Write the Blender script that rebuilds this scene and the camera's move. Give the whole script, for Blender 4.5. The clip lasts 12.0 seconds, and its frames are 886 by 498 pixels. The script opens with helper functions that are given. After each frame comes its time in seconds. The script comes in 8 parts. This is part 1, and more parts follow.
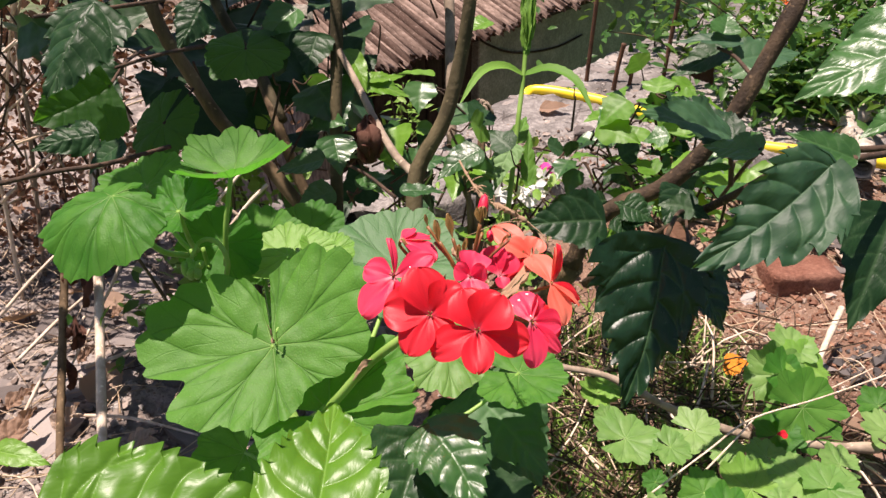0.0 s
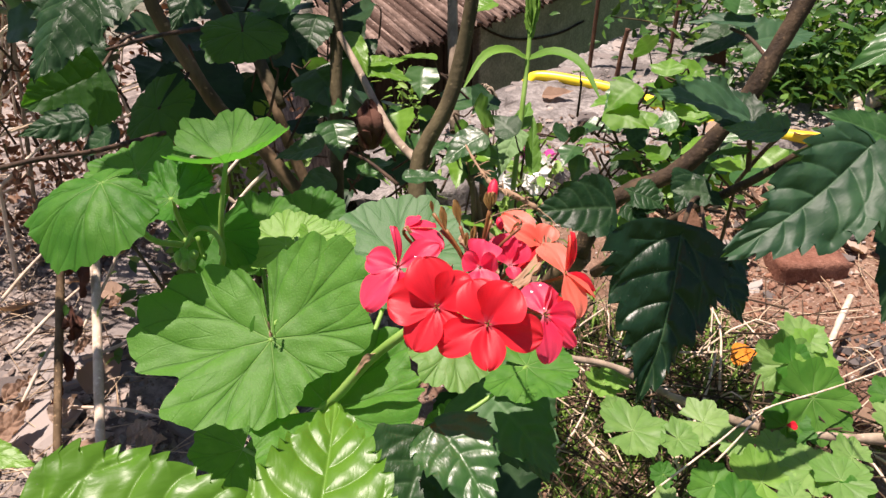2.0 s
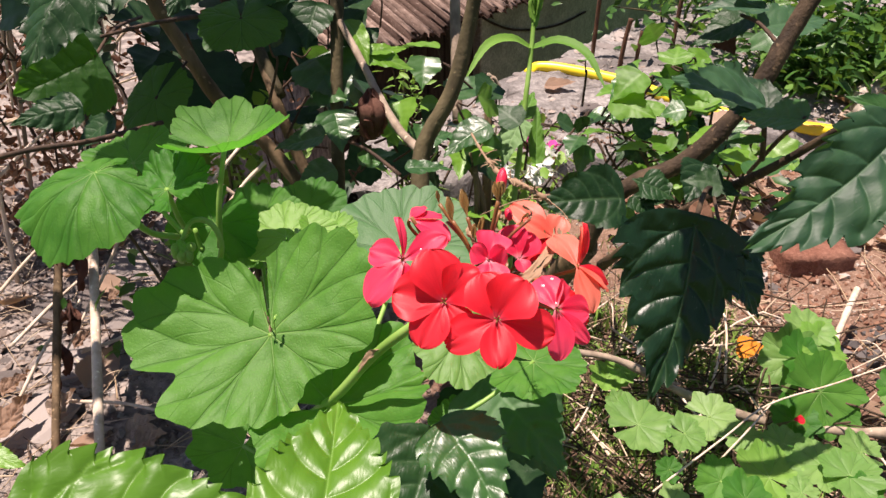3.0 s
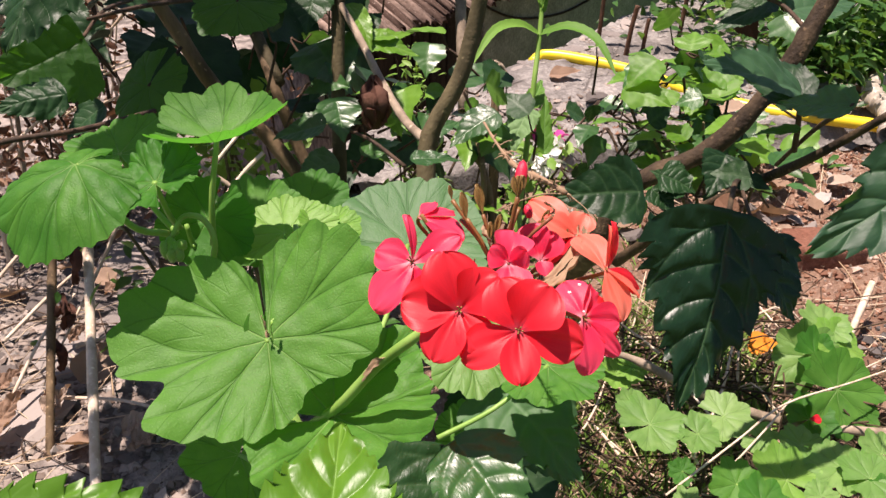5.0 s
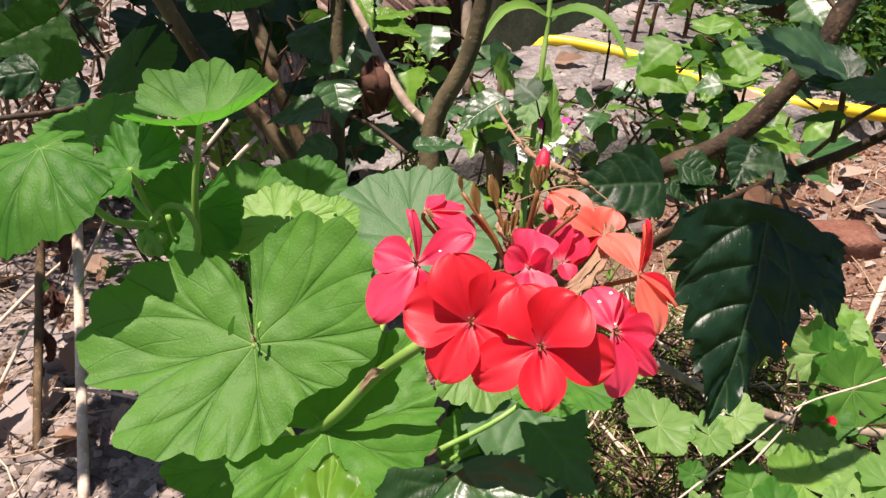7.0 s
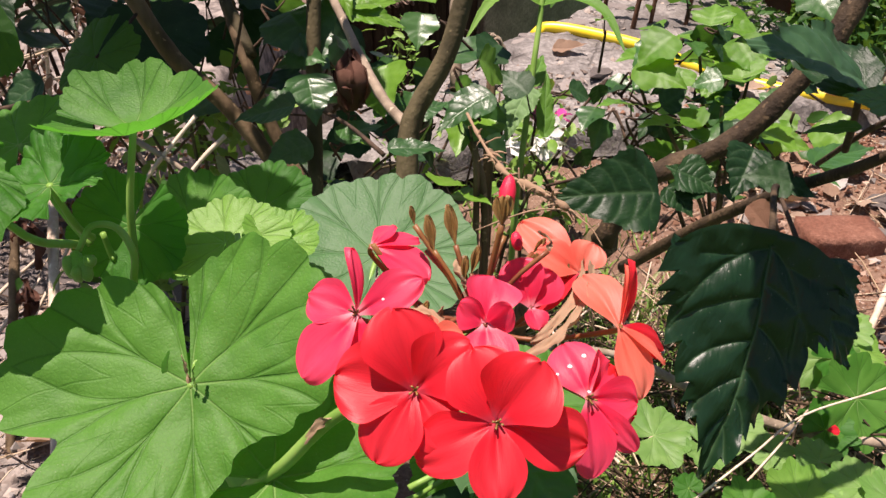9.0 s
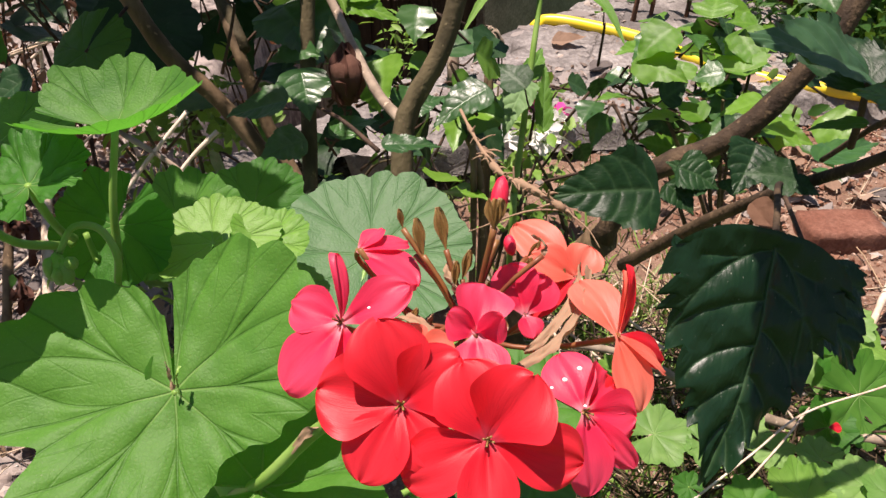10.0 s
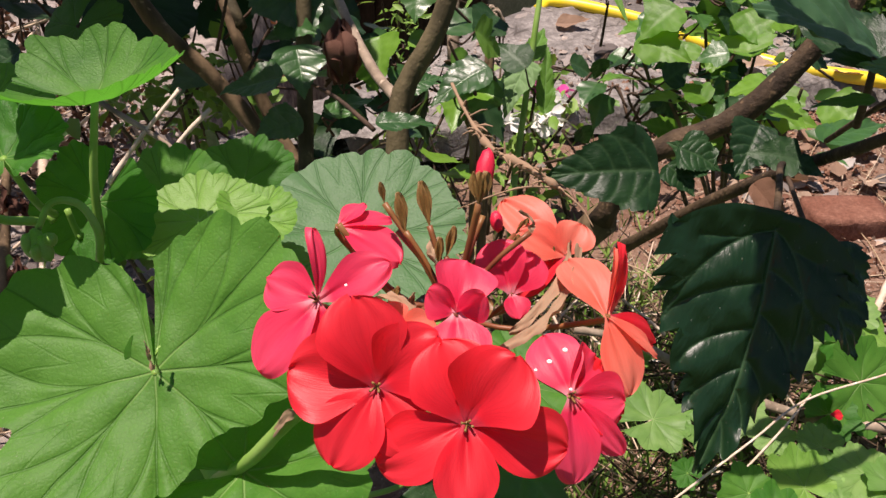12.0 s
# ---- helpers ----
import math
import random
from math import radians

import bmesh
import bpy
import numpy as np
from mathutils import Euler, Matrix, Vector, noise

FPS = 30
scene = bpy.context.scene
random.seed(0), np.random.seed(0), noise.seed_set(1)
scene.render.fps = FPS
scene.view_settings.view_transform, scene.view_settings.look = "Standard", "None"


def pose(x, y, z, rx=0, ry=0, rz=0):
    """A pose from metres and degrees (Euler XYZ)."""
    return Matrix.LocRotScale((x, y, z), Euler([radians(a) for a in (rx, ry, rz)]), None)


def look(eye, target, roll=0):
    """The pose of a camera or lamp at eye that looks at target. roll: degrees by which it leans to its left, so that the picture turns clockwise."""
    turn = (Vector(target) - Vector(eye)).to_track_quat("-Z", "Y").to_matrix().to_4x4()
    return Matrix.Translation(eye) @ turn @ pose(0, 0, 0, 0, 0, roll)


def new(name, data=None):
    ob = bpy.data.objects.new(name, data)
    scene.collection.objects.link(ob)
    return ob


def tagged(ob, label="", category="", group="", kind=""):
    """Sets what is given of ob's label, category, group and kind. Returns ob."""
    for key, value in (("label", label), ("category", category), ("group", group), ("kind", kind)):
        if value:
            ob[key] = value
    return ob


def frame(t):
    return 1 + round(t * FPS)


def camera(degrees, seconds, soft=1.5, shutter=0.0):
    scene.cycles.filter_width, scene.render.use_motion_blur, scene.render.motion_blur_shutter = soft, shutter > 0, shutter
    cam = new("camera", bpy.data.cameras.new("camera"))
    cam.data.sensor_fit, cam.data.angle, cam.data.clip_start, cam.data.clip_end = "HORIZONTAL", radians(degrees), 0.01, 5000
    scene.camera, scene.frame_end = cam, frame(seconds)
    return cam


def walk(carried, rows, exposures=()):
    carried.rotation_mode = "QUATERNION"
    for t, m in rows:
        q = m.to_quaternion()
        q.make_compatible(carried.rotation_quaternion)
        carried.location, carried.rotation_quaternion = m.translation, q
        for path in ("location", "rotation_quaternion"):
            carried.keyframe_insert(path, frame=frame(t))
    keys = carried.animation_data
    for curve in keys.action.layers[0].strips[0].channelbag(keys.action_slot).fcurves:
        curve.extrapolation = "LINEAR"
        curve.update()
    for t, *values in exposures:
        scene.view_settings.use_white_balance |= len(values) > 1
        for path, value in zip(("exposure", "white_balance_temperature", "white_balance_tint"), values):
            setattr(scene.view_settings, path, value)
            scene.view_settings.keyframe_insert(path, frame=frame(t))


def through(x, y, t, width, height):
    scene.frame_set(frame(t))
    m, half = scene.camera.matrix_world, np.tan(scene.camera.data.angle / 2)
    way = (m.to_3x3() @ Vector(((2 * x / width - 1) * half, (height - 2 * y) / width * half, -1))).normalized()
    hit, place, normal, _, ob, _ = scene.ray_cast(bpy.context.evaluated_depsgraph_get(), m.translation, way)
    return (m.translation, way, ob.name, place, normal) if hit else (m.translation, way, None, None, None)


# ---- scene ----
cam = camera(58.6, 12.0)
METRES, EYE, TILT, LEAN, TURN = 0.17, 0.80, -30.0, 0.0, 0.0
ROWS = [
    (0.0, 0.0, 0.0, 0.0, 0.0, 0.0, -0.0),
    (0.5, 0.0016, 0.0238, 0.0035, 0.01, -0.12, 0.04),
    (1.0, 0.0001, 0.0556, 0.0082, 0.04, -0.3, 0.07),
    (1.5, -0.0052, 0.0845, 0.0068, 0.07, -0.54, 0.08),
    (2.0, -0.0156, 0.1186, -0.0003, 0.05, -0.83, 0.14),
    (2.5, -0.0237, 0.1394, -0.0017, 0.06, -1.06, 0.14),
    (3.0, -0.0303, 0.198, -0.0022, 0.08, -1.39, 0.19),
    (5.0, -0.0572, 0.3758, 0.0171, 0.15, -2.12, 0.14),
    (5.5, -0.0674, 0.4281, 0.024, 0.14, -2.28, 0.09),
    (6.0, -0.0776, 0.486, 0.0234, 0.16, -2.55, -0.04),
    (6.5, -0.0809, 0.5289, 0.022, 0.15, -2.75, -0.18),
    (7.0, -0.0749, 0.5887, 0.0319, 0.15, -3.02, -0.4),
    (9.0, 0.0085, 0.8197, 0.1145, 0.19, -4.11, -0.62),
    (9.5, 0.0199, 0.8551, 0.1196, 0.2, -4.32, -0.55),
    (10.0, 0.0243, 0.879, 0.1284, 0.19, -4.61, -0.52),
    (10.5, 0.0301, 0.8981, 0.1278, 0.17, -4.73, -0.54),
    (11.0, 0.0483, 0.9155, 0.1182, 0.18, -4.89, -0.63),
    (11.5, 0.062, 0.9223, 0.1098, 0.3, -5.15, -0.72),
    (12.0, 0.0552, 0.9318, 0.1111, 0.51, -5.71, -0.92),
]
walk(cam, [(t, pose(0, 0, EYE, TILT, LEAN, TURN) @ pose(METRES * x, METRES * y, METRES * z, 90 + pitch, roll, yaw)) for t, x, y, z, yaw, pitch, roll in ROWS],
     exposures=[(0.0, 1.06, 6650, 21), (6.0, 1.05, 6650, 21), (9.0, 0.96, 6650, 21), (11.0, 0.91, 6650, 21), (12.0, 0.71, 6650, 21)])


# ---- light ----
SUN_AZIMUTH, SUN_HEIGHT = -80.0, 78.0      # degrees clockwise from +y, degrees above the horizon
world = bpy.data.worlds.new("sky")
scene.world = world
world.use_nodes = True
sky = world.node_tree.nodes.new("ShaderNodeTexSky")
sky.sky_type, sky.sun_disc = "NISHITA", False
sky.sun_elevation, sky.sun_rotation = radians(SUN_HEIGHT), radians(SUN_AZIMUTH)
world.node_tree.links.new(sky.outputs[0], world.node_tree.nodes["Background"].inputs[0])
world.node_tree.nodes["Background"].inputs[1].default_value = 0.05
sun_data = bpy.data.lights.new("sun", "SUN")
sun_data.energy, sun_data.angle, sun_data.color = 5.0, radians(0.5), (1.0, 0.90, 0.80)
to_sun = Vector((math.sin(radians(SUN_AZIMUTH)) * math.cos(radians(SUN_HEIGHT)),
                 math.cos(radians(SUN_AZIMUTH)) * math.cos(radians(SUN_HEIGHT)), math.sin(radians(SUN_HEIGHT))))
new("sun", sun_data).matrix_world = look(to_sun * 20, (0, 0, 0))


# ---- materials ----
class Nodes:
    """Short hand for node trees."""

    def __init__(self, name):
        self.mat = bpy.data.materials.new(name)
        self.mat.use_nodes = True
        self.t = self.mat.node_tree
        self.t.nodes.clear()
        self.out = self.t.nodes.new("ShaderNodeOutputMaterial")

    def put(self, sock, v):
        if isinstance(v, bpy.types.NodeSocket):
            self.t.links.new(v, sock)
        elif v is not None:
            if isinstance(v, tuple) and len(v) == 3 and sock.type == "RGBA":
                v = (*v, 1)
            sock.default_value = v

    def node(self, kind, **inputs):
        n = self.t.nodes.new(kind)
        for k, v in inputs.items():
            self.put(n.inputs[k.replace("_", " ")], v)
        return n

    def m(self, op, a, b=None, c=None, clamp=False):
        n = self.t.nodes.new("ShaderNodeMath")
        n.operation, n.use_clamp = op, clamp
        for i, v in enumerate((a, b, c)):
            self.put(n.inputs[i], v)
        return n.outputs[0]

    def ramp(self, v, lo, hi, a=0.0, b=1.0):
        n = self.t.nodes.new("ShaderNodeMapRange")
        n.interpolation_type = "SMOOTHSTEP"
        for i, x in enumerate((v, lo, hi, a, b)):
            self.put(n.inputs[i], x)
        return n.outputs[0]

    def mix(self, f, a, b, how="MIX"):
        n = self.t.nodes.new("ShaderNodeMix")
        n.data_type, n.blend_type = "RGBA", how
        self.put(n.inputs[0], f), self.put(n.inputs[6], a), self.put(n.inputs[7], b)
        return n.outputs[2]

    def coord(self, which="Object"):
        return self.t.nodes.new("ShaderNodeTexCoord").outputs[which]

    def uv(self):
        s = self.t.nodes.new("ShaderNodeSeparateXYZ")
        self.put(s.inputs[0], self.coord("UV"))
        return s.outputs[0], s.outputs[1]

    def noise(self, scale, detail=4.0, rough=0.55, at=None, stretch=None):
        n = self.t.nodes.new("ShaderNodeTexNoise")
        at = at or self.coord()
        if stretch:
            g = self.t.nodes.new("ShaderNodeMapping")
            self.put(g.inputs[0], at)
            g.inputs[3].default_value = stretch
            at = g.outputs[0]
        self.put(n.inputs["Vector"], at)
        n.inputs["Scale"].default_value, n.inputs["Detail"].default_value, n.inputs["Roughness"].default_value = scale, detail, rough
        return n.outputs[0]

    def cells(self, scale, at=None, feature="DISTANCE_TO_EDGE"):
        n = self.t.nodes.new("ShaderNodeTexVoronoi")
        n.feature = feature
        self.put(n.inputs["Vector"], at or self.coord())
        n.inputs["Scale"].default_value = scale
        return n.outputs[0]

    def chance(self):
        return self.t.nodes.new("ShaderNodeObjectInfo").outputs["Random"]

    def island(self):
        return self.t.nodes.new("ShaderNodeNewGeometry").outputs["Random Per Island"]

    def bump(self, h, strength, dist=0.002, normal=None):
        return self.node("ShaderNodeBump", Strength=strength, Distance=dist, Height=h, Normal=normal).outputs[0]

    def surface(self, color, rough=0.6, normal=None, metal=0.0, spec=0.5, through=None, share=0.3, coat=0.0):
        p = self.node("ShaderNodeBsdfPrincipled", Base_Color=color, Roughness=rough, Metallic=metal, Normal=normal)
        p.inputs["Specular IOR Level"].default_value = spec
        p.inputs["Coat Weight"].default_value = coat
        p.inputs["Coat Roughness"].default_value = 0.25
        sh = p.outputs[0]
        if through is not None:
            tr = self.node("ShaderNodeBsdfTranslucent", Color=through, Normal=normal)
            mx = self.t.nodes.new("ShaderNodeMixShader")
            self.put(mx.inputs[0], share), self.put(mx.inputs[1], sh), self.put(mx.inputs[2], tr.outputs[0])
            sh = mx.outputs[0]
        self.put(self.out.inputs[0], sh)
        return self.mat


def palmate_leaf(name, dark, light, vein, rough=0.5, share=0.36, glow=(0.20, 0.50, 0.05), spec=0.3, zone=0.0):
    """Soft geranium blade: seven forking veins that run out from the stalk."""
    n = Nodes(name)
    x, y = n.uv()
    r = n.m("SQRT", n.m("ADD", n.m("MULTIPLY", x, x), n.m("MULTIPLY", y, y)))
    a = n.m("ADD", n.m("ARCTAN2", x, y), n.m("MULTIPLY", n.m("SUBTRACT", n.noise(2.0, 1, at=n.coord("UV")), 0.5), 0.05))
    sp = 0.74
    w = n.m("MULTIPLY", n.m("ABSOLUTE", n.m("SUBTRACT", n.m("FRACT", n.m("ADD", n.m("DIVIDE", a, sp), 10.5)), 0.5)), sp)
    main = n.ramp(n.m("MULTIPLY", w, r), 0.003, 0.014, 1, 0)
    fork = n.m("ABSOLUTE", n.m("SUBTRACT", w, n.m("MULTIPLY", n.m("SUBTRACT", r, 0.40), 0.36)))
    fork = n.m("MULTIPLY", n.ramp(n.m("MULTIPLY", fork, r), 0.004, 0.016, 0.6, 0), n.ramp(r, 0.40, 0.44))
    fork2 = n.m("ABSOLUTE", n.m("SUBTRACT", w, n.m("SUBTRACT", 0.37, n.m("MULTIPLY", n.m("SUBTRACT", r, 0.62), 0.30))))
    fork2 = n.m("MULTIPLY", n.ramp(n.m("MULTIPLY", fork2, r), 0.003, 0.012, 0.3, 0), n.ramp(r, 0.60, 0.66))
    veins = n.m("MAXIMUM", main, n.m("MAXIMUM", fork, fork2))
    uvv = n.coord("UV")
    net = n.cells(26, uvv)
    blotch = n.noise(2.2, 3, at=uvv)
    fine = n.noise(30, 3, at=uvv)
    c = n.mix(n.ramp(n.m("ADD", blotch, n.m("MULTIPLY", n.m("SUBTRACT", n.chance(), 0.5), 0.5)), 0.25, 0.75), dark, light)
    c = n.mix(n.m("MULTIPLY", fine, 0.30), c, tuple(v * 0.55 for v in dark))
    c = n.mix(n.ramp(net, 0.0, 0.12, 0.16, 0.0), c, tuple(v * 0.6 for v in dark))
    if zone:
        ring = n.m("MULTIPLY", n.ramp(r, 0.42, 0.5), n.ramp(r, 0.56, 0.66, 1, 0))
        c = n.mix(n.m("MULTIPLY", ring, zone), c, tuple(v * 0.7 for v in dark))
    c = n.mix(n.m("MULTIPLY", veins, n.ramp(r, 0.05, 0.5, 0.55, 0.0)), c, vein)
    # Outer veins darkened: the shade in their grooves is put into the colour.
    c = n.mix(n.m("MULTIPLY", veins, n.ramp(r, 0.25, 0.6, 0.0, 0.42)), c, tuple(v * 0.55 for v in dark))
    specks = n.ramp(n.noise(55, 1, at=uvv), 0.74, 0.78)
    c = n.mix(n.m("MULTIPLY", specks, 0.5), c, (0.35, 0.36, 0.25))
    h = n.m("SUBTRACT", n.m("MULTIPLY", n.ramp(net, 0.0, 0.35), 0.10), n.m("MULTIPLY", veins, 0.65))
    h = n.m("ADD", h, n.m("MULTIPLY", fine, 0.2))
    h = n.m("ADD", h, n.m("MULTIPLY", n.noise(5, 2, at=uvv), 0.35))
    h = n.m("ADD", h, n.m("MULTIPLY", n.ramp(w, 0.0, 0.2), n.m("MULTIPLY", r, 0.5)))
    return n.surface(c, rough, n.bump(h, 0.5, 0.0011), spec=spec, through=n.mix(n.m("MULTIPLY", veins, 0.5), glow, tuple(v * 0.5 for v in glow)), share=share)


def pinnate_leaf(name, dark, light, vein, rough=0.36, share=0.22, glow=(0.10, 0.24, 0.025), spec=0.25, depth=1.0):
    """Glossy hibiscus blade with pale veins. u: -1 to 1 across, v: 0 to 1 along."""
    n = Nodes(name)
    uvv = n.coord("UV")
    veins = n.t.nodes.new("ShaderNodeAttribute")
    veins.attribute_name = "vein"
    veins = veins.outputs["Fac"]
    fine = n.noise(14, 4, at=uvv)
    blotch = n.noise(2.0, 3, at=uvv)
    pores = n.noise(70, 3, at=uvv)
    c = n.mix(n.ramp(n.m("ADD", blotch, n.m("MULTIPLY", n.m("SUBTRACT", n.chance(), 0.5), 0.5)), 0.25, 0.75), dark, light)
    c = n.mix(n.m("MULTIPLY", fine, 0.25), c, tuple(x * 0.5 for x in dark))
    c = n.mix(n.m("MULTIPLY", veins, 0.5), c, vein)
    dust = n.ramp(n.noise(45, 1, at=uvv), 0.74, 0.78)
    c = n.mix(n.m("MULTIPLY", dust, 0.5), c, (0.30, 0.32, 0.26))
    h = n.m("ADD", n.m("MULTIPLY", n.ramp(n.cells(13, uvv), 0, 0.3), 0.10), n.m("MULTIPLY", fine, 0.45))
    h = n.m("ADD", h, n.m("MULTIPLY", pores, 0.05))
    h = n.m("SUBTRACT", h, n.m("MULTIPLY", veins, 0.35))
    r = n.m("ADD", n.m("ADD", rough, n.m("MULTIPLY", fine, 0.16)), n.m("MULTIPLY", dust, 0.3))
    return n.surface(c, r, n.bump(h, 0.34 * depth, 0.0014), spec=spec, through=glow, share=share)


def petal_paint(name, red, edge, throat):
    n = Nodes(name)
    u, v = n.uv()
    uvv = n.coord("UV")
    streak = n.noise(6, 3, at=uvv, stretch=(4.0, 0.5, 1))
    c = n.mix(n.ramp(n.m("ADD", v, n.m("MULTIPLY", streak, 0.4)), 0.3, 1.2), red, edge)
    lines = n.m("MULTIPLY", n.ramp(n.m("ABSOLUTE", n.m("SUBTRACT", n.m("FRACT", n.m("MULTIPLY", n.m("DIVIDE", u, n.m("ADD", v, 0.25)), 5.0)), 0.5)), 0.36, 0.48), n.ramp(v, 0.15, 0.95, 0.30, 0.05))
    c = n.mix(lines, c, tuple(x * 0.45 for x in red))
    c = n.mix(n.m("MULTIPLY", n.ramp(n.m("ABSOLUTE", u), 0.75, 1.0), 0.35), c, edge)
    c = n.mix(n.m("MULTIPLY", n.ramp(n.noise(3, 3, at=uvv), 0.35, 0.7), 0.22), c, tuple(x * 0.72 for x in red))
    c = n.mix(n.ramp(v, 0.03, 0.22, 0.75, 0), c, throat)
    h = n.m("ADD", n.noise(5, 2, at=uvv, stretch=(6, 0.6, 1)), n.m("MULTIPLY", n.noise(60, 2, at=uvv), 0.15))
    return n.surface(c, 0.42, n.bump(h, 0.12, 0.001), spec=0.3, through=tuple(min(1, x * 1.15) for x in red), share=0.45)


def bark(name, dark, light, scale=60.0, rough=0.8, strength=0.7):
    n = Nodes(name)
    long = n.noise(scale, 5, stretch=(1, 1, 0.22))
    big = n.noise(scale * 0.18, 3)
    c = n.mix(n.ramp(n.m("ADD", n.m("MULTIPLY", long, 0.65), n.m("MULTIPLY", big, 0.35)), 0.35, 0.68), dark, light)
    spots = n.ramp(n.noise(scale * 2.4, 2), 0.64, 0.70)
    c = n.mix(n.m("MULTIPLY", spots, 0.6), c, tuple(min(1, x * 1.7) for x in light))
    return n.surface(c, rough, n.bump(n.m("ADD", long, n.m("MULTIPLY", n.noise(scale * 4, 3), 0.4)), strength, 0.002), spec=0.25)


def green_stalk(name, a, b, rough=0.45):
    n = Nodes(name)
    c = n.mix(n.ramp(n.noise(40, 3), 0.35, 0.65), a, b)
    return n.surface(c, rough, n.bump(n.noise(400, 3), 0.2, 0.0005), spec=0.4, through=b, share=0.12)


def earth(name, dark, light, grain=70.0, strength=1.0, chips=None, stony=None, cracks=None):
    n = Nodes(name)
    big, mid, fine = n.noise(4, 4), n.noise(grain * 0.35, 5, 0.65), n.noise(grain * 3, 4, 0.7)
    c = n.mix(n.ramp(n.m("ADD", n.m("MULTIPLY", big, 0.5), n.m("MULTIPLY", mid, 0.5)), 0.35, 0.65), dark, light)
    c = n.mix(n.ramp(fine, 0.35, 0.75, 0.55, 0), c, tuple(x * 0.4 for x in dark))
    if chips:
        c = n.mix(n.ramp(n.cells(grain * 2.2, feature="F1"), 0.05, 0.22, 0.8, 0), c, chips)
    if cracks:
        warp = n.t.nodes.new("ShaderNodeMix")
        warp.data_type = "RGBA"
        n.put(warp.inputs[0], 0.12), n.put(warp.inputs[6], n.coord()), n.put(warp.inputs[7], n.t.nodes.new("ShaderNodeTexNoise").outputs["Color"])
        lines = n.m("MAXIMUM", n.ramp(n.cells(9, warp.outputs[2]), 0.0, 0.035, 1, 0), n.ramp(n.cells(27, warp.outputs[2]), 0.0, 0.05, 0.7, 0))
        lines = n.m("MULTIPLY", lines, n.ramp(n.noise(9, 4), 0.48, 0.62, 0, 0.7))
        c = n.mix(lines, c, cracks)
        mid = n.m("SUBTRACT", mid, n.m("MULTIPLY", lines, 0.5))
    if stony:
        px = n.t.nodes.new("ShaderNodeSeparateXYZ")
        n.put(px.inputs[0], n.coord())
        where = n.m("ADD", px.outputs[0], n.m("MULTIPLY", n.m("SUBTRACT", n.noise(5, 4), 0.5), 0.5))
        away = n.m("SQRT", n.m("ADD", n.m("MULTIPLY", px.outputs[0], px.outputs[0]), n.m("MULTIPLY", px.outputs[1], px.outputs[1])))
        where = n.m("ADD", where, n.m("MULTIPLY", n.m("SUBTRACT", n.noise(0.7, 4), 0.5), n.ramp(away, 1.6, 6.0, 0.0, 9.0)))
        c = n.mix(n.ramp(where, -0.18, -0.02, 0.85, 0), c, n.mix(n.ramp(mid, 0.35, 0.65), (0.105, 0.095, 0.088), stony))
        # Green added on unseen ground, far off and behind, to tint bounced light.
        weeds = n.mix(n.ramp(n.noise(3, 5), 0.35, 0.65), (0.030, 0.066, 0.016), (0.075, 0.125, 0.035))
        c = n.mix(n.ramp(n.m("ADD", away, n.m("MULTIPLY", n.m("SUBTRACT", n.noise(1.3, 3), 0.5), 2.0)), 2.8, 4.2), c, weeds)
        c = n.mix(n.ramp(n.m("ADD", px.outputs[1], n.m("MULTIPLY", n.m("SUBTRACT", n.noise(4, 3), 0.5), 0.2)), 0.25, 0.45, 1, 0), c, weeds)
    h = n.m("ADD", n.m("MULTIPLY", mid, 0.8), n.m("MULTIPLY", fine, 0.45))
    return n.surface(c, 0.92, n.bump(h, strength, 0.008), spec=0.2)


def scattered(name, a, b, c3, rough=0.8, per="island", glow=None, share=0.2):
    """Loose pieces that differ from one to the next."""
    n = Nodes(name)
    k = n.island() if per == "island" else n.chance()
    c = n.mix(n.ramp(k, 0.1, 0.6), a, b)
    c = n.mix(n.ramp(k, 0.7, 0.95), c, c3)
    nz = n.noise(90, 4)
    c = n.mix(n.m("MULTIPLY", nz, 0.5), c, tuple(x * 0.45 for x in a))
    return n.surface(c, rough, n.bump(nz, 0.5, 0.002), spec=0.25, through=glow, share=share)


M_GER = palmate_leaf("geranium_blade", (0.036, 0.142, 0.015), (0.090, 0.232, 0.031), (0.26, 0.42, 0.13), rough=0.56, spec=0.27, glow=(0.14, 0.50, 0.04))
M_MALLOW = palmate_leaf("dark_round_blade", (0.024, 0.090, 0.014), (0.048, 0.140, 0.026), (0.07, 0.17, 0.05), rough=0.46, share=0.4, glow=(0.10, 0.32, 0.02), spec=0.3)
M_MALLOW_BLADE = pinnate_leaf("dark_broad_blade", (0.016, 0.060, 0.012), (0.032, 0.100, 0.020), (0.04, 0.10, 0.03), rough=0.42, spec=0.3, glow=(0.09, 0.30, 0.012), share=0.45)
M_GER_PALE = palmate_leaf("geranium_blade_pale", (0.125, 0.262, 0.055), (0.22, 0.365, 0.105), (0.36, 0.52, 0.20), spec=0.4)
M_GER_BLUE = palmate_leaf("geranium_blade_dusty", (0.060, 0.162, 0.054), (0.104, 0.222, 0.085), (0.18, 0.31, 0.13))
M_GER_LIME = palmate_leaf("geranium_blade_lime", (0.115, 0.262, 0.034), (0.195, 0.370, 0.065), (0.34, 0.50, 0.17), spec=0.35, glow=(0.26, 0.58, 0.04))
# Dark to light blades: the bush's sun and shade are partly put in colour.
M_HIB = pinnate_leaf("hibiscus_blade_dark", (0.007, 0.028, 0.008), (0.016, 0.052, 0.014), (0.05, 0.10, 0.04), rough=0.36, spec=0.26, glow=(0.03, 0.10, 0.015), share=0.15)
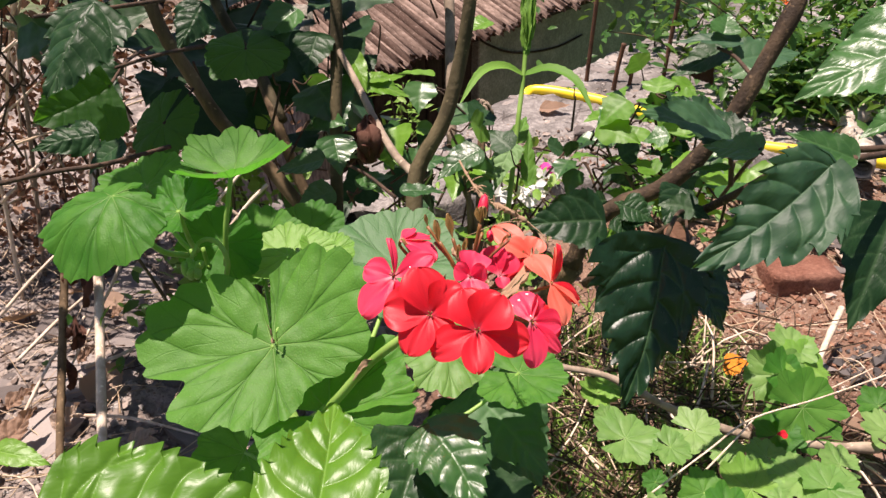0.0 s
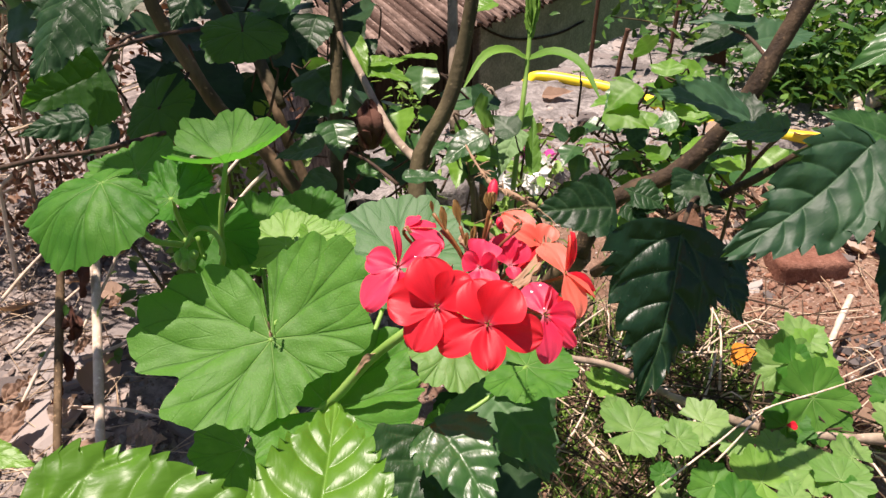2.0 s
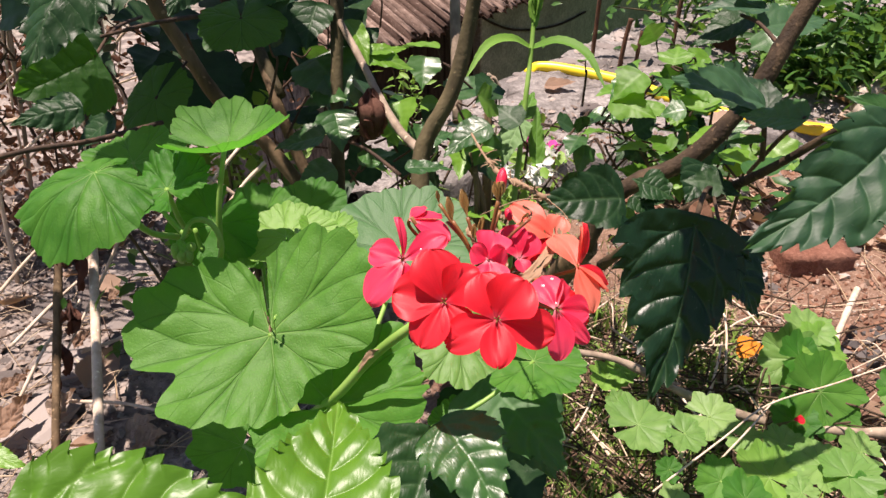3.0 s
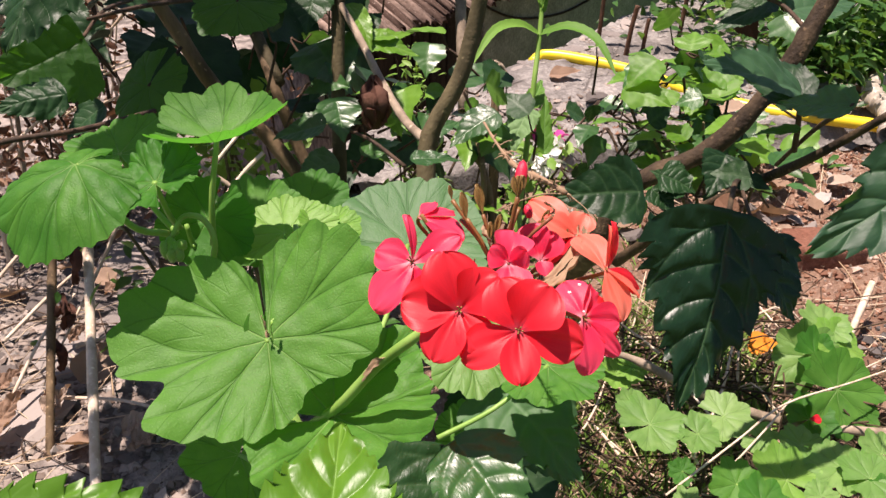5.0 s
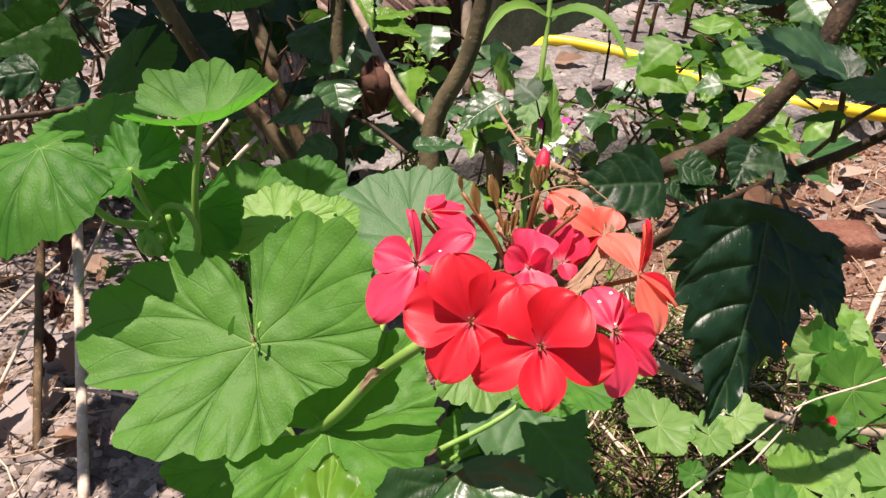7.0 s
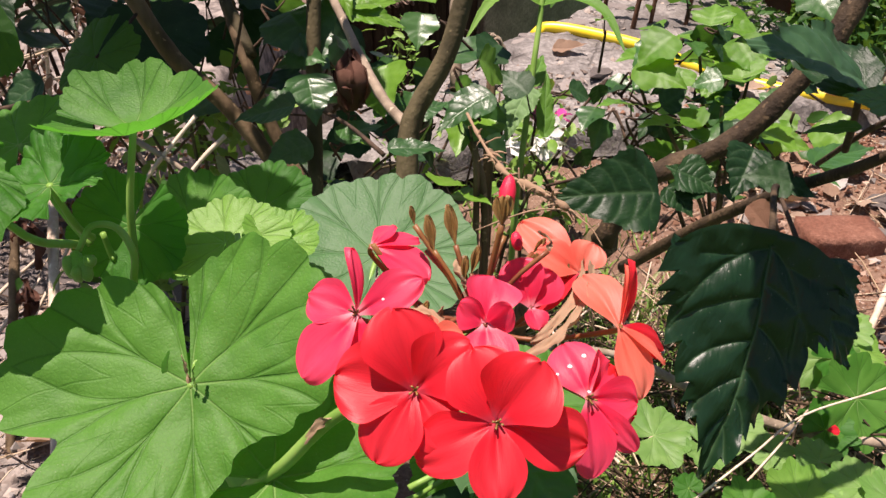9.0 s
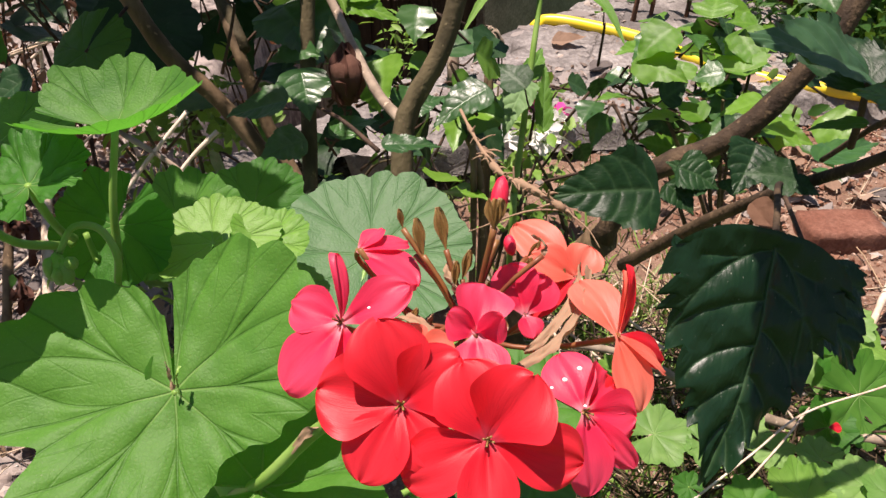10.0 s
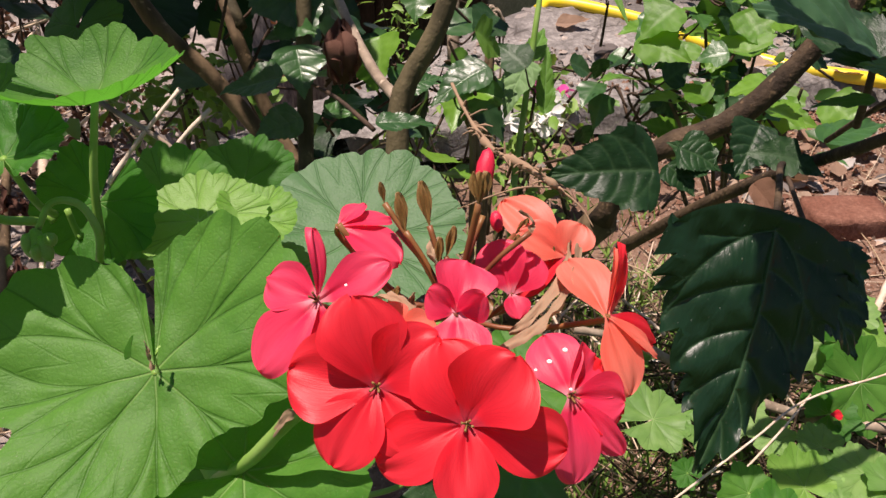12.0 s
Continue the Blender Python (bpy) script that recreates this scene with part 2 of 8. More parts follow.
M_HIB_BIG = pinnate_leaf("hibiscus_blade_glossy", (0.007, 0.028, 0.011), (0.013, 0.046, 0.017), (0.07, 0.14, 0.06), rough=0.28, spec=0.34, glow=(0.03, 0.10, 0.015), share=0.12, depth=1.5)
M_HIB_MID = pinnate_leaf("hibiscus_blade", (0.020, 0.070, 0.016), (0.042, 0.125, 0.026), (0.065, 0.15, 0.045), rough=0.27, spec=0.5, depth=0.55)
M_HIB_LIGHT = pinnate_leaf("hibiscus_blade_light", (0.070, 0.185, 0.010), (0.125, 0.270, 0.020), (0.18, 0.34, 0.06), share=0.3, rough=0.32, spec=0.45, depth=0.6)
M_HIB_YOUNG = pinnate_leaf("hibiscus_blade_young", (0.065, 0.185, 0.014), (0.140, 0.310, 0.030), (0.18, 0.35, 0.06), share=0.5, glow=(0.28, 0.58, 0.03), rough=0.36, spec=0.35, depth=0.6)
M_HIB_DUSTY = pinnate_leaf("hibiscus_blade_dusty", (0.012, 0.048, 0.022), (0.034, 0.095, 0.036), (0.06, 0.13, 0.055), rough=0.47, spec=0.42, depth=0.4)
M_HIB_DULL = pinnate_leaf("hibiscus_blade_dull", (0.032, 0.088, 0.030), (0.058, 0.135, 0.048), (0.10, 0.19, 0.08), rough=0.5, spec=0.3, depth=0.6)
M_HERB = pinnate_leaf("herb_blade", (0.10, 0.24, 0.03), (0.17, 0.34, 0.05), (0.2, 0.36, 0.12), rough=0.5, share=0.35, spec=0.3)
M_HERB_DULL = pinnate_leaf("herb_blade_dull", (0.10, 0.20, 0.075), (0.16, 0.28, 0.11), (0.22, 0.34, 0.16), rough=0.55, share=0.3, spec=0.25)
M_PETAL = petal_paint("petal_red", (0.74, 0.015, 0.030), (0.82, 0.036, 0.052), (0.5, 0.06, 0.10))
M_PETAL_PINK = petal_paint("petal_rose", (0.80, 0.030, 0.095), (0.86, 0.075, 0.15), (0.8, 0.4, 0.45))
# Salmon petal backs, with the sun on them put into the colour.
M_PETAL_SALMON_LIT = petal_paint("petal_salmon_lit", (0.84, 0.15, 0.10), (0.88, 0.24, 0.17), (0.75, 0.25, 0.18))
M_STALK = green_stalk("geranium_stalk", (0.16, 0.30, 0.05), (0.24, 0.40, 0.09))
M_PEDICEL = green_stalk("flower_stalk", (0.17, 0.04, 0.02), (0.25, 0.13, 0.04))
M_SEPAL = green_stalk("sepal", (0.17, 0.085, 0.028), (0.26, 0.17, 0.05))
M_DRIED = scattered("dried_petal", (0.26, 0.16, 0.09), (0.40, 0.27, 0.17), (0.5, 0.36, 0.24), glow=(0.3, 0.18, 0.09))
M_BARK = bark("brown_bark", (0.055, 0.036, 0.018), (0.19, 0.13, 0.072))
# Red-brown bark made darker: the shade on the branches is put into it.
M_BARK_RED_SHADED = bark("red_brown_bark_shaded", (0.022, 0.014, 0.008), (0.088, 0.058, 0.032), 85, strength=1.2)
# Bark darkened: shade over the trunk is partly put into the colour.
M_BARK_GREY = bark("grey_green_bark", (0.032, 0.026, 0.012), (0.110, 0.088, 0.045), strength=1.0)
M_BARK_PALE = bark("pale_bark", (0.15, 0.115, 0.08), (0.34, 0.27, 0.20))
M_TWIG = bark("dark_twig", (0.03, 0.02, 0.014), (0.09, 0.055, 0.035), 120)
M_CANE = bark("straw_cane", (0.46, 0.35, 0.25), (0.68, 0.57, 0.45), 90, 0.6, 0.35)
M_DEAD = scattered("dead_brown", (0.045, 0.017, 0.011), (0.090, 0.038, 0.024), (0.14, 0.065, 0.042), glow=(0.16, 0.05, 0.025), share=0.12)
M_SOIL = earth("soil", (0.16, 0.088, 0.058), (0.34, 0.225, 0.16), chips=(0.42, 0.35, 0.29), stony=(0.34, 0.30, 0.265))
M_SLAB = earth("weathered_concrete", (0.14, 0.126, 0.115), (0.40, 0.37, 0.34), 34, 1.3, cracks=(0.05, 0.042, 0.036))
M_STONE = scattered("grey_shale", (0.12, 0.102, 0.092), (0.23, 0.20, 0.18), (0.36, 0.315, 0.28), per="object")
M_GRAVEL = scattered("gravel", (0.16, 0.11, 0.08), (0.30, 0.23, 0.18), (0.46, 0.41, 0.36))
M_LITTER = scattered("dry_leaf", (0.29, 0.19, 0.13), (0.43, 0.32, 0.235), (0.53, 0.42, 0.33), glow=(0.4, 0.22, 0.09), per="object")
M_STRAW = scattered("straw", (0.36, 0.26, 0.16), (0.55, 0.43, 0.30), (0.62, 0.52, 0.38))
M_DRYBROWN = scattered("withered_leaf", (0.12, 0.055, 0.035), (0.24, 0.13, 0.08), (0.38, 0.24, 0.16), glow=(0.25, 0.1, 0.04))
M_HOSE = Nodes("yellow_hose")
M_HOSE = M_HOSE.surface(M_HOSE.mix(M_HOSE.ramp(M_HOSE.noise(25, 4), 0.4, 0.7, 0, 0.5), (0.80, 0.60, 0.015), (0.62, 0.45, 0.05)), 0.38, spec=0.5)
M_COIL = bark("grey_corrugated_pipe", (0.22, 0.19, 0.15), (0.45, 0.40, 0.33), 50, 0.6, 0.3)
M_RUST = bark("rusty_iron", (0.05, 0.025, 0.015), (0.15, 0.075, 0.045), 160, 0.85, 0.6)
M_BRICK = earth("fired_brick", (0.19, 0.078, 0.050), (0.32, 0.16, 0.11), 60, 0.9)
M_WALL = earth("grey_plaster", (0.19, 0.215, 0.18), (0.36, 0.385, 0.33), 25, 0.35)
# Near-black planks: the shade under the deep eave is put into the colour.
M_PLANK = bark("old_plank_shaded", (0.014, 0.010, 0.008), (0.045, 0.033, 0.026), 40, 0.9, 0.7)
M_ROOF = Nodes("weathered_roof_strip")
_g = M_ROOF.noise(35, 5)
_c = M_ROOF.mix(M_ROOF.ramp(M_ROOF.chance(), 0.0, 1.0), (0.075, 0.047, 0.035), (0.27, 0.195, 0.155))
_c = M_ROOF.mix(M_ROOF.ramp(_g, 0.35, 0.62, 0.5, 0), _c, (0.055, 0.035, 0.026))
_c = M_ROOF.mix(M_ROOF.ramp(M_ROOF.noise(110, 3), 0.62, 0.72, 0, 0.6), _c, (0.36, 0.29, 0.245))
M_ROOF = M_ROOF.surface(_c, 0.9, M_ROOF.bump(_g, 0.8, 0.006), spec=0.15)
M_GRASS = green_stalk("grass", (0.10, 0.20, 0.03), (0.20, 0.32, 0.06))
M_FAR = scattered("small_leaves", (0.022, 0.072, 0.014), (0.048, 0.130, 0.024), (0.13, 0.26, 0.05), 0.38, glow=(0.15, 0.30, 0.03), share=0.25)
M_GRIT = scattered("grit", (0.2, 0.18, 0.16), (0.32, 0.29, 0.26), (0.45, 0.41, 0.37))
M_DEW = Nodes("dew")
M_DEW = M_DEW.surface((0.9, 0.9, 0.9), 0.05, spec=0.8)
M_BUD = green_stalk("bud_red", (0.62, 0.008, 0.03), (0.72, 0.03, 0.08))
M_PALEDRY = scattered("pale_withered_leaf", (0.30, 0.17, 0.11), (0.46, 0.30, 0.21), (0.55, 0.40, 0.30), glow=(0.4, 0.2, 0.1))
M_LIME = scattered("lime_leaves", (0.10, 0.22, 0.03), (0.17, 0.32, 0.05), (0.24, 0.38, 0.09), 0.5, glow=(0.25, 0.42, 0.04), share=0.3)
M_ORANGE = scattered("orange_petals", (0.75, 0.20, 0.02), (0.8, 0.28, 0.03), (0.8, 0.12, 0.03), glow=(0.8, 0.3, 0.03))
M_MAGENTA = scattered("magenta_petals", (0.55, 0.03, 0.22), (0.65, 0.06, 0.32), (0.7, 0.2, 0.4), glow=(0.7, 0.1, 0.4))
M_WHITE = scattered("white_petals", (0.75, 0.75, 0.72), (0.8, 0.8, 0.78), (0.8, 0.78, 0.7), glow=(0.8, 0.8, 0.75))
M_CRUMB = scattered("red_brown_crumbs", (0.17, 0.08, 0.05), (0.30, 0.16, 0.10), (0.46, 0.33, 0.25))
M_CLOD = scattered("dark_clods", (0.05, 0.045, 0.042), (0.10, 0.09, 0.085), (0.15, 0.13, 0.12))
M_FLAKE = scattered("stone_flakes", (0.15, 0.115, 0.093), (0.28, 0.23, 0.192), (0.43, 0.365, 0.31))



# ---- building blocks ----
WORLD = {}


def thing(name, base, label, category, group="", kind=""):
    """An empty at the foot of a thing, which carries its parts."""
    ob = new(name)
    ob.empty_display_size = 0.02
    ob.location = base
    WORLD[ob] = Matrix.Translation(base)
    return tagged(ob, label, category, group, kind)


def part(name, mesh, material, parent=None, m=None, label=""):
    """Links a mesh as one object, as a part where a parent is given."""
    if material:
        if mesh.materials and mesh.materials[0] != material:
            key = ("m", mesh.name, material.name)
            if key not in SHAPES:
                SHAPES[key] = mesh.copy()
                SHAPES[key].materials.clear()
            mesh = SHAPES[key]
        if not mesh.materials:
            mesh.materials.append(material)
    ob = new(name, mesh)
    m = m or Matrix.Identity(4)
    if parent is not None:
        ob.parent = parent
        ob.matrix_parent_inverse = WORLD[parent].inverted()
    ob.matrix_basis = m
    WORLD[ob] = m
    return tagged(ob, label)


def solid(name, verts, faces, uvs=None, smooth=True):
    me = bpy.data.meshes.new(name)
    me.from_pydata([tuple(v) for v in verts], [], faces)
    if uvs is not None:
        layer = me.uv_layers.new(name="UVMap")
        idx = np.empty(len(me.loops), dtype=np.int32)
        me.loops.foreach_get("vertex_index", idx)
        layer.data.foreach_set("uv", np.asarray(uvs, dtype=np.float32)[idx].ravel())
    if smooth:
        me.polygons.foreach_set("use_smooth", [True] * len(me.polygons))
    me.update()
    return me


def sheet_faces(rows, cols, closed=False):
    out = []
    for i in range(rows - 1):
        for j in range(cols if closed else cols - 1):
            k = (j + 1) % cols
            out.append((i * cols + j, i * cols + k, (i + 1) * cols + k, (i + 1) * cols + j))
    return out


def blade_pose(base, tip, up, wide=1.0, size=None):
    """y from base to tip, z to the upper side; scaled to the length."""
    b, t, u = Vector(base), Vector(tip), Vector(up)
    y = t - b
    length = size or y.length
    y.normalize()
    x = y.cross(u).normalized()
    z = x.cross(y)
    m = Matrix((x, y, z)).transposed().to_4x4()
    return Matrix.Translation(b) @ m @ Matrix.Diagonal((length * wide, length, length, 1))


SHAPES = {}


def geranium_blade(seed, cup=0.15, fold=0.0, ruffle=1.0, fine=True, outline=None):
    """A round kidney blade of radius about 1 round the stalk at the origin, with the notch towards -y."""
    key = ("g", seed, cup, fold, ruffle, fine, outline)
    if key in SHAPES:
        return SHAPES[key]
    rng = random.Random(seed * 7 + 3)
    rows, cols = (30, 261) if fine else (8, 91)
    sp, span = 0.74, math.pi * (0.982 if outline else 0.955)
    ph = [rng.uniform(-0.4, 0.4) for _ in range(8)]
    lob = [rng.uniform(0.88, 1.08) for _ in range(9)]
    pv, uv = [], []
    for i in range(rows):
        f = (i / (rows - 1)) ** 0.85
        for j in range(cols):
            a = -span + 2 * span * j / (cols - 1)
            k = a / sp
            q = abs((k + 10.5) % 1 - 0.5)            # 0 on a vein, 0.5 between two
            kk = max(0, min(8, int(math.floor(k + 0.5)) + 4))
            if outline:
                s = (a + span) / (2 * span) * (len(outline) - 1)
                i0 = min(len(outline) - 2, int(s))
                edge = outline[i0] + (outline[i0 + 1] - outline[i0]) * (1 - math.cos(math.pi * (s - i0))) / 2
            else:
                edge = 1.0 - (0.10 if fine else 0.19) * (q * 2) ** 1.6
                edge *= 1 + (lob[kk] - 1) * (1 - 2 * q)
                back = max(0.0, (abs(a) - 2.35) / 0.65)
                edge *= 1 - 0.16 * back
            scallop = abs(math.sin(a * 8.6 + ph[0] + 0.9 * math.sin(a * 3 + ph[1]))) ** 0.6
            edge *= 0.972 + (0.065 + 0.025 * math.sin(a * 4 + ph[5])) * (scallop - 0.4) + 0.006 * math.sin(a * 47 + ph[1])
            r = f * (edge if f > 0.5 else 1 - (1 - edge) * (f * 2) ** 2)
            x, y = r * math.sin(a), r * math.cos(a)
            w = q * sp
            gap = w * r
            if r > 0.40:
                gap = min(gap, abs(w - (r - 0.40) * 0.36) * r + 0.012)
            puff = 1 - math.exp(-gap / 0.055)
            z = cup * r * r + 0.033 * ruffle * (puff - 0.5) * min(1, r * 1.5)
            z += 0.030 * ruffle * noise.noise(Vector((x * 2.6, y * 2.6, seed * 1.7))) + 0.011 * ruffle * noise.noise(Vector((x * 7, y * 7, seed * 0.7)))
            z -= 0.05 * ruffle * max(0, f - 0.75) * (1 - scallop) * 2
            z += 0.05 * ruffle * r * r * (math.sin(2 * a + ph[2]) + 0.7 * math.sin(3 * a + ph[3]) + 0.35 * r * math.sin(7 * a + ph[4]))
            z += fold * abs(x) * (0.6 + 0.4 * r)
            pv.append((x, y, z))
            uv.append((x, y))
    SHAPES[key] = solid("geranium_blade", pv, sheet_faces(rows, cols), uv)
    return SHAPES[key]


def hibiscus_blade(seed, wide=0.7, curl=0.12, fold=0.18, teeth=9, quilt=1.0, tip=1.25, fine=True, lobes=0.0, jag=1.0, belly=0.56, skew=0.0):
    """A toothed oval blade of length 1 along y, puckered between its veins; wide: its full width. The veins are kept as an attribute."""
    key = ("h", seed, wide, curl, fold, teeth, quilt, tip, fine, lobes, jag, belly, skew)
    if key in SHAPES:
        return SHAPES[key]
    rng = random.Random(seed * 11 + 5)
    rows, half = (181, 44) if fine == "close" else (91, 16) if fine else (33, 5)
    bend, ph = rng.uniform(-0.05, 0.05), [rng.uniform(0, 6.28) for _ in range(10)]

    def breadth(v):
        body = np.sin(np.pi * np.minimum(1, v ** belly)) ** 0.75 * (1 - v) ** (0.28 * tip) * (1 + 0.12 * lobes)
        body = body + np.where(v < 0.166, 0.10 * (1 - v) * np.sin(np.pi * np.minimum(1, v * 6)) ** 2, 0)
        return body + lobes * (np.exp(-((v - 0.38) / 0.09) ** 2) * 0.45 - np.exp(-((v - 0.56) / 0.07) ** 2) * 0.15)

    v = np.linspace(0, 1, rows)
    v = np.where(v < 0.3125, v * (0.35 + 0.65 * np.minimum(1, v * 3.2)), v)[:, None]
    u = np.linspace(-1, 1, 2 * half + 1)[None, :]
    au, body, side = np.abs(u), breadth(v), np.sign(u)
    phase = (v * teeth + 0.3 * (u > 0) + 0.28 * np.sin(v * 13 + ph[0]) + 0.2 * np.sin(v * 31 + ph[1] + u)) % 1
    tooth = np.where(phase < 0.82, 0.15 + 0.95 * (phase / 0.82) ** 0.8, 1.1 - 1.0 * (phase - 0.82) / 0.18)
    grow = 1 + np.where(v > 0.10, 0.10 * jag * (tooth - 0.6), 0) * np.maximum(0, au - 0.7) / 0.3
    x = u * body * wide * 0.62 * grow * (1 + skew * side) + bend * np.sin(v * np.pi)
    y = v + 0.030 * jag * np.maximum(0, au - 0.85) / 0.15 * (tooth - 0.5) * (v < 0.97) - 0.055 * au ** 1.5 * np.exp(-v / 0.07)
    # midrib, two long veins from the stalk and side veins, each bowed towards the tip
    lines = [(np.array([[bend * math.sin(math.pi * k / 14), k / 14] for k in range(15)]), 1.0)]
    for sd in (-1, 1):
        starts = [0.012] + [k + rng.uniform(-0.02, 0.02) + 0.03 * sd for k in (0.20, 0.36, 0.52, 0.67, 0.80)]
        for n, y0 in enumerate(starts):
            y1 = y0 + (0.42 if n == 0 else 0.20 * (1 - 0.4 * y0) + rng.uniform(0, 0.03))
            far = float(breadth(np.array(min(0.985, y1)))) * wide * 0.62 * (1 + skew * sd) * 0.95
            f = np.linspace(0, 1, 9)
            xx = bend * math.sin(math.pi * y0) + sd * far * np.sin(f * 1.42) / math.sin(1.42)
            yy = y0 + (y1 - y0) * f ** (1.5 if n == 0 else 1.25)
            lines.append((np.stack([xx, yy], 1), 0.62))
            if n == 0:
                for j, (dx, dy) in ((2, (0.9, 0.05)), (4, (0.8, 0.22)), (6, (0.6, 0.30))):
                    out = np.linspace(0, 1, 5)[:, None]
                    lines.append((np.stack([xx[j], yy[j]])[None] + out * np.array([[sd * dx * (wide * 0.31 * (1 + skew * sd) * 1.05 - abs(xx[j]) * 0.5), dy * 0.6]]), 0.4))
    p = np.stack([x, np.broadcast_to(y, x.shape)], -1).reshape(-1, 2)
    gap, mark = np.full(len(p), 9.0), np.zeros(len(p))
    thin = max(0.0055, 0.34 * wide / half)
    for line, weight in lines:
        for q0, q1 in zip(line[:-1], line[1:]):
            d = q1 - q0
            f = np.clip(((p - q0) @ d) / (d @ d), 0, 1)[:, None]
            dist = np.sqrt((((p - q0) - f * d) ** 2).sum(1))
            gap = np.minimum(gap, dist + (0.0 if weight > 0.5 else 0.010))
            mark = np.maximum(mark, weight * np.exp(-(dist / (thin * (1.3 if weight == 1.0 else 0.8))) ** 2))
    gap = gap.reshape(x.shape)
    lump = np.sin(9 * x + 7 * y + ph[2]) * np.sin(11 * y - 8 * x + ph[3]) + 0.6 * np.sin(23 * x + ph[4]) * np.sin(19 * y + ph[5]) + 0.35 * np.sin(47 * x + 20 * y + ph[6]) * np.sin(41 * y - 13 * x + ph[7])
    z = fold * au * body * wide * 0.6 - curl * v * v + quilt * (0.022 * (1 - np.exp(-gap / 0.035)) + 0.0065 * lump)
    z = z + 0.02 * np.sin(v * 9 + seed) * au + 0.012 * np.sin(v * 23 + 2 * seed) * u * u - 0.02 * quilt * au ** 6 * np.sin(v * 17 + ph[8])
    pv = np.stack([x, np.broadcast_to(y, x.shape), z], -1).reshape(-1, 3)
    uv = np.stack([np.broadcast_to(u * np.maximum(body, 0.02), x.shape), np.broadcast_to(v, x.shape)], -1).reshape(-1, 2)
    me = solid("hibiscus_blade", pv.tolist(), sheet_faces(rows, 2 * half + 1), uv)
    me.attributes.new("vein", "FLOAT", "POINT").data.foreach_set("value", mark.astype(np.float32))
    SHAPES[key] = me
    return me


def petal_shape(seed, wide=0.8, cup=0.25, back=0.2):
    """A spoon-shaped petal of length 1 along y, with a round end."""
    key = ("p", seed, wide, cup, back)
    if key in SHAPES:
        return SHAPES[key]
    rng = random.Random(seed * 13 + 1)
    rows, half = 29, 10
    p1, p2, p3, notch = rng.uniform(0, 6), rng.uniform(0, 6), rng.uniform(0, 6), rng.uniform(0.0, 0.02)
    crest = rng.uniform(0.56, 0.64)
    pv, uv = [], []
    for i in range(rows):
        v = math.sin(math.pi / 2 * i / (rows - 1)) ** 1.15
        if v > crest:
            body = 0.5 * max(0.0, 1 - ((v - crest) / (1.001 - crest)) ** 2.15) ** 0.5
        else:
            k = v / crest
            body = 0.07 + 0.43 * (k * k * (3 - 2 * k)) ** 0.72
        for j in range(-half, half + 1):
            u = j / half
            wave = 1 + 0.035 * math.sin(6 * v + p1 + (2 if u > 0 else 0)) + 0.02 * math.sin(13 * v + p3)
            x = u * body * wide * 1.06 * wave
            y = v - notch * math.exp(-(u / 0.25) ** 2) * v ** 8
            z = cup * (x * x * 1.5) * (1 - 0.6 * v ** 3) - back * v * v + 0.04 * math.sin(4 * v + p1) * u * v
            z += 0.030 * math.sin(5 * u + p2) * v * v + 0.014 * math.sin(11 * u + p3 + 3 * v) * v * v
            z += -0.04 * math.exp(-(u / 0.2) ** 2) * (1 - v * v) - 0.05 * v ** 5 * (0.5 + u * u)
            pv.append((x, y, z))
            uv.append((u, v))
    SHAPES[key] = solid("petal", pv, sheet_faces(rows, 2 * half + 1), uv)
    return SHAPES[key]


def ribbon(name, points, wide, material, parent, seed=1, crumple=0.8, label=""):
    """A crumpled, twisted strip, as of a withered petal."""
    line = smooth_line(points, 9)
    pv, n = [], len(line)
    off = Vector((seed * 5.3, seed * 2.1, 0))
    for i, c in enumerate(line):
        d = (line[min(n - 1, i + 1)] - line[max(0, i - 1)]).normalized()
        a = seed + 2.2 * i / n
        s = d.cross(Vector((math.sin(a), 0.4, math.cos(a)))).normalized()
        o = s.cross(d)
        w = wide * (0.35 + 0.65 * math.sin(math.pi * min(1, 0.12 + 0.85 * i / (n - 1))) ** 0.7)
        for u in (-1, -0.6, -0.2, 0.2, 0.6, 1):
            k = noise.noise(Vector((u * 1.7, i * 0.35, 0)) + off)
            pv.append(c + s * u * w * (1 + 0.4 * k) + o * w * (crumple * k + 0.44 * crumple * math.sin(u * 5 + i * 0.4)))
    return part(name, solid(name, pv, sheet_faces(n, 6)), material, parent, None, label)


def smooth_line(points, per=6):
    """Catmull-Rom through the points."""
    p = [Vector(q) for q in points]
    if len(p) < 3:
        return [p[0].lerp(p[-1], i / per) for i in range(per + 1)]
    p = [p[0] * 2 - p[1]] + p + [p[-1] * 2 - p[-2]]
    out = []
    for i in range(1, len(p) - 2):
        a, b, c, d = p[i - 1], p[i], p[i + 1], p[i + 2]
        for k in range(per):
            t = k / per
            out.append(0.5 * (2 * b + (c - a) * t + (2 * a - 5 * b + 4 * c - d) * t * t + (3 * b - a - 3 * c + d) * t ** 3))
    return out + [p[-2]]


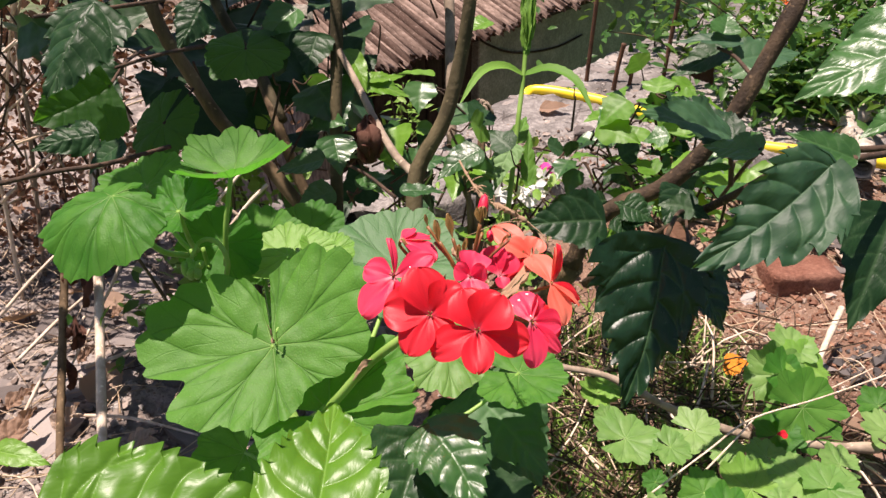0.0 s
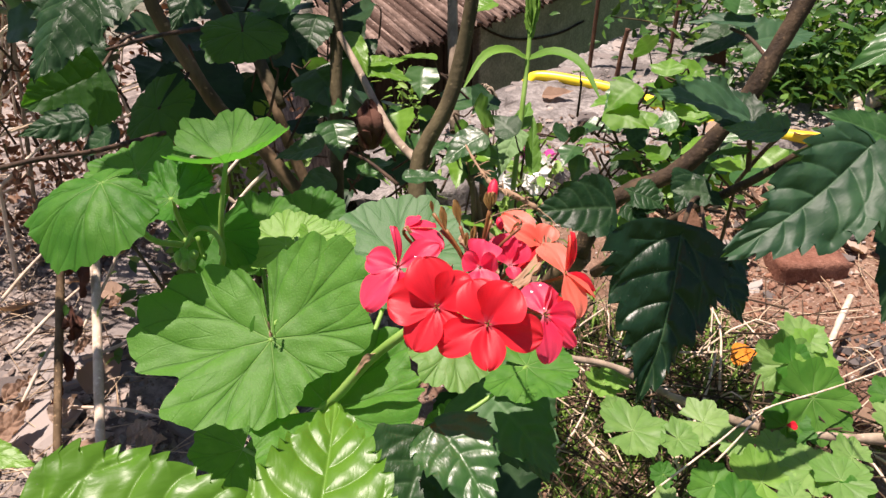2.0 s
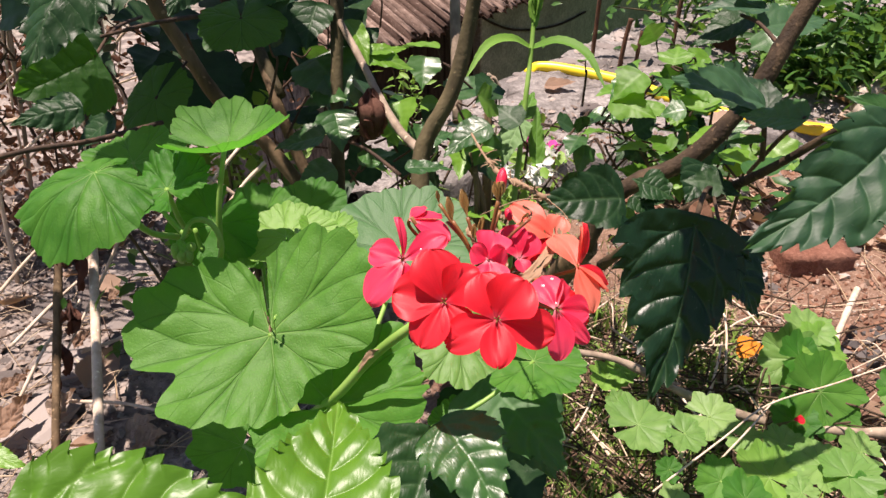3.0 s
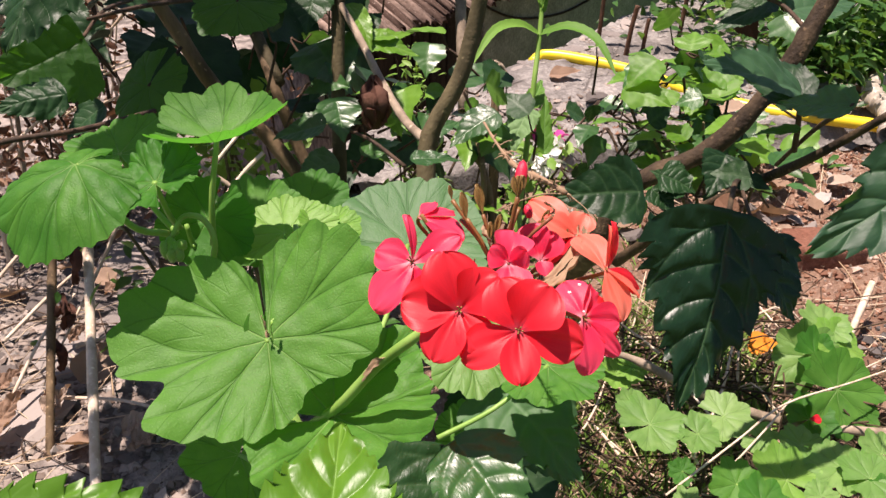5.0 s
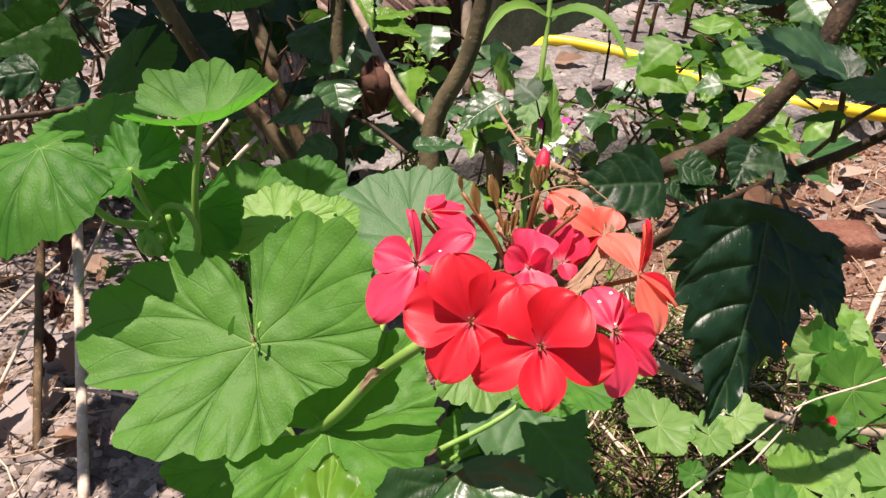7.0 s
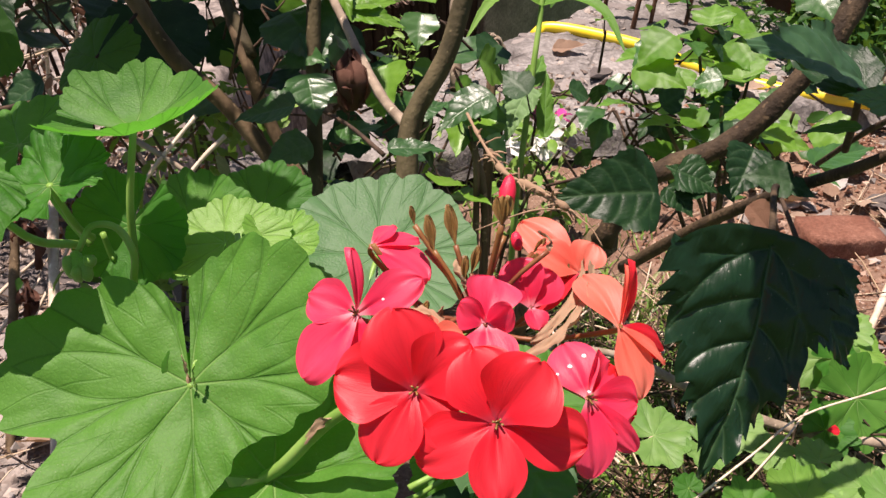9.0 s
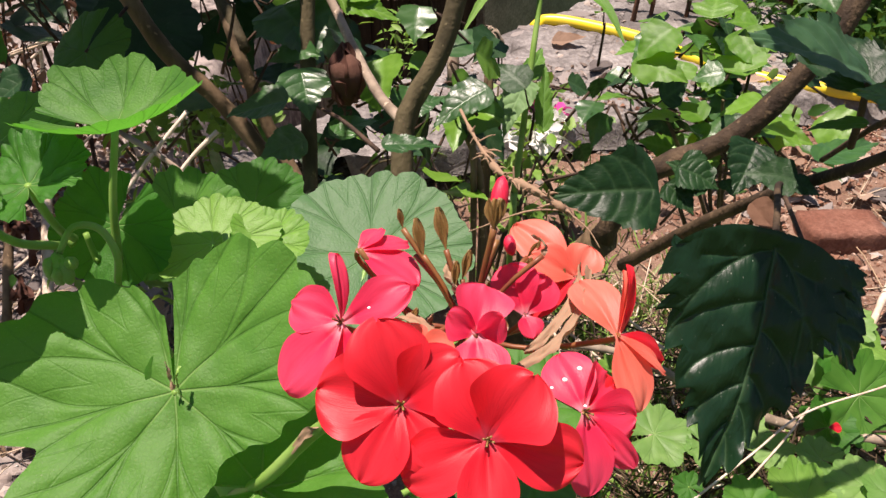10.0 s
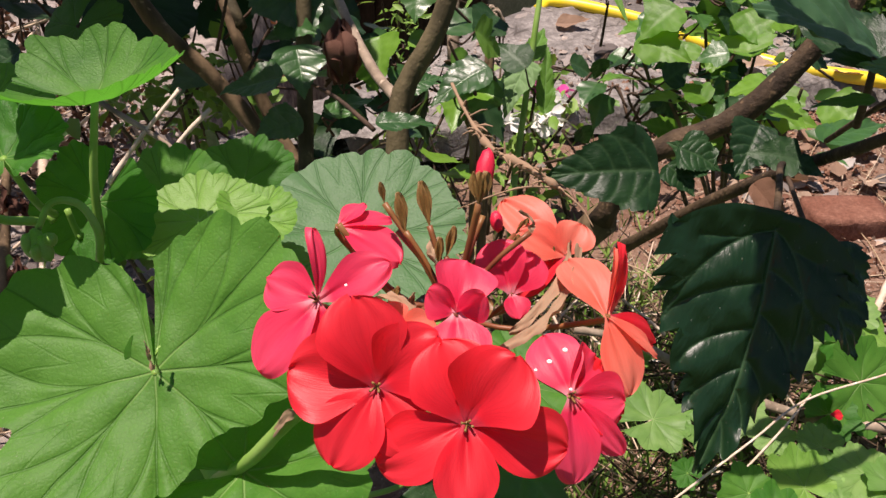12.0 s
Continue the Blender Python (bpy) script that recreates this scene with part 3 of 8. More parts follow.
def tube_data(points, r0, r1, sides=8, per=5, knobs=0.0, seed=0):
    rng = random.Random(seed)
    line = smooth_line(points, per)
    n = len(line)
    pv, fc = [], []
    side = Vector((0.31, 0.22, 0.92)).cross(line[1] - line[0]).normalized()
    for i, c in enumerate(line):
        d = (line[min(n - 1, i + 1)] - line[max(0, i - 1)]).normalized()
        side = (side - d * side.dot(d)).normalized()
        other = d.cross(side)
        r = r0 + (r1 - r0) * i / (n - 1)
        r *= 1 + knobs * (rng.random() - 0.3) + (knobs * 0.9 if rng.random() < 0.16 * (knobs > 0) else 0)
        for j in range(sides):
            a = 2 * math.pi * j / sides
            w = r * (1 + 0.5 * knobs * (rng.random() - 0.5))
            pv.append(c + side * math.cos(a) * w + other * math.sin(a) * w)
    fc = sheet_faces(n, sides, True)
    fc.append(tuple(range(sides))[::-1])
    fc.append(tuple(range((n - 1) * sides, n * sides)))
    return pv, fc


def tube(name, points, r0, r1, material, parent=None, sides=8, per=5, knobs=0.0, label="", seed=0):
    pv, fc = tube_data(points, r0, r1, sides, per, knobs, seed or len(WORLD))
    return part(name, solid(name, pv, fc), material, parent, None, label)


def joined(name, pieces):
    """One mesh out of several (verts, faces)."""
    pv, fc = [], []
    for v, f in pieces:
        k = len(pv)
        pv += v
        fc += [tuple(i + k for i in q) for q in f]
    return solid(name, pv, fc)


def lump(seed, squash=(1, 1, 1), rough=0.25, flat=False):
    """An uneven stone of radius about 1."""
    key = ("s", seed, squash, rough, flat)
    if key in SHAPES:
        return SHAPES[key]
    bm = bmesh.new()
    bmesh.ops.create_icosphere(bm, subdivisions=2, radius=1)
    off = Vector((seed * 3.1, seed * 1.7, seed * 0.9))
    for v in bm.verts:
        k = 1 + rough * (noise.noise(v.co * 1.3 + off) * 1.6 + 0.5 * noise.noise(v.co * 3.1 + off))
        v.co = Vector((v.co.x * squash[0], v.co.y * squash[1], v.co.z * squash[2])) * k
        if flat:
            v.co.z = max(-squash[2] * 0.6, min(squash[2] * 0.55, v.co.z))
    me = bpy.data.meshes.new("stone")
    bm.to_mesh(me)
    bm.free()
    if not flat:
        me.polygons.foreach_set("use_smooth", [True] * len(me.polygons))
    SHAPES[key] = me
    return me


def g_leaf(plant, center, tip, up, seed=0, cup=0.15, fold=0.0, ruffle=1.0, material=None, wide=1.0, fine=True, outline=None, label=""):
    return part("leaf", geranium_mesh(seed, cup, fold, ruffle, fine, material or M_GER, outline), None, plant, blade_pose(center, tip, up, wide), label)


def geranium_mesh(seed, cup, fold, ruffle, fine, material, outline=None):
    key = ("gm", seed, cup, fold, ruffle, fine, material.name, outline)
    if key not in SHAPES:
        me = geranium_blade(seed, cup, fold, ruffle, fine, outline).copy()
        me.materials.append(material)
        SHAPES[key] = me
    return SHAPES[key]


def h_leaf(plant, base, tip, up, wide=0.7, seed=0, curl=0.12, fold=0.18, teeth=9, quilt=0.35, point=1.25, material=None, fine=True, lobes=0.0, jag=1.0, belly=0.56, skew=0.0, label=""):
    material = material or M_HIB
    key = ("hm", seed, wide, curl, fold, teeth, quilt, point, material.name, fine, lobes, jag, belly, skew)
    if key not in SHAPES:
        me = hibiscus_blade(seed, wide, curl, fold, teeth, quilt, point, fine, lobes, jag, belly, skew).copy()
        me.materials.append(material)
        SHAPES[key] = me
    return part("leaf", SHAPES[key], None, plant, blade_pose(base, tip, up), label)


def petal(floret, base, tip, up, wide=0.8, seed=0, cup=0.25, back=0.2, material=None, label=""):
    material = material or M_PETAL
    key = ("pm", seed, wide, cup, back, material.name)
    if key not in SHAPES:
        me = petal_shape(seed, wide, cup, back).copy()
        me.materials.append(material)
        SHAPES[key] = me
    return part("petal", SHAPES[key], None, floret, blade_pose(base, tip, up), label)


def leaf_cloud(name, material, parent, spots, size, seed, up_bias=0.8, slim=0.5, label=""):
    """Many small folded leaves in one mesh, for growth that nobody could count."""
    rng = random.Random(seed)
    pv, fc = [], []
    for c in spots:
        c = Vector(c)
        d = Vector((rng.gauss(0, 1), rng.gauss(0, 1), rng.gauss(0.1, 0.6))).normalized()
        u = Vector((rng.gauss(0, 0.5), rng.gauss(0, 0.5), up_bias))
        x = d.cross(u).normalized()
        n = x.cross(d)
        L = size * rng.uniform(0.6, 1.35)
        w = L * slim * 0.5
        k = len(pv)
        pv += [c, c + d * L * 0.35 + x * w + n * w * 0.3, c + d * L * 0.4, c + d * L * 0.35 - x * w + n * w * 0.3,
               c + d * L * 0.72 + x * w * 0.75 + n * w * 0.2, c + d * L * 0.75 - n * L * 0.03, c + d * L * 0.72 - x * w * 0.75 + n * w * 0.2, c + d * L - n * L * 0.1]
        fc += [(k, k + 1, k + 2), (k, k + 2, k + 3), (k + 1, k + 4, k + 5, k + 2), (k + 2, k + 5, k + 6, k + 3), (k + 4, k + 7, k + 5), (k + 5, k + 7, k + 6)]
    return part(name, solid(name, pv, fc), material, parent, None, label)


def foliage(plant, spots, size, materials, seed, wide=0.75, lobes=0.0, spread=0.35, droop=0.2, drop=1.0):
    """Single leaves scattered over a plant's twigs."""
    rng = random.Random(seed)
    for c in spots:
        c = Vector(c)
        d = Vector((rng.gauss(0, 1), rng.gauss(-0.35, 0.8), rng.gauss(-droop, 0.5))).normalized()
        u = Vector((rng.gauss(0, spread), rng.gauss(-0.35, spread), 0.8))
        L = size * rng.uniform(0.65, 1.3)
        h_leaf(plant, c, c + d * L, u, wide, seed=rng.randrange(4), teeth=7, material=rng.choice(materials), fine=False, lobes=lobes, curl=0.15)
        a = c - d * size * 0.5 + Vector((rng.gauss(0, 0.01), rng.gauss(0.01, 0.01), -size * 0.5))
        tube("twig", [c, (c + a) / 2 + Vector((0, 0, -0.006)), a, a + Vector((rng.gauss(0, 0.03), rng.gauss(0.01, 0.02), -size * drop * rng.uniform(0.5, 1.6)))], 0.0007, 0.0015, M_TWIG, plant, 5, 3)


def cloud(rng, c, s, n):
    return [(rng.gauss(c[0], s[0]), rng.gauss(c[1], s[1]), max(0.05, rng.gauss(c[2], s[2]))) for _ in range(n)]


# ---- ground ----
def ease(a, b, x):
    t = max(0.0, min(1.0, (x - a) / (b - a)))
    return t * t * (3 - 2 * t)


def slab_side(x, y):
    """How far a place lies on the near side of the terrace's far edge."""
    return (x - 0.05) * 0.769 - (y - 1.79) * 0.64


def ground_height(x, y):
    near = 0.02 + 0.02 * noise.noise(Vector((x * 3, y * 3, 0.2))) + 0.012 * noise.noise(Vector((x * 9, y * 9, 1.2))) + 0.005 * noise.noise(Vector((x * 31, y * 31, 2.2)))
    near += 0.015 * ease(0.0, 0.5, x) - 0.02 * ease(0.3, 0.6, -x)
    up = ease(1.15, 1.45, y + 0.1 * noise.noise(Vector((x * 4, y * 4, 7)))) * 0.04
    z = near + up
    z = z + (-1.1 - z) * ease(-0.02, -0.10, slab_side(x, y) + 0.02 * noise.noise(Vector((x * 7, y * 7, 3)))) * ease(-0.55, -0.35, x) if y > 1.2 else z
    return z


def axis(lo, mid0, mid1, hi, step, n):
    core = list(np.arange(mid0, mid1 + 1e-6, step))
    a = [mid0 - (mid0 - lo) * (k / n) ** 2.6 for k in range(n, 0, -1)]
    b = [mid1 + (hi - mid1) * (k / n) ** 2.6 for k in range(1, n + 1)]
    return a + core + b


xs, ys = axis(-80, -1.4, 1.5, 80, 0.0145, 22), axis(-80, 0.1, 2.7, 90, 0.0145, 22)
ground = part("ground", solid("ground", [(x, y, ground_height(x, y)) for y in ys for x in xs], sheet_faces(len(ys), len(xs))), M_SOIL)
tagged(ground, "brown crumbly soil with gravel, rising to a grey terrace", "ground", kind="structure")


def arching_leaf(plant, line, wide):
    """A narrow toothed leaf that follows a bowed line."""
    c = smooth_line(line, 8)
    pv, uv = [], []
    for i, p in enumerate(c):
        v = i / (len(c) - 1)
        d = (c[min(len(c) - 1, i + 1)] - c[max(0, i - 1)]).normalized()
        s = d.cross(Vector((0, -0.5, 1))).normalized()
        w = wide * (math.sin(math.pi * (0.08 + 0.92 * v) ** 0.8) ** 0.8) * (1 + 0.12 * (i % 2))
        n = s.cross(d)
        for u in (-1, -0.5, 0, 0.5, 1):
            pv.append(p + s * u * w + n * abs(u) * w * 0.35)
            uv.append((u, v))
    return part("leaf", solid("leaf", pv, sheet_faces(len(c), 5), uv), M_HERB, plant)


# ---- the flowering geranium ----
geranium = thing("geranium_plant", (-0.03, 0.46, 0.02), "flowering geranium with round green leaves and a red flower head", "plant")
tube("stem", [(-0.03, 0.46, 0.02), (-0.0766, 0.3652, 0.4079), (-0.1113, 0.394, 0.4824), (-0.1273, 0.3998, 0.5426)], 0.0055, 0.0042, M_STALK, geranium, knobs=0.12, label="thick green geranium stem")
tube("stem", [(-0.02, 0.46, 0.02), (-0.0547, 0.3568, 0.4179), (-0.0548, 0.3503, 0.4867)], 0.0050, 0.0036, M_STALK, geranium, knobs=0.12)
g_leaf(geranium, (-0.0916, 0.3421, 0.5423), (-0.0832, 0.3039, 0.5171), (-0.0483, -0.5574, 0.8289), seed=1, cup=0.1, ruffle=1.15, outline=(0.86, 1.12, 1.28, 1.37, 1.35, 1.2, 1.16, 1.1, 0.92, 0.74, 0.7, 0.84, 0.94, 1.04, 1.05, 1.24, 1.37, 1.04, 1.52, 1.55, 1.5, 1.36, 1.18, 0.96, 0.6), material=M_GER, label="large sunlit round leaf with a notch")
tube("petiole", [(-0.0916, 0.3421, 0.5423), (-0.0971, 0.3571, 0.4975), (-0.0994, 0.373, 0.466)], 0.0013, 0.0016, M_STALK, geranium, sides=7)
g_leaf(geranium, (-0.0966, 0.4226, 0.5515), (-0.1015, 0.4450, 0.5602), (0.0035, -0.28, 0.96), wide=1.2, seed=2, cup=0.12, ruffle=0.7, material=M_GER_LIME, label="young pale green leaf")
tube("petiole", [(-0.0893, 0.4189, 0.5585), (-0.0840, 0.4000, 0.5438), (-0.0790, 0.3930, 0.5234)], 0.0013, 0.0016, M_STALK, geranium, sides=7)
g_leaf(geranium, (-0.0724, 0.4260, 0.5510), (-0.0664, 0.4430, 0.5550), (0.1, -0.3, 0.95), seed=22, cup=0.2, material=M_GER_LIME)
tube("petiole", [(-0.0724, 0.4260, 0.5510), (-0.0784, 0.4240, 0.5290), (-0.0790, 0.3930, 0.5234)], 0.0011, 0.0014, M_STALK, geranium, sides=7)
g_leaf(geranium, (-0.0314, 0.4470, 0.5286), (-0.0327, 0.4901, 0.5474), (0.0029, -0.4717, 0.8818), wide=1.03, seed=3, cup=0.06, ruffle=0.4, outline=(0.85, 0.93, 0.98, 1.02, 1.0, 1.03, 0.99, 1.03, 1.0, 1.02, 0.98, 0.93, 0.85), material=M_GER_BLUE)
tube("petiole", [(-0.0314, 0.4470, 0.5286), (-0.0413, 0.4087, 0.5091), (-0.0512, 0.3704, 0.5016)], 0.0013, 0.0016, M_STALK, geranium, sides=7)
g_leaf(geranium, (-0.1183, 0.4057, 0.6153), (-0.0818, 0.4077, 0.6193), (-0.06, -0.06, 1.0), wide=0.72, seed=4, cup=0.36, fold=0.06, ruffle=0.6, material=M_GER, label="funnel-shaped upright young leaf")
tube("petiole", [(-0.1204, 0.4103, 0.6130), (-0.1265, 0.4050, 0.5823), (-0.129, 0.4023, 0.5568)], 0.0014, 0.0018, M_STALK, geranium, sides=7)
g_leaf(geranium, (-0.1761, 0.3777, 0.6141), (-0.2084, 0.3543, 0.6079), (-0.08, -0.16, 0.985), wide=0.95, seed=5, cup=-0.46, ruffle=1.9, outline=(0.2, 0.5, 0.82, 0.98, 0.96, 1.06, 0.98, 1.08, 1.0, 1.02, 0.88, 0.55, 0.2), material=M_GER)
tube("petiole", [(-0.1761, 0.3777, 0.6141), (-0.1619, 0.3862, 0.578), (-0.1506, 0.4008, 0.5641)], 0.0015, 0.0019, M_STALK, geranium, sides=7)
g_leaf(geranium, (-0.1768, 0.4257, 0.5973), (-0.1913, 0.4524, 0.602), (0.0034, -0.1729, 0.9849), seed=6, cup=0.1, material=M_GER)
tube("petiole", [(-0.1768, 0.4257, 0.5973), (-0.1622, 0.4154, 0.5735), (-0.1476, 0.4051, 0.5616)], 0.0013, 0.0016, M_STALK, geranium, sides=7)
g_leaf(geranium, (-0.1442, 0.3826, 0.6028), (-0.1575, 0.4039, 0.6052), (-0.1947, -0.2306, 0.9534), seed=7, cup=0.2, ruffle=2.4, material=M_GER)
tube("petiole", [(-0.1442, 0.3826, 0.6028), (-0.1443, 0.3925, 0.5788), (-0.1444, 0.4023, 0.5668)], 0.0013, 0.0016, M_STALK, geranium, sides=7)
g_leaf(geranium, (-0.1357, 0.4206, 0.5611), (-0.1477, 0.4066, 0.5431), (-0.1015, -0.7578, 0.6445), seed=8, cup=0.1, material=M_GER, wide=1.15)
tube("petiole", [(-0.1445, 0.4117, 0.5631), (-0.1429, 0.4111, 0.5511), (-0.1414, 0.4105, 0.551)], 0.0013, 0.0016, M_STALK, geranium, sides=7)
g_leaf(geranium, (-0.1204, 0.4507, 0.5406), (-0.1332, 0.4782, 0.5539), (-0.098, -0.4692, 0.8776), seed=9, cup=0.1, material=M_GER)
tube("petiole", [(-0.1204, 0.4507, 0.5406), (-0.114, 0.4291, 0.5172), (-0.1077, 0.4074, 0.5057)], 0.0013, 0.0016, M_STALK, geranium, sides=7)
g_leaf(geranium, (-0.0958, 0.49, 0.5288), (-0.0926, 0.5168, 0.5427), (0.1038, -0.4693, 0.8769), seed=10, cup=0.1, material=M_GER)
tube("petiole", [(-0.0958, 0.49, 0.5288), (-0.0917, 0.4487, 0.5112), (-0.0876, 0.4074, 0.5056)], 0.0013, 0.0016, M_STALK, geranium, sides=7)
g_leaf(geranium, (-0.0614, 0.3249, 0.5127), (-0.0104, 0.3333, 0.5124), (0.0497, -0.2735, 0.9606), seed=11, cup=0.22, fold=0.16, wide=0.98, ruffle=2.2, material=M_GER)
tube("petiole", [(-0.0614, 0.3249, 0.5127), (-0.0641, 0.3423, 0.4718), (-0.0667, 0.3597, 0.443)], 0.0013, 0.0016, M_STALK, geranium, sides=7)
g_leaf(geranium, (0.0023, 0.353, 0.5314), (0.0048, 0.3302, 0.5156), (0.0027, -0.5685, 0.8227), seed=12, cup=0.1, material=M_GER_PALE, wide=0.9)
tube("petiole", [(0.0023, 0.353, 0.5314), (-0.0151, 0.357, 0.5023), (-0.0324, 0.3609, 0.4852)], 0.0013, 0.0016, M_STALK, geranium, sides=7)
g_leaf(geranium, (0.0501, 0.4094, 0.4691), (0.083, 0.4024, 0.4681), (0.0035, -0.1265, 0.992), seed=13, cup=0.1, material=M_GER)
tube("petiole", [(0.0501, 0.4094, 0.4691), (0.0179, 0.3915, 0.4521), (-0.0143, 0.3736, 0.4471)], 0.0013, 0.0016, M_STALK, geranium, sides=7)
h_leaf(geranium, (0.0279, 0.4663, 0.4076), (0.0775, 0.4196, 0.3543), (0.2087, -0.6313, 0.7469), wide=0.88, seed=14, material=M_HIB_DULL, teeth=9, quilt=1.6, label="dull dark green toothed leaf in the shade")
g_leaf(geranium, (-0.1303, 0.3833, 0.4239), (-0.1409, 0.3619, 0.4125), (0.0029, -0.4717, 0.8818), seed=15, cup=0.1, material=M_GER, wide=1.4)
tube("petiole", [(-0.1303, 0.3833, 0.4239), (-0.106, 0.3726, 0.4193), (-0.0816, 0.3619, 0.4268)], 0.0013, 0.0016, M_STALK, geranium, sides=7)
g_leaf(geranium, (0.0075, 0.4253, 0.3967), (-0.0039, 0.4437, 0.4108), (0.1037, -0.5657, 0.8181), seed=16, cup=0.1, material=M_GER)
tube("petiole", [(0.0075, 0.4253, 0.3967), (-0.0141, 0.4033, 0.4026), (-0.0357, 0.3814, 0.4206)], 0.0013, 0.0016, M_STALK, geranium, sides=7)
g_leaf(geranium, (-0.0409, 0.3939, 0.4822), (-0.0348, 0.4088, 0.4875), (0.1026, -0.3686, 0.9239), seed=17, cup=0.1, material=M_GER)
tube("petiole", [(-0.0409, 0.3939, 0.4822), (-0.0455, 0.3817, 0.4652), (-0.0502, 0.3696, 0.4601)], 0.0013, 0.0016, M_STALK, geranium, sides=7)
tube("flower_stalk", [(-0.1297, 0.3972, 0.548), (-0.1255, 0.3949, 0.564), (-0.13, 0.3959, 0.5757), (-0.138, 0.392, 0.579), (-0.1435, 0.3871, 0.5705)], 0.0017, 0.0012, M_STALK, geranium)
part("bud", lump(2, (0.5, 0.5, 1.0), 0.1), M_STALK, geranium, pose(-0.1429, 0.3831, 0.5676, -40, -30, 0) @ Matrix.Scale(0.0055, 4))
part("bud", lump(3, (0.5, 0.5, 1.0), 0.1), M_STALK, geranium, pose(-0.1399, 0.3819, 0.5656, -20, -15, 0) @ Matrix.Scale(0.0055, 4))
part("bud", lump(4, (0.5, 0.5, 1.0), 0.1), M_STALK, geranium, pose(-0.1459, 0.3823, 0.5661, 0, 0, 0) @ Matrix.Scale(0.0055, 4))
part("bud", lump(5, (0.5, 0.5, 1.0), 0.1), M_STALK, geranium, pose(-0.1429, 0.3809, 0.5638, 20, 15, 0) @ Matrix.Scale(0.0055, 4))
part("bud", lump(6, (0.5, 0.5, 1.0), 0.1), M_STALK, geranium, pose(-0.1381, 0.3834, 0.5681, 40, 30, 0) @ Matrix.Scale(0.0055, 4))
ribbon("bract", [(-0.0902, 0.3388, 0.5464), (-0.0911, 0.3402, 0.5518), (-0.0934, 0.3444, 0.5545)], 0.0012, M_DRIED, geranium, 31, 0.5)
ribbon("bract", [(-0.0878, 0.3372, 0.5458), (-0.0880, 0.3384, 0.5528), (-0.0876, 0.3421, 0.5546)], 0.0010, M_STALK, geranium, 32, 0.5)

# the red flower head on its stalk
head = tube("flower_head", [(-0.0766, 0.3652, 0.4079), (-0.0823, 0.3395, 0.4786), (-0.0563, 0.3220, 0.5219), (-0.0395, 0.3176, 0.5471), (-0.0207, 0.3105, 0.5701), (0.0106, 0.3121, 0.5955), (0.0105, 0.3029, 0.6033)], 0.0026, 0.0020, M_STALK, geranium, knobs=0.05, label="cluster of red and rose flowers on a stalk")
petal(head, (0.0137, 0.2567, 0.6143), (0.0087, 0.2622, 0.6291), (0.1005, -0.9202, 0.3783), wide=1.07, seed=5, material=M_PETAL, cup=0.2, back=0.3)
petal(head, (0.0137, 0.2567, 0.6143), (0.0224, 0.2599, 0.6285), (-0.2703, -0.887, 0.3743), wide=1.11, seed=6, material=M_PETAL, cup=0.6, back=0.2)
petal(head, (0.0137, 0.2567, 0.6143), (0.0344, 0.2525, 0.6112), (-0.0627, -0.7766, 0.6268), wide=0.66, seed=7, material=M_PETAL, cup=0.3, back=0.12)
petal(head, (0.0137, 0.2567, 0.6143), (0.0133, 0.2412, 0.6055), (0.0249, -0.4947, 0.8687), wide=0.7, seed=8, material=M_PETAL, cup=0.5, back=0.05)
petal(head, (0.0137, 0.2567, 0.6143), (-0.0046, 0.2498, 0.6103), (0.0367, -0.5783, 0.815), wide=0.69, seed=9, material=M_PETAL, cup=0.45, back=0.25)
tube("pedicel", [(0.0105, 0.3029, 0.6033), (0.012, 0.2868, 0.6012), (0.0136, 0.2613, 0.6105), (0.0137, 0.2567, 0.6143)], 0.0007, 0.0008, M_PEDICEL, head, sides=6, per=4)
tube("stamen", [(0.0137, 0.2567, 0.6143), (0.014, 0.256, 0.6155), (0.0143, 0.2553, 0.6167)], 0.0002, 0.0003, M_SEPAL, head, sides=5, per=2)
tube("stamen", [(0.0137, 0.2567, 0.6143), (0.0131, 0.2558, 0.6153), (0.0126, 0.255, 0.6163)], 0.0002, 0.0003, M_SEPAL, head, sides=5, per=2)
tube("stamen", [(0.0137, 0.2567, 0.6143), (0.0135, 0.2553, 0.6146), (0.0133, 0.254, 0.615)], 0.0002, 0.0003, M_SEPAL, head, sides=5, per=2)
tube("stamen", [(0.0137, 0.2567, 0.6143), (0.0143, 0.2556, 0.615), (0.0149, 0.2546, 0.6157)], 0.0002, 0.0003, M_SEPAL, head, sides=5, per=2)
petal(head, (-0.0051, 0.2643, 0.6167), (-0.024, 0.2654, 0.62), (0.0714, -0.751, 0.6564), wide=0.94, seed=10, material=M_PETAL, cup=0.6, back=0.05)
petal(head, (-0.0051, 0.2643, 0.6167), (-0.0099, 0.2681, 0.6349), (0.145, -0.9605, 0.2376), wide=0.9, seed=11, material=M_PETAL, cup=0.3, back=0.25)
petal(head, (-0.0051, 0.2643, 0.6167), (0.0056, 0.2643, 0.6286), (-0.3454, -0.8875, 0.3049), wide=1.0, seed=12, material=M_PETAL, cup=0.5, back=0.3)
petal(head, (-0.0051, 0.2643, 0.6167), (-0.0143, 0.2505, 0.6091), (-0.0248, -0.4666, 0.8841), wide=0.79, seed=13, material=M_PETAL, cup=0.45, back=0.2)
petal(head, (-0.0051, 0.2643, 0.6167), (0.0027, 0.2525, 0.6107), (-0.029, -0.4662, 0.8842), wide=0.8, seed=14, material=M_PETAL, cup=0.2, back=0.12)
tube("pedicel", [(0.0105, 0.3029, 0.6033), (0.0035, 0.2906, 0.6024), (-0.0046, 0.269, 0.6129), (-0.0051, 0.2643, 0.6167)], 0.0007, 0.0008, M_PEDICEL, head, sides=6, per=4)
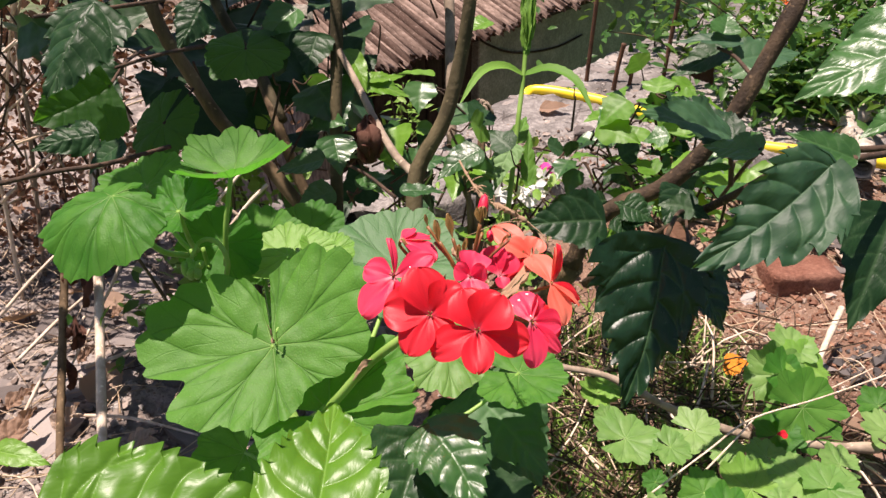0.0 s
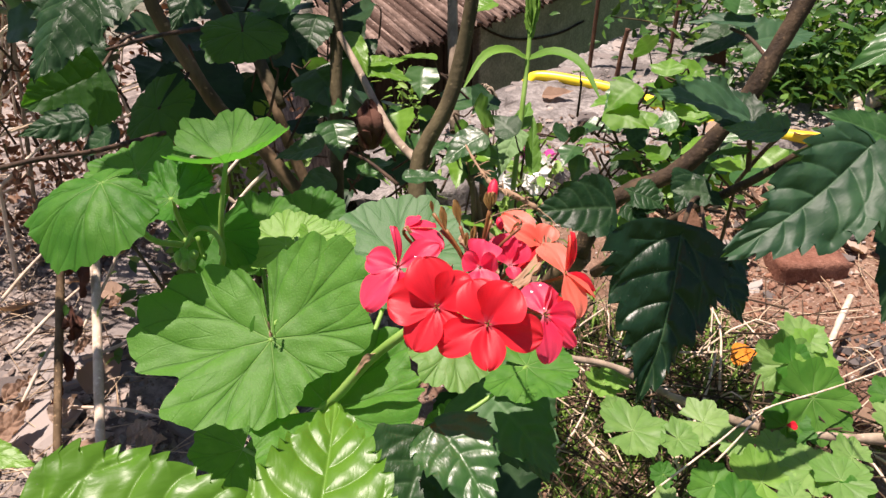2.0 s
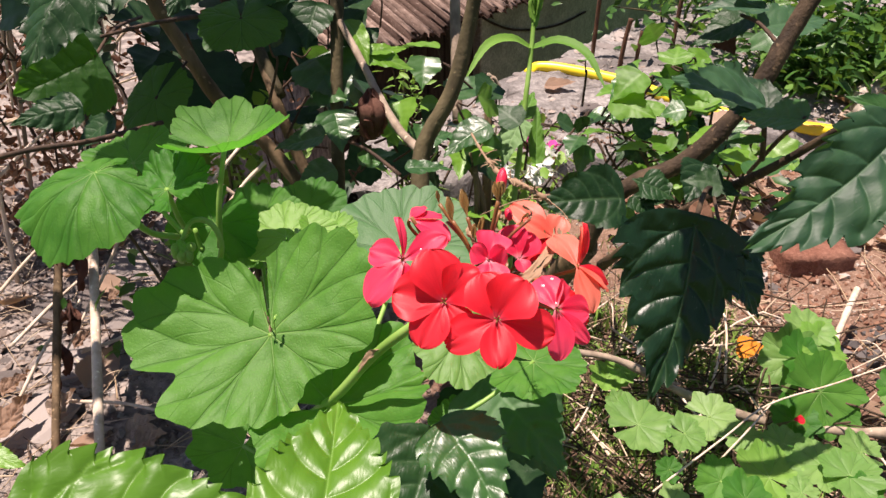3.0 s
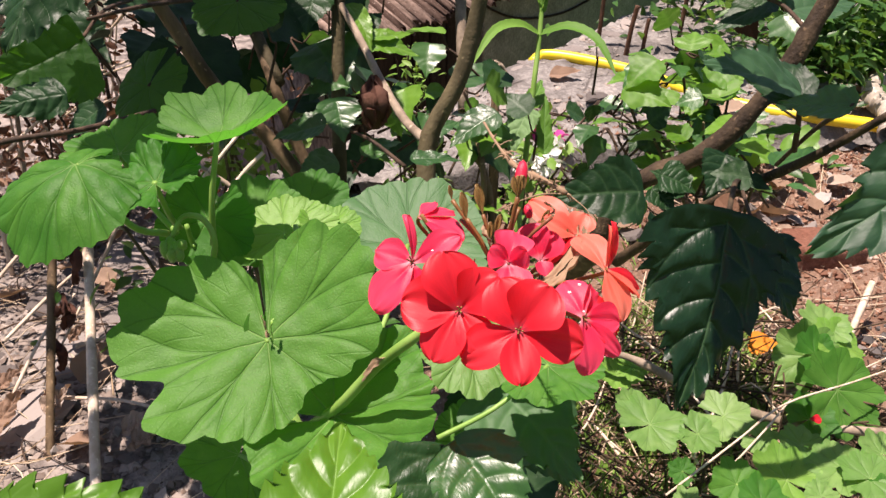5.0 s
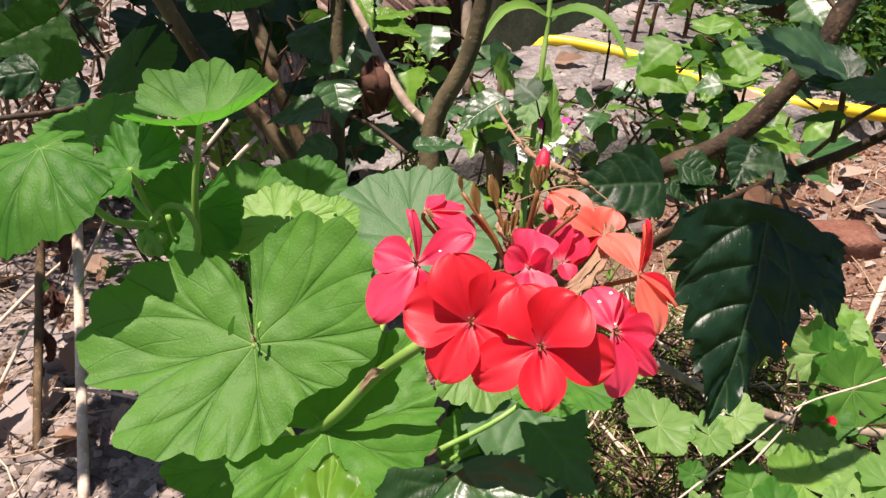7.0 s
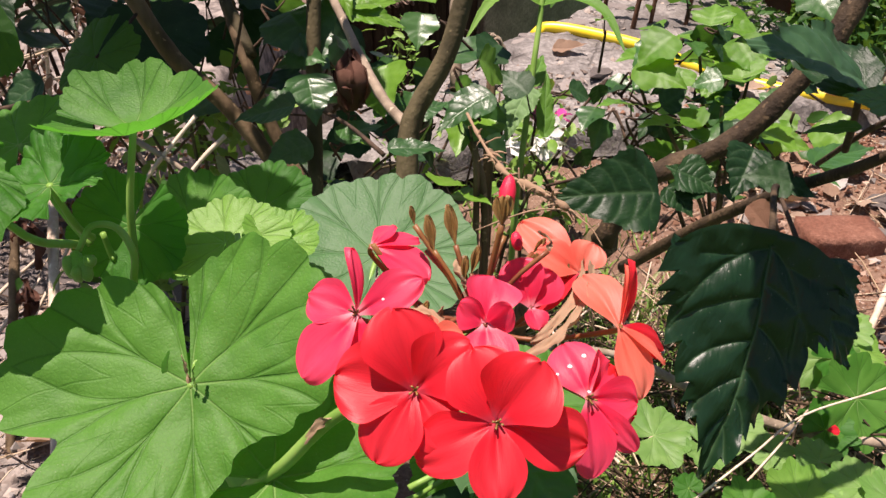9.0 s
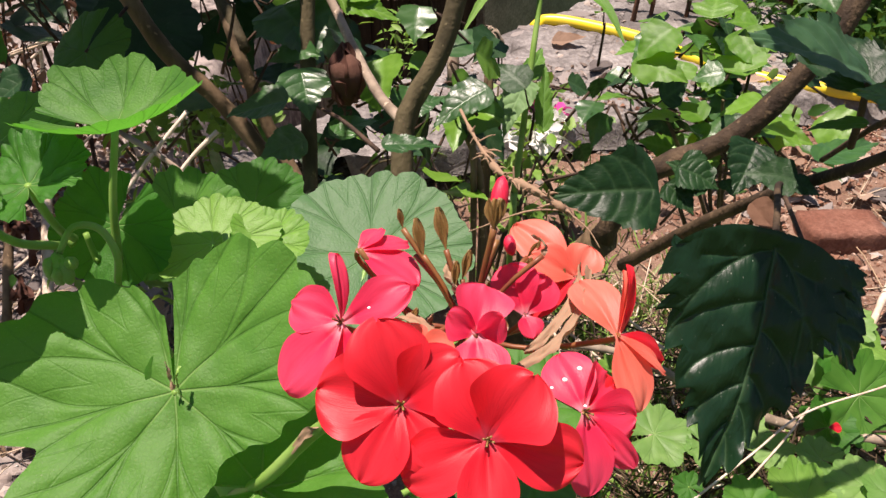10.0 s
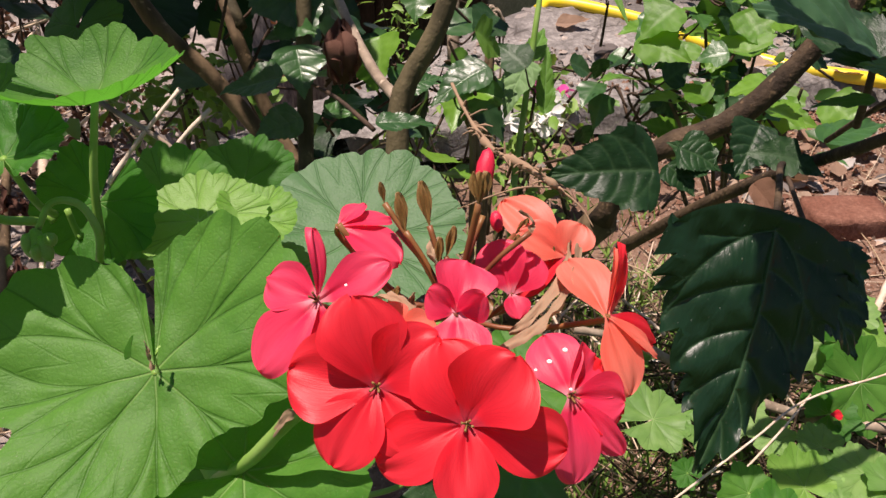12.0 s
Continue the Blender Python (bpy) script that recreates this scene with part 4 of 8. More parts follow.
tube("stamen", [(-0.0051, 0.2643, 0.6167), (-0.0055, 0.2637, 0.6179), (-0.0059, 0.263, 0.6191)], 0.0002, 0.0003, M_SEPAL, head, sides=5, per=2)
tube("stamen", [(-0.0051, 0.2643, 0.6167), (-0.0057, 0.2632, 0.6172), (-0.0064, 0.262, 0.6177)], 0.0002, 0.0003, M_SEPAL, head, sides=5, per=2)
tube("stamen", [(-0.0051, 0.2643, 0.6167), (-0.0048, 0.2631, 0.6171), (-0.0046, 0.2619, 0.6175)], 0.0002, 0.0003, M_SEPAL, head, sides=5, per=2)
tube("stamen", [(-0.0051, 0.2643, 0.6167), (-0.0048, 0.2636, 0.6178), (-0.0045, 0.2629, 0.619)], 0.0002, 0.0003, M_SEPAL, head, sides=5, per=2)
petal(head, (-0.0213, 0.2901, 0.6185), (-0.0199, 0.3, 0.6322), (0.8565, -0.3529, 0.3766), wide=0.35, seed=15, material=M_PETAL_PINK)
petal(head, (-0.0213, 0.2901, 0.6185), (-0.0052, 0.2926, 0.6286), (-0.5202, -0.6636, 0.5376), wide=0.55, seed=16, material=M_PETAL_PINK, cup=0.5, back=0.12)
petal(head, (-0.0213, 0.2901, 0.6185), (-0.0353, 0.2979, 0.6192), (0.0588, -0.6496, 0.758), wide=0.76, seed=17, material=M_PETAL_PINK, cup=0.45, back=0.05)
petal(head, (-0.0213, 0.2901, 0.6185), (-0.0355, 0.2771, 0.6109), (-0.0166, -0.2713, 0.9624), wide=0.69, seed=18, material=M_PETAL_PINK, cup=0.2, back=0.25)
petal(head, (-0.0213, 0.2901, 0.6185), (-0.0207, 0.2788, 0.6096), (-0.3224, -0.2741, 0.9061), wide=0.82, seed=19, material=M_PETAL_PINK, cup=0.6, back=0.3)
tube("pedicel", [(0.0105, 0.3029, 0.6033), (-0.0034, 0.3013, 0.6015), (-0.02, 0.2933, 0.6136), (-0.0213, 0.2901, 0.6185)], 0.0007, 0.0008, M_PEDICEL, head, sides=6, per=4)
tube("stamen", [(-0.0213, 0.2901, 0.6185), (-0.0222, 0.2895, 0.6196), (-0.0231, 0.2889, 0.6207)], 0.0002, 0.0003, M_SEPAL, head, sides=5, per=2)
tube("stamen", [(-0.0213, 0.2901, 0.6185), (-0.0216, 0.2891, 0.619), (-0.0219, 0.2881, 0.6196)], 0.0002, 0.0003, M_SEPAL, head, sides=5, per=2)
tube("stamen", [(-0.0213, 0.2901, 0.6185), (-0.021, 0.2895, 0.6196), (-0.0207, 0.2889, 0.6207)], 0.0002, 0.0003, M_SEPAL, head, sides=5, per=2)
tube("stamen", [(-0.0213, 0.2901, 0.6185), (-0.0218, 0.2898, 0.62), (-0.0222, 0.2895, 0.6215)], 0.0002, 0.0003, M_SEPAL, head, sides=5, per=2)
petal(head, (-0.0195, 0.3162, 0.6221), (-0.0026, 0.3081, 0.621), (0.0855, 0.1167, 0.9895), wide=0.73, seed=20, material=M_PETAL_PINK)
petal(head, (-0.0195, 0.3162, 0.6221), (-0.0064, 0.3223, 0.6237), (-0.0091, -0.0204, 0.9998), wide=0.51, seed=21, material=M_PETAL_PINK)
petal(head, (-0.0195, 0.3162, 0.6221), (-0.0139, 0.3239, 0.626), (-0.3457, -0.4536, 0.8214), wide=0.57, seed=22, material=M_PETAL_PINK, cup=0.2, back=0.2)
tube("pedicel", [(0.0105, 0.3029, 0.6033), (-0.0035, 0.3122, 0.6022), (-0.0189, 0.318, 0.6164), (-0.0195, 0.3162, 0.6221)], 0.0007, 0.0008, M_PEDICEL, head, sides=6, per=4)
petal(head, (0.0113, 0.2751, 0.628), (0.0138, 0.2852, 0.6351), (0.1034, -0.8666, 0.4883), wide=1.05, seed=25, material=M_PETAL_PINK, cup=0.45, back=0.12)
petal(head, (0.0113, 0.2751, 0.628), (0.0118, 0.2646, 0.6237), (-0.0825, -0.2324, 0.9691), wide=1.25, seed=26, material=M_PETAL_PINK, cup=0.2, back=0.05)
petal(head, (0.0113, 0.2751, 0.628), (0.0046, 0.2774, 0.6313), (-0.8442, -0.3264, 0.4252), wide=1.15, seed=27, material=M_PETAL_PINK)
petal(head, (0.0113, 0.2751, 0.628), (0.0175, 0.2751, 0.6314), (0.8458, -0.2998, 0.4412), wide=1.3, seed=28, material=M_PETAL_PINK)
tube("pedicel", [(0.0105, 0.3029, 0.6033), (0.0105, 0.2938, 0.6061), (0.011, 0.2783, 0.6229), (0.0113, 0.2751, 0.628)], 0.0007, 0.0008, M_PEDICEL, head, sides=6, per=4)
petal(head, (0.0368, 0.2695, 0.6097), (0.0311, 0.2806, 0.6183), (0.1063, -0.9688, 0.224), wide=0.79, seed=30, material=M_PETAL_PINK, cup=0.2, back=0.3)
petal(head, (0.0368, 0.2695, 0.6097), (0.0451, 0.2793, 0.6129), (0.1865, -0.8969, 0.401), wide=1.06, seed=31, material=M_PETAL_PINK, cup=0.6, back=0.2)
petal(head, (0.0368, 0.2695, 0.6097), (0.05, 0.27, 0.6068), (-0.098, -0.7704, 0.6299), wide=0.93, seed=32, material=M_PETAL_PINK, cup=0.3, back=0.12)
petal(head, (0.0368, 0.2695, 0.6097), (0.0471, 0.2589, 0.6016), (-0.5579, -0.3952, 0.7298), wide=0.44, seed=33, material=M_PETAL_PINK)
petal(head, (0.0368, 0.2695, 0.6097), (0.0388, 0.2545, 0.599), (0.2567, -0.4846, 0.8362), wide=0.59, seed=34, material=M_PETAL_PINK, cup=0.45, back=0.25)
tube("pedicel", [(0.0105, 0.3029, 0.6033), (0.0223, 0.2934, 0.5993), (0.0359, 0.2743, 0.6062), (0.0368, 0.2695, 0.6097)], 0.0007, 0.0008, M_PEDICEL, head, sides=6, per=4)
tube("stamen", [(0.0368, 0.2695, 0.6097), (0.0376, 0.2684, 0.6103), (0.0384, 0.2674, 0.6109)], 0.0002, 0.0003, M_SEPAL, head, sides=5, per=2)
tube("stamen", [(0.0368, 0.2695, 0.6097), (0.0371, 0.2689, 0.6109), (0.0374, 0.2682, 0.6121)], 0.0002, 0.0003, M_SEPAL, head, sides=5, per=2)
tube("stamen", [(0.0368, 0.2695, 0.6097), (0.0364, 0.2685, 0.6104), (0.036, 0.2675, 0.6111)], 0.0002, 0.0003, M_SEPAL, head, sides=5, per=2)
tube("stamen", [(0.0368, 0.2695, 0.6097), (0.0371, 0.2682, 0.6099), (0.0373, 0.2668, 0.6102)], 0.0002, 0.0003, M_SEPAL, head, sides=5, per=2)
petal(head, (0.0374, 0.27, 0.6095), (0.047, 0.2794, 0.6121), (-0.1369, -0.821, 0.5542), wide=0.98, seed=80, material=M_PETAL, cup=0.2, back=0.3)
petal(head, (0.0374, 0.27, 0.6095), (0.0502, 0.2689, 0.6044), (-0.0792, -0.5811, 0.8099), wide=0.86, seed=81, material=M_PETAL, cup=0.6, back=0.2)
petal(head, (0.0468, 0.2883, 0.6167), (0.0395, 0.3039, 0.6249), (0.0993, -0.5559, 0.8253), wide=0.61, seed=35, material=M_PETAL_SALMON_LIT, cup=0.7, back=0.28)
petal(head, (0.0468, 0.2883, 0.6167), (0.0532, 0.3005, 0.6268), (0.8297, -0.2869, 0.4788), wide=0.47, seed=36, material=M_PETAL_SALMON_LIT)
petal(head, (0.0468, 0.2883, 0.6167), (0.0611, 0.2861, 0.6101), (0.2066, 0.1584, 0.9655), wide=0.59, seed=37, material=M_PETAL_SALMON_LIT)
petal(head, (0.0468, 0.2883, 0.6167), (0.0527, 0.2737, 0.6067), (0.3126, -0.6285, 0.7122), wide=0.56, seed=38, material=M_PETAL_SALMON_LIT)
tube("pedicel", [(0.0105, 0.3029, 0.6033), (0.027, 0.301, 0.601), (0.0457, 0.2918, 0.6121), (0.0468, 0.2883, 0.6167)], 0.0007, 0.0008, M_PEDICEL, head, sides=6, per=4)
petal(head, (0.0474, 0.289, 0.6161), (0.0546, 0.3001, 0.628), (0.8718, -0.3224, 0.3688), wide=0.42, seed=85, material=M_PETAL)
petal(head, (0.0474, 0.289, 0.6161), (0.0619, 0.2891, 0.6092), (0.0425, -0.4374, 0.8983), wide=0.5, seed=86, material=M_PETAL, cup=0.3, back=0.25)
petal(head, (0.0403, 0.3167, 0.6135), (0.0246, 0.3295, 0.6247), (-0.1236, -0.4507, 0.8841), wide=0.55, seed=40, material=M_PETAL_SALMON_LIT, cup=0.3, back=0.2)
petal(head, (0.0403, 0.3167, 0.6135), (0.0447, 0.3218, 0.6205), (-0.0627, -0.6497, 0.7576), wide=1.09, seed=41, material=M_PETAL_SALMON_LIT, cup=0.5, back=0.12)
petal(head, (0.0403, 0.3167, 0.6135), (0.0286, 0.3171, 0.6211), (0.1222, -0.5701, 0.8124), wide=0.75, seed=42, material=M_PETAL_SALMON_LIT, cup=0.45, back=0.05)
petal(head, (0.0403, 0.3167, 0.6135), (0.0264, 0.3108, 0.6091), (-0.0664, -0.1233, 0.9902), wide=0.7, seed=43, material=M_PETAL, cup=0.2, back=0.25)
tube("pedicel", [(0.0105, 0.3029, 0.6033), (0.0264, 0.3125, 0.5979), (0.041, 0.3185, 0.6079), (0.0403, 0.3167, 0.6135)], 0.0007, 0.0008, M_PEDICEL, head, sides=6, per=4)
petal(head, (-0.0031, 0.2889, 0.6097), (-0.0060, 0.2930, 0.6156), (0.3107, -0.7461, 0.5889), wide=1.2, seed=45, material=M_PETAL_SALMON_LIT, cup=0.5, back=0.25)
petal(head, (-0.0031, 0.2889, 0.6097), (0.0054, 0.2864, 0.6131), (-0.2227, -0.5363, 0.8141), wide=1.1, seed=46, material=M_PETAL_SALMON_LIT, cup=0.45, back=0.3)
tube("pedicel", [(0.0105, 0.3029, 0.6033), (0.0029, 0.3007, 0.597), (-0.0036, 0.2921, 0.6047), (-0.0031, 0.2889, 0.6097)], 0.0007, 0.0008, M_PEDICEL, head, sides=6, per=4)
petal(head, (0.0254, 0.3027, 0.6114), (0.0208, 0.3085, 0.6231), (-0.0712, -0.8338, 0.5475), wide=0.9, seed=50, material=M_PETAL_PINK, cup=0.45, back=0.12)
petal(head, (0.0254, 0.3027, 0.6114), (0.0312, 0.3087, 0.6198), (0.0237, -0.8489, 0.5281), wide=1.0, seed=51, material=M_PETAL_PINK, cup=0.2, back=0.05)
petal(head, (0.0254, 0.3027, 0.6114), (0.0274, 0.2966, 0.6097), (0.0989, -0.2201, 0.9705), wide=1.0, seed=52, material=M_PETAL_PINK, cup=0.6, back=0.25)
tube("pedicel", [(0.0105, 0.3029, 0.6033), (0.018, 0.3076, 0.5978), (0.0254, 0.3059, 0.6063), (0.0254, 0.3027, 0.6114)], 0.0007, 0.0008, M_PEDICEL, head, sides=6, per=4)
part("bud", lump(3, (0.40, 1.0, 0.40), 0.06), M_BUD, head, blade_pose((0.0178, 0.312, 0.6415), (0.0187, 0.3153, 0.6461), (0.0073, -0.812, 0.5837)))
petal(head, (0.0165, 0.3069, 0.6353), (0.0146, 0.3092, 0.6429), (-0.7013, -0.5427, 0.4623), wide=0.38, seed=90, cup=1.6, back=0.02, material=M_SEPAL)
petal(head, (0.0165, 0.3069, 0.6353), (0.0166, 0.3092, 0.6429), (0.0055, -0.7499, 0.6616), wide=0.38, seed=90, cup=1.6, back=0.02, material=M_SEPAL)
petal(head, (0.0165, 0.3069, 0.6353), (0.0185, 0.3093, 0.6429), (0.7092, -0.5205, 0.4756), wide=0.38, seed=90, cup=1.6, back=0.02, material=M_SEPAL)
tube("pedicel", [(0.0105, 0.3029, 0.6033), (0.0139, 0.3059, 0.6212), (0.0165, 0.3075, 0.6353)], 0.0007, 0.0009, M_PEDICEL, head, sides=6)
petal(head, (0.0044, 0.3124, 0.6252), (0.0021, 0.3173, 0.6355), (-0.5669, -0.6243, 0.5374), wide=0.28, seed=91, cup=1.5, back=-0.05, material=M_SEPAL)
petal(head, (0.0044, 0.3124, 0.6252), (0.0021, 0.3173, 0.6355), (0.4503, -0.6644, 0.5965), wide=0.28, seed=91, cup=1.5, back=-0.05, material=M_SEPAL)
tube("pedicel", [(0.0105, 0.3029, 0.6033), (0.0075, 0.3077, 0.6163), (0.0044, 0.3124, 0.6252)], 0.0006, 0.0008, M_PEDICEL, head, sides=6)
petal(head, (-0.0016, 0.3115, 0.6239), (-0.0036, 0.3156, 0.6331), (-0.5669, -0.6243, 0.5374), wide=0.28, seed=91, cup=1.5, back=-0.05, material=M_SEPAL)
petal(head, (-0.0016, 0.3115, 0.6239), (-0.0036, 0.3156, 0.6331), (0.4503, -0.6644, 0.5965), wide=0.28, seed=91, cup=1.5, back=-0.05, material=M_SEPAL)
tube("pedicel", [(0.0105, 0.3029, 0.6033), (0.0045, 0.3072, 0.6156), (-0.0016, 0.3115, 0.6239)], 0.0006, 0.0008, M_PEDICEL, head, sides=6)
petal(head, (0.0067, 0.3066, 0.617), (0.0073, 0.3091, 0.624), (-0.5669, -0.6243, 0.5374), wide=0.28, seed=91, cup=1.5, back=-0.05, material=M_SEPAL)
petal(head, (0.0067, 0.3066, 0.617), (0.0073, 0.3091, 0.624), (0.4503, -0.6644, 0.5965), wide=0.28, seed=91, cup=1.5, back=-0.05, material=M_SEPAL)
tube("pedicel", [(0.0105, 0.3029, 0.6033), (0.0086, 0.3048, 0.6122), (0.0067, 0.3066, 0.617)], 0.0006, 0.0008, M_PEDICEL, head, sides=6)
petal(head, (0.0088, 0.3079, 0.6188), (0.0108, 0.3108, 0.6263), (-0.5669, -0.6243, 0.5374), wide=0.28, seed=91, cup=1.5, back=-0.05, material=M_SEPAL)
petal(head, (0.0088, 0.3079, 0.6188), (0.0108, 0.3108, 0.6263), (0.4503, -0.6644, 0.5965), wide=0.28, seed=91, cup=1.5, back=-0.05, material=M_SEPAL)
tube("pedicel", [(0.0105, 0.3029, 0.6033), (0.0097, 0.3054, 0.6131), (0.0088, 0.3079, 0.6188)], 0.0006, 0.0008, M_PEDICEL, head, sides=6)
petal(head, (-0.0071, 0.3156, 0.6297), (-0.0081, 0.317, 0.6351), (-0.5669, -0.6243, 0.5374), wide=0.28, seed=91, cup=1.5, back=-0.05, material=M_SEPAL)
petal(head, (-0.0071, 0.3156, 0.6297), (-0.0081, 0.317, 0.6351), (0.4503, -0.6644, 0.5965), wide=0.28, seed=91, cup=1.5, back=-0.05, material=M_SEPAL)
tube("pedicel", [(0.0105, 0.3029, 0.6033), (0.0017, 0.3092, 0.6185), (-0.0071, 0.3156, 0.6297)], 0.0006, 0.0008, M_PEDICEL, head, sides=6)
tube("pedicel", [(0.0105, 0.3029, 0.6033), (-0.006, 0.3120, 0.6030), (-0.0185, 0.3122, 0.6252)], 0.0006, 0.0008, M_PEDICEL, head, sides=6)
tube("pedicel", [(0.0105, 0.3029, 0.6033), (0.0233, 0.3092, 0.6094), (0.0361, 0.3155, 0.6094)], 0.0006, 0.0008, M_PEDICEL, head, sides=6, per=4)
petal(head, (0.0361, 0.3155, 0.6094), (0.0373, 0.3176, 0.6158), (-0.5669, -0.6243, 0.5374), wide=0.28, seed=91, cup=1.5, back=-0.05, material=M_SEPAL)
petal(head, (0.0361, 0.3155, 0.6094), (0.0373, 0.3176, 0.6158), (0.5173, -0.6358, 0.5729), wide=0.28, seed=91, cup=1.5, back=-0.05, material=M_SEPAL)
tube("pedicel", [(0.0105, 0.3029, 0.6033), (0.0061, 0.2989, 0.6101), (0.0017, 0.2948, 0.6109)], 0.0006, 0.0008, M_PEDICEL, head, sides=6, per=4)
ribbon("withered_petal", [(0.0016, 0.2965, 0.6094), (0.0002, 0.298, 0.6118), (0.0011, 0.2984, 0.6147)], 0.0010, M_DRIED, head, 21)
tube("pedicel", [(0.0105, 0.3029, 0.6033), (0.0187, 0.3111, 0.6137), (0.0269, 0.3193, 0.6181)], 0.0006, 0.0008, M_PEDICEL, head, sides=6, per=4)
petal(head, (0.0269, 0.3193, 0.6181), (0.0303, 0.3202, 0.6228), (-0.5669, -0.6243, 0.5374), wide=0.28, seed=91, cup=1.5, back=-0.05, material=M_SEPAL)
petal(head, (0.0269, 0.3193, 0.6181), (0.0303, 0.3202, 0.6228), (0.5173, -0.6358, 0.5729), wide=0.28, seed=91, cup=1.5, back=-0.05, material=M_SEPAL)
tube("pedicel", [(0.0105, 0.3029, 0.6033), (0.0143, 0.3089, 0.6181), (0.018, 0.3149, 0.6269)], 0.0006, 0.0008, M_PEDICEL, head, sides=6, per=4)
tube("pedicel", [(0.0105, 0.3029, 0.6033), (0.0021, 0.3019, 0.6078), (-0.0063, 0.3009, 0.6062)], 0.0006, 0.0008, M_PEDICEL, head, sides=6, per=4)
petal(head, (-0.0063, 0.3009, 0.6062), (-0.003, 0.3032, 0.6127), (-0.5669, -0.6243, 0.5374), wide=0.28, seed=91, cup=1.5, back=-0.05, material=M_SEPAL)
petal(head, (-0.0063, 0.3009, 0.6062), (-0.003, 0.3032, 0.6127), (0.5173, -0.6358, 0.5729), wide=0.28, seed=91, cup=1.5, back=-0.05, material=M_SEPAL)
tube("pedicel", [(0.0105, 0.3029, 0.6033), (0.02, 0.3055, 0.618), (0.0295, 0.308, 0.6267)], 0.0006, 0.0008, M_PEDICEL, head, sides=6, per=4)
ribbon("withered_petal", [(0.0295, 0.308, 0.6267), (0.03, 0.3094, 0.6292), (0.0265, 0.3098, 0.6319)], 0.0010, M_DRIED, head, 25)
tube("pedicel", [(0.0105, 0.3029, 0.6033), (0.0175, 0.307, 0.6132), (0.0244, 0.3111, 0.6171)], 0.0006, 0.0008, M_PEDICEL, head, sides=6, per=4)
petal(head, (0.0244, 0.3111, 0.6171), (0.0274, 0.3127, 0.6227), (-0.5669, -0.6243, 0.5374), wide=0.28, seed=91, cup=1.5, back=-0.05, material=M_SEPAL)
petal(head, (0.0244, 0.3111, 0.6171), (0.0274, 0.3127, 0.6227), (0.5173, -0.6358, 0.5729), wide=0.28, seed=91, cup=1.5, back=-0.05, material=M_SEPAL)
tube("pedicel", [(0.0105, 0.3029, 0.6033), (0.0033, 0.3088, 0.6156), (-0.0039, 0.3147, 0.6219)], 0.0006, 0.0008, M_PEDICEL, head, sides=6, per=4)
tube("pedicel", [(0.0105, 0.3029, 0.6033), (0.0128, 0.3043, 0.6114), (0.015, 0.3056, 0.6135)], 0.0006, 0.0008, M_PEDICEL, head, sides=6, per=4)
petal(head, (0.015, 0.3056, 0.6135), (0.016, 0.307, 0.6188), (-0.5669, -0.6243, 0.5374), wide=0.28, seed=91, cup=1.5, back=-0.05, material=M_SEPAL)
petal(head, (0.015, 0.3056, 0.6135), (0.016, 0.307, 0.6188), (0.5173, -0.6358, 0.5729), wide=0.28, seed=91, cup=1.5, back=-0.05, material=M_SEPAL)
part("bud", lump(4, (0.59, 1.0, 0.59), 0.06), M_BUD, head, blade_pose((0.0216, 0.3158, 0.6246), (0.0211, 0.3175, 0.6269), (0.0073, -0.812, 0.5837)))
part("bud", lump(5, (0.75, 1.0, 0.75), 0.06), M_BUD, head, blade_pose((0.0202, 0.3106, 0.6174), (0.0207, 0.3128, 0.6203), (0.0073, -0.812, 0.5837)))
ribbon("withered_petal", [(0.0436, 0.316, 0.6173), (0.0384, 0.2969, 0.6182), (0.0312, 0.2884, 0.6136), (0.0204, 0.281, 0.6107)], 0.0017, M_DRIED, head, 1)
ribbon("withered_petal", [(0.0418, 0.3188, 0.6161), (0.0369, 0.3007, 0.6168), (0.0283, 0.2918, 0.6115), (0.0241, 0.2889, 0.6104)], 0.0014, M_DRIED, head, 2)
ribbon("withered_petal", [(0.0058, 0.3126, 0.6215), (0.0053, 0.3068, 0.6195), (0.0075, 0.3019, 0.6188)], 0.0017, M_DRIED, head, 3)
ribbon("withered_petal", [(-0.0123, 0.2994, 0.6086), (-0.005, 0.2986, 0.6132), (0.0022, 0.2931, 0.6116)], 0.0015, M_DRIED, head, 4)
ribbon("withered_petal", [(0.0181, 0.2991, 0.6141), (0.019, 0.2958, 0.6124), (0.0174, 0.2925, 0.6106)], 0.0015, M_SEPAL, head, 5)
ribbon("bract", [(-0.0464, 0.3173, 0.5397), (-0.0403, 0.3153, 0.5507), (-0.0334, 0.3142, 0.5562)], 0.0016, M_DRIED, head, 34, 0.5)
branch_line = [(0.0095, 0.4173, 0.6173), (0.0155, 0.3969, 0.6141), (0.0227, 0.3776, 0.6126), (0.0335, 0.3672, 0.6115), (0.0435, 0.3619, 0.6073)]
tube("withered_stalk", branch_line, 0.0005, 0.0012, M_DRIED, head, knobs=0.7, sides=7, seed=5)
bits = random.Random(8)
for k, c in enumerate(smooth_line(branch_line, 7)):
    if k > 4:
        for _ in range(2):
            d = Vector((bits.gauss(0, 1), bits.gauss(0, 0.5), bits.gauss(0, 0.8))).normalized() * bits.uniform(0.002, 0.007)
            tube("withered_stalk", [c, c + d * 0.6 + Vector((0, 0, 0.0006)), c + d], 0.0004, 0.0002, M_DRIED, head, knobs=0.5, sides=5, per=3, seed=k + 1)
tube("withered_stalk", [branch_line[-1], (0.0503, 0.3551, 0.6045), (0.0540, 0.3499, 0.6004)], 0.0003, 0.0002, M_DRIED, head, knobs=0.3, sides=5)
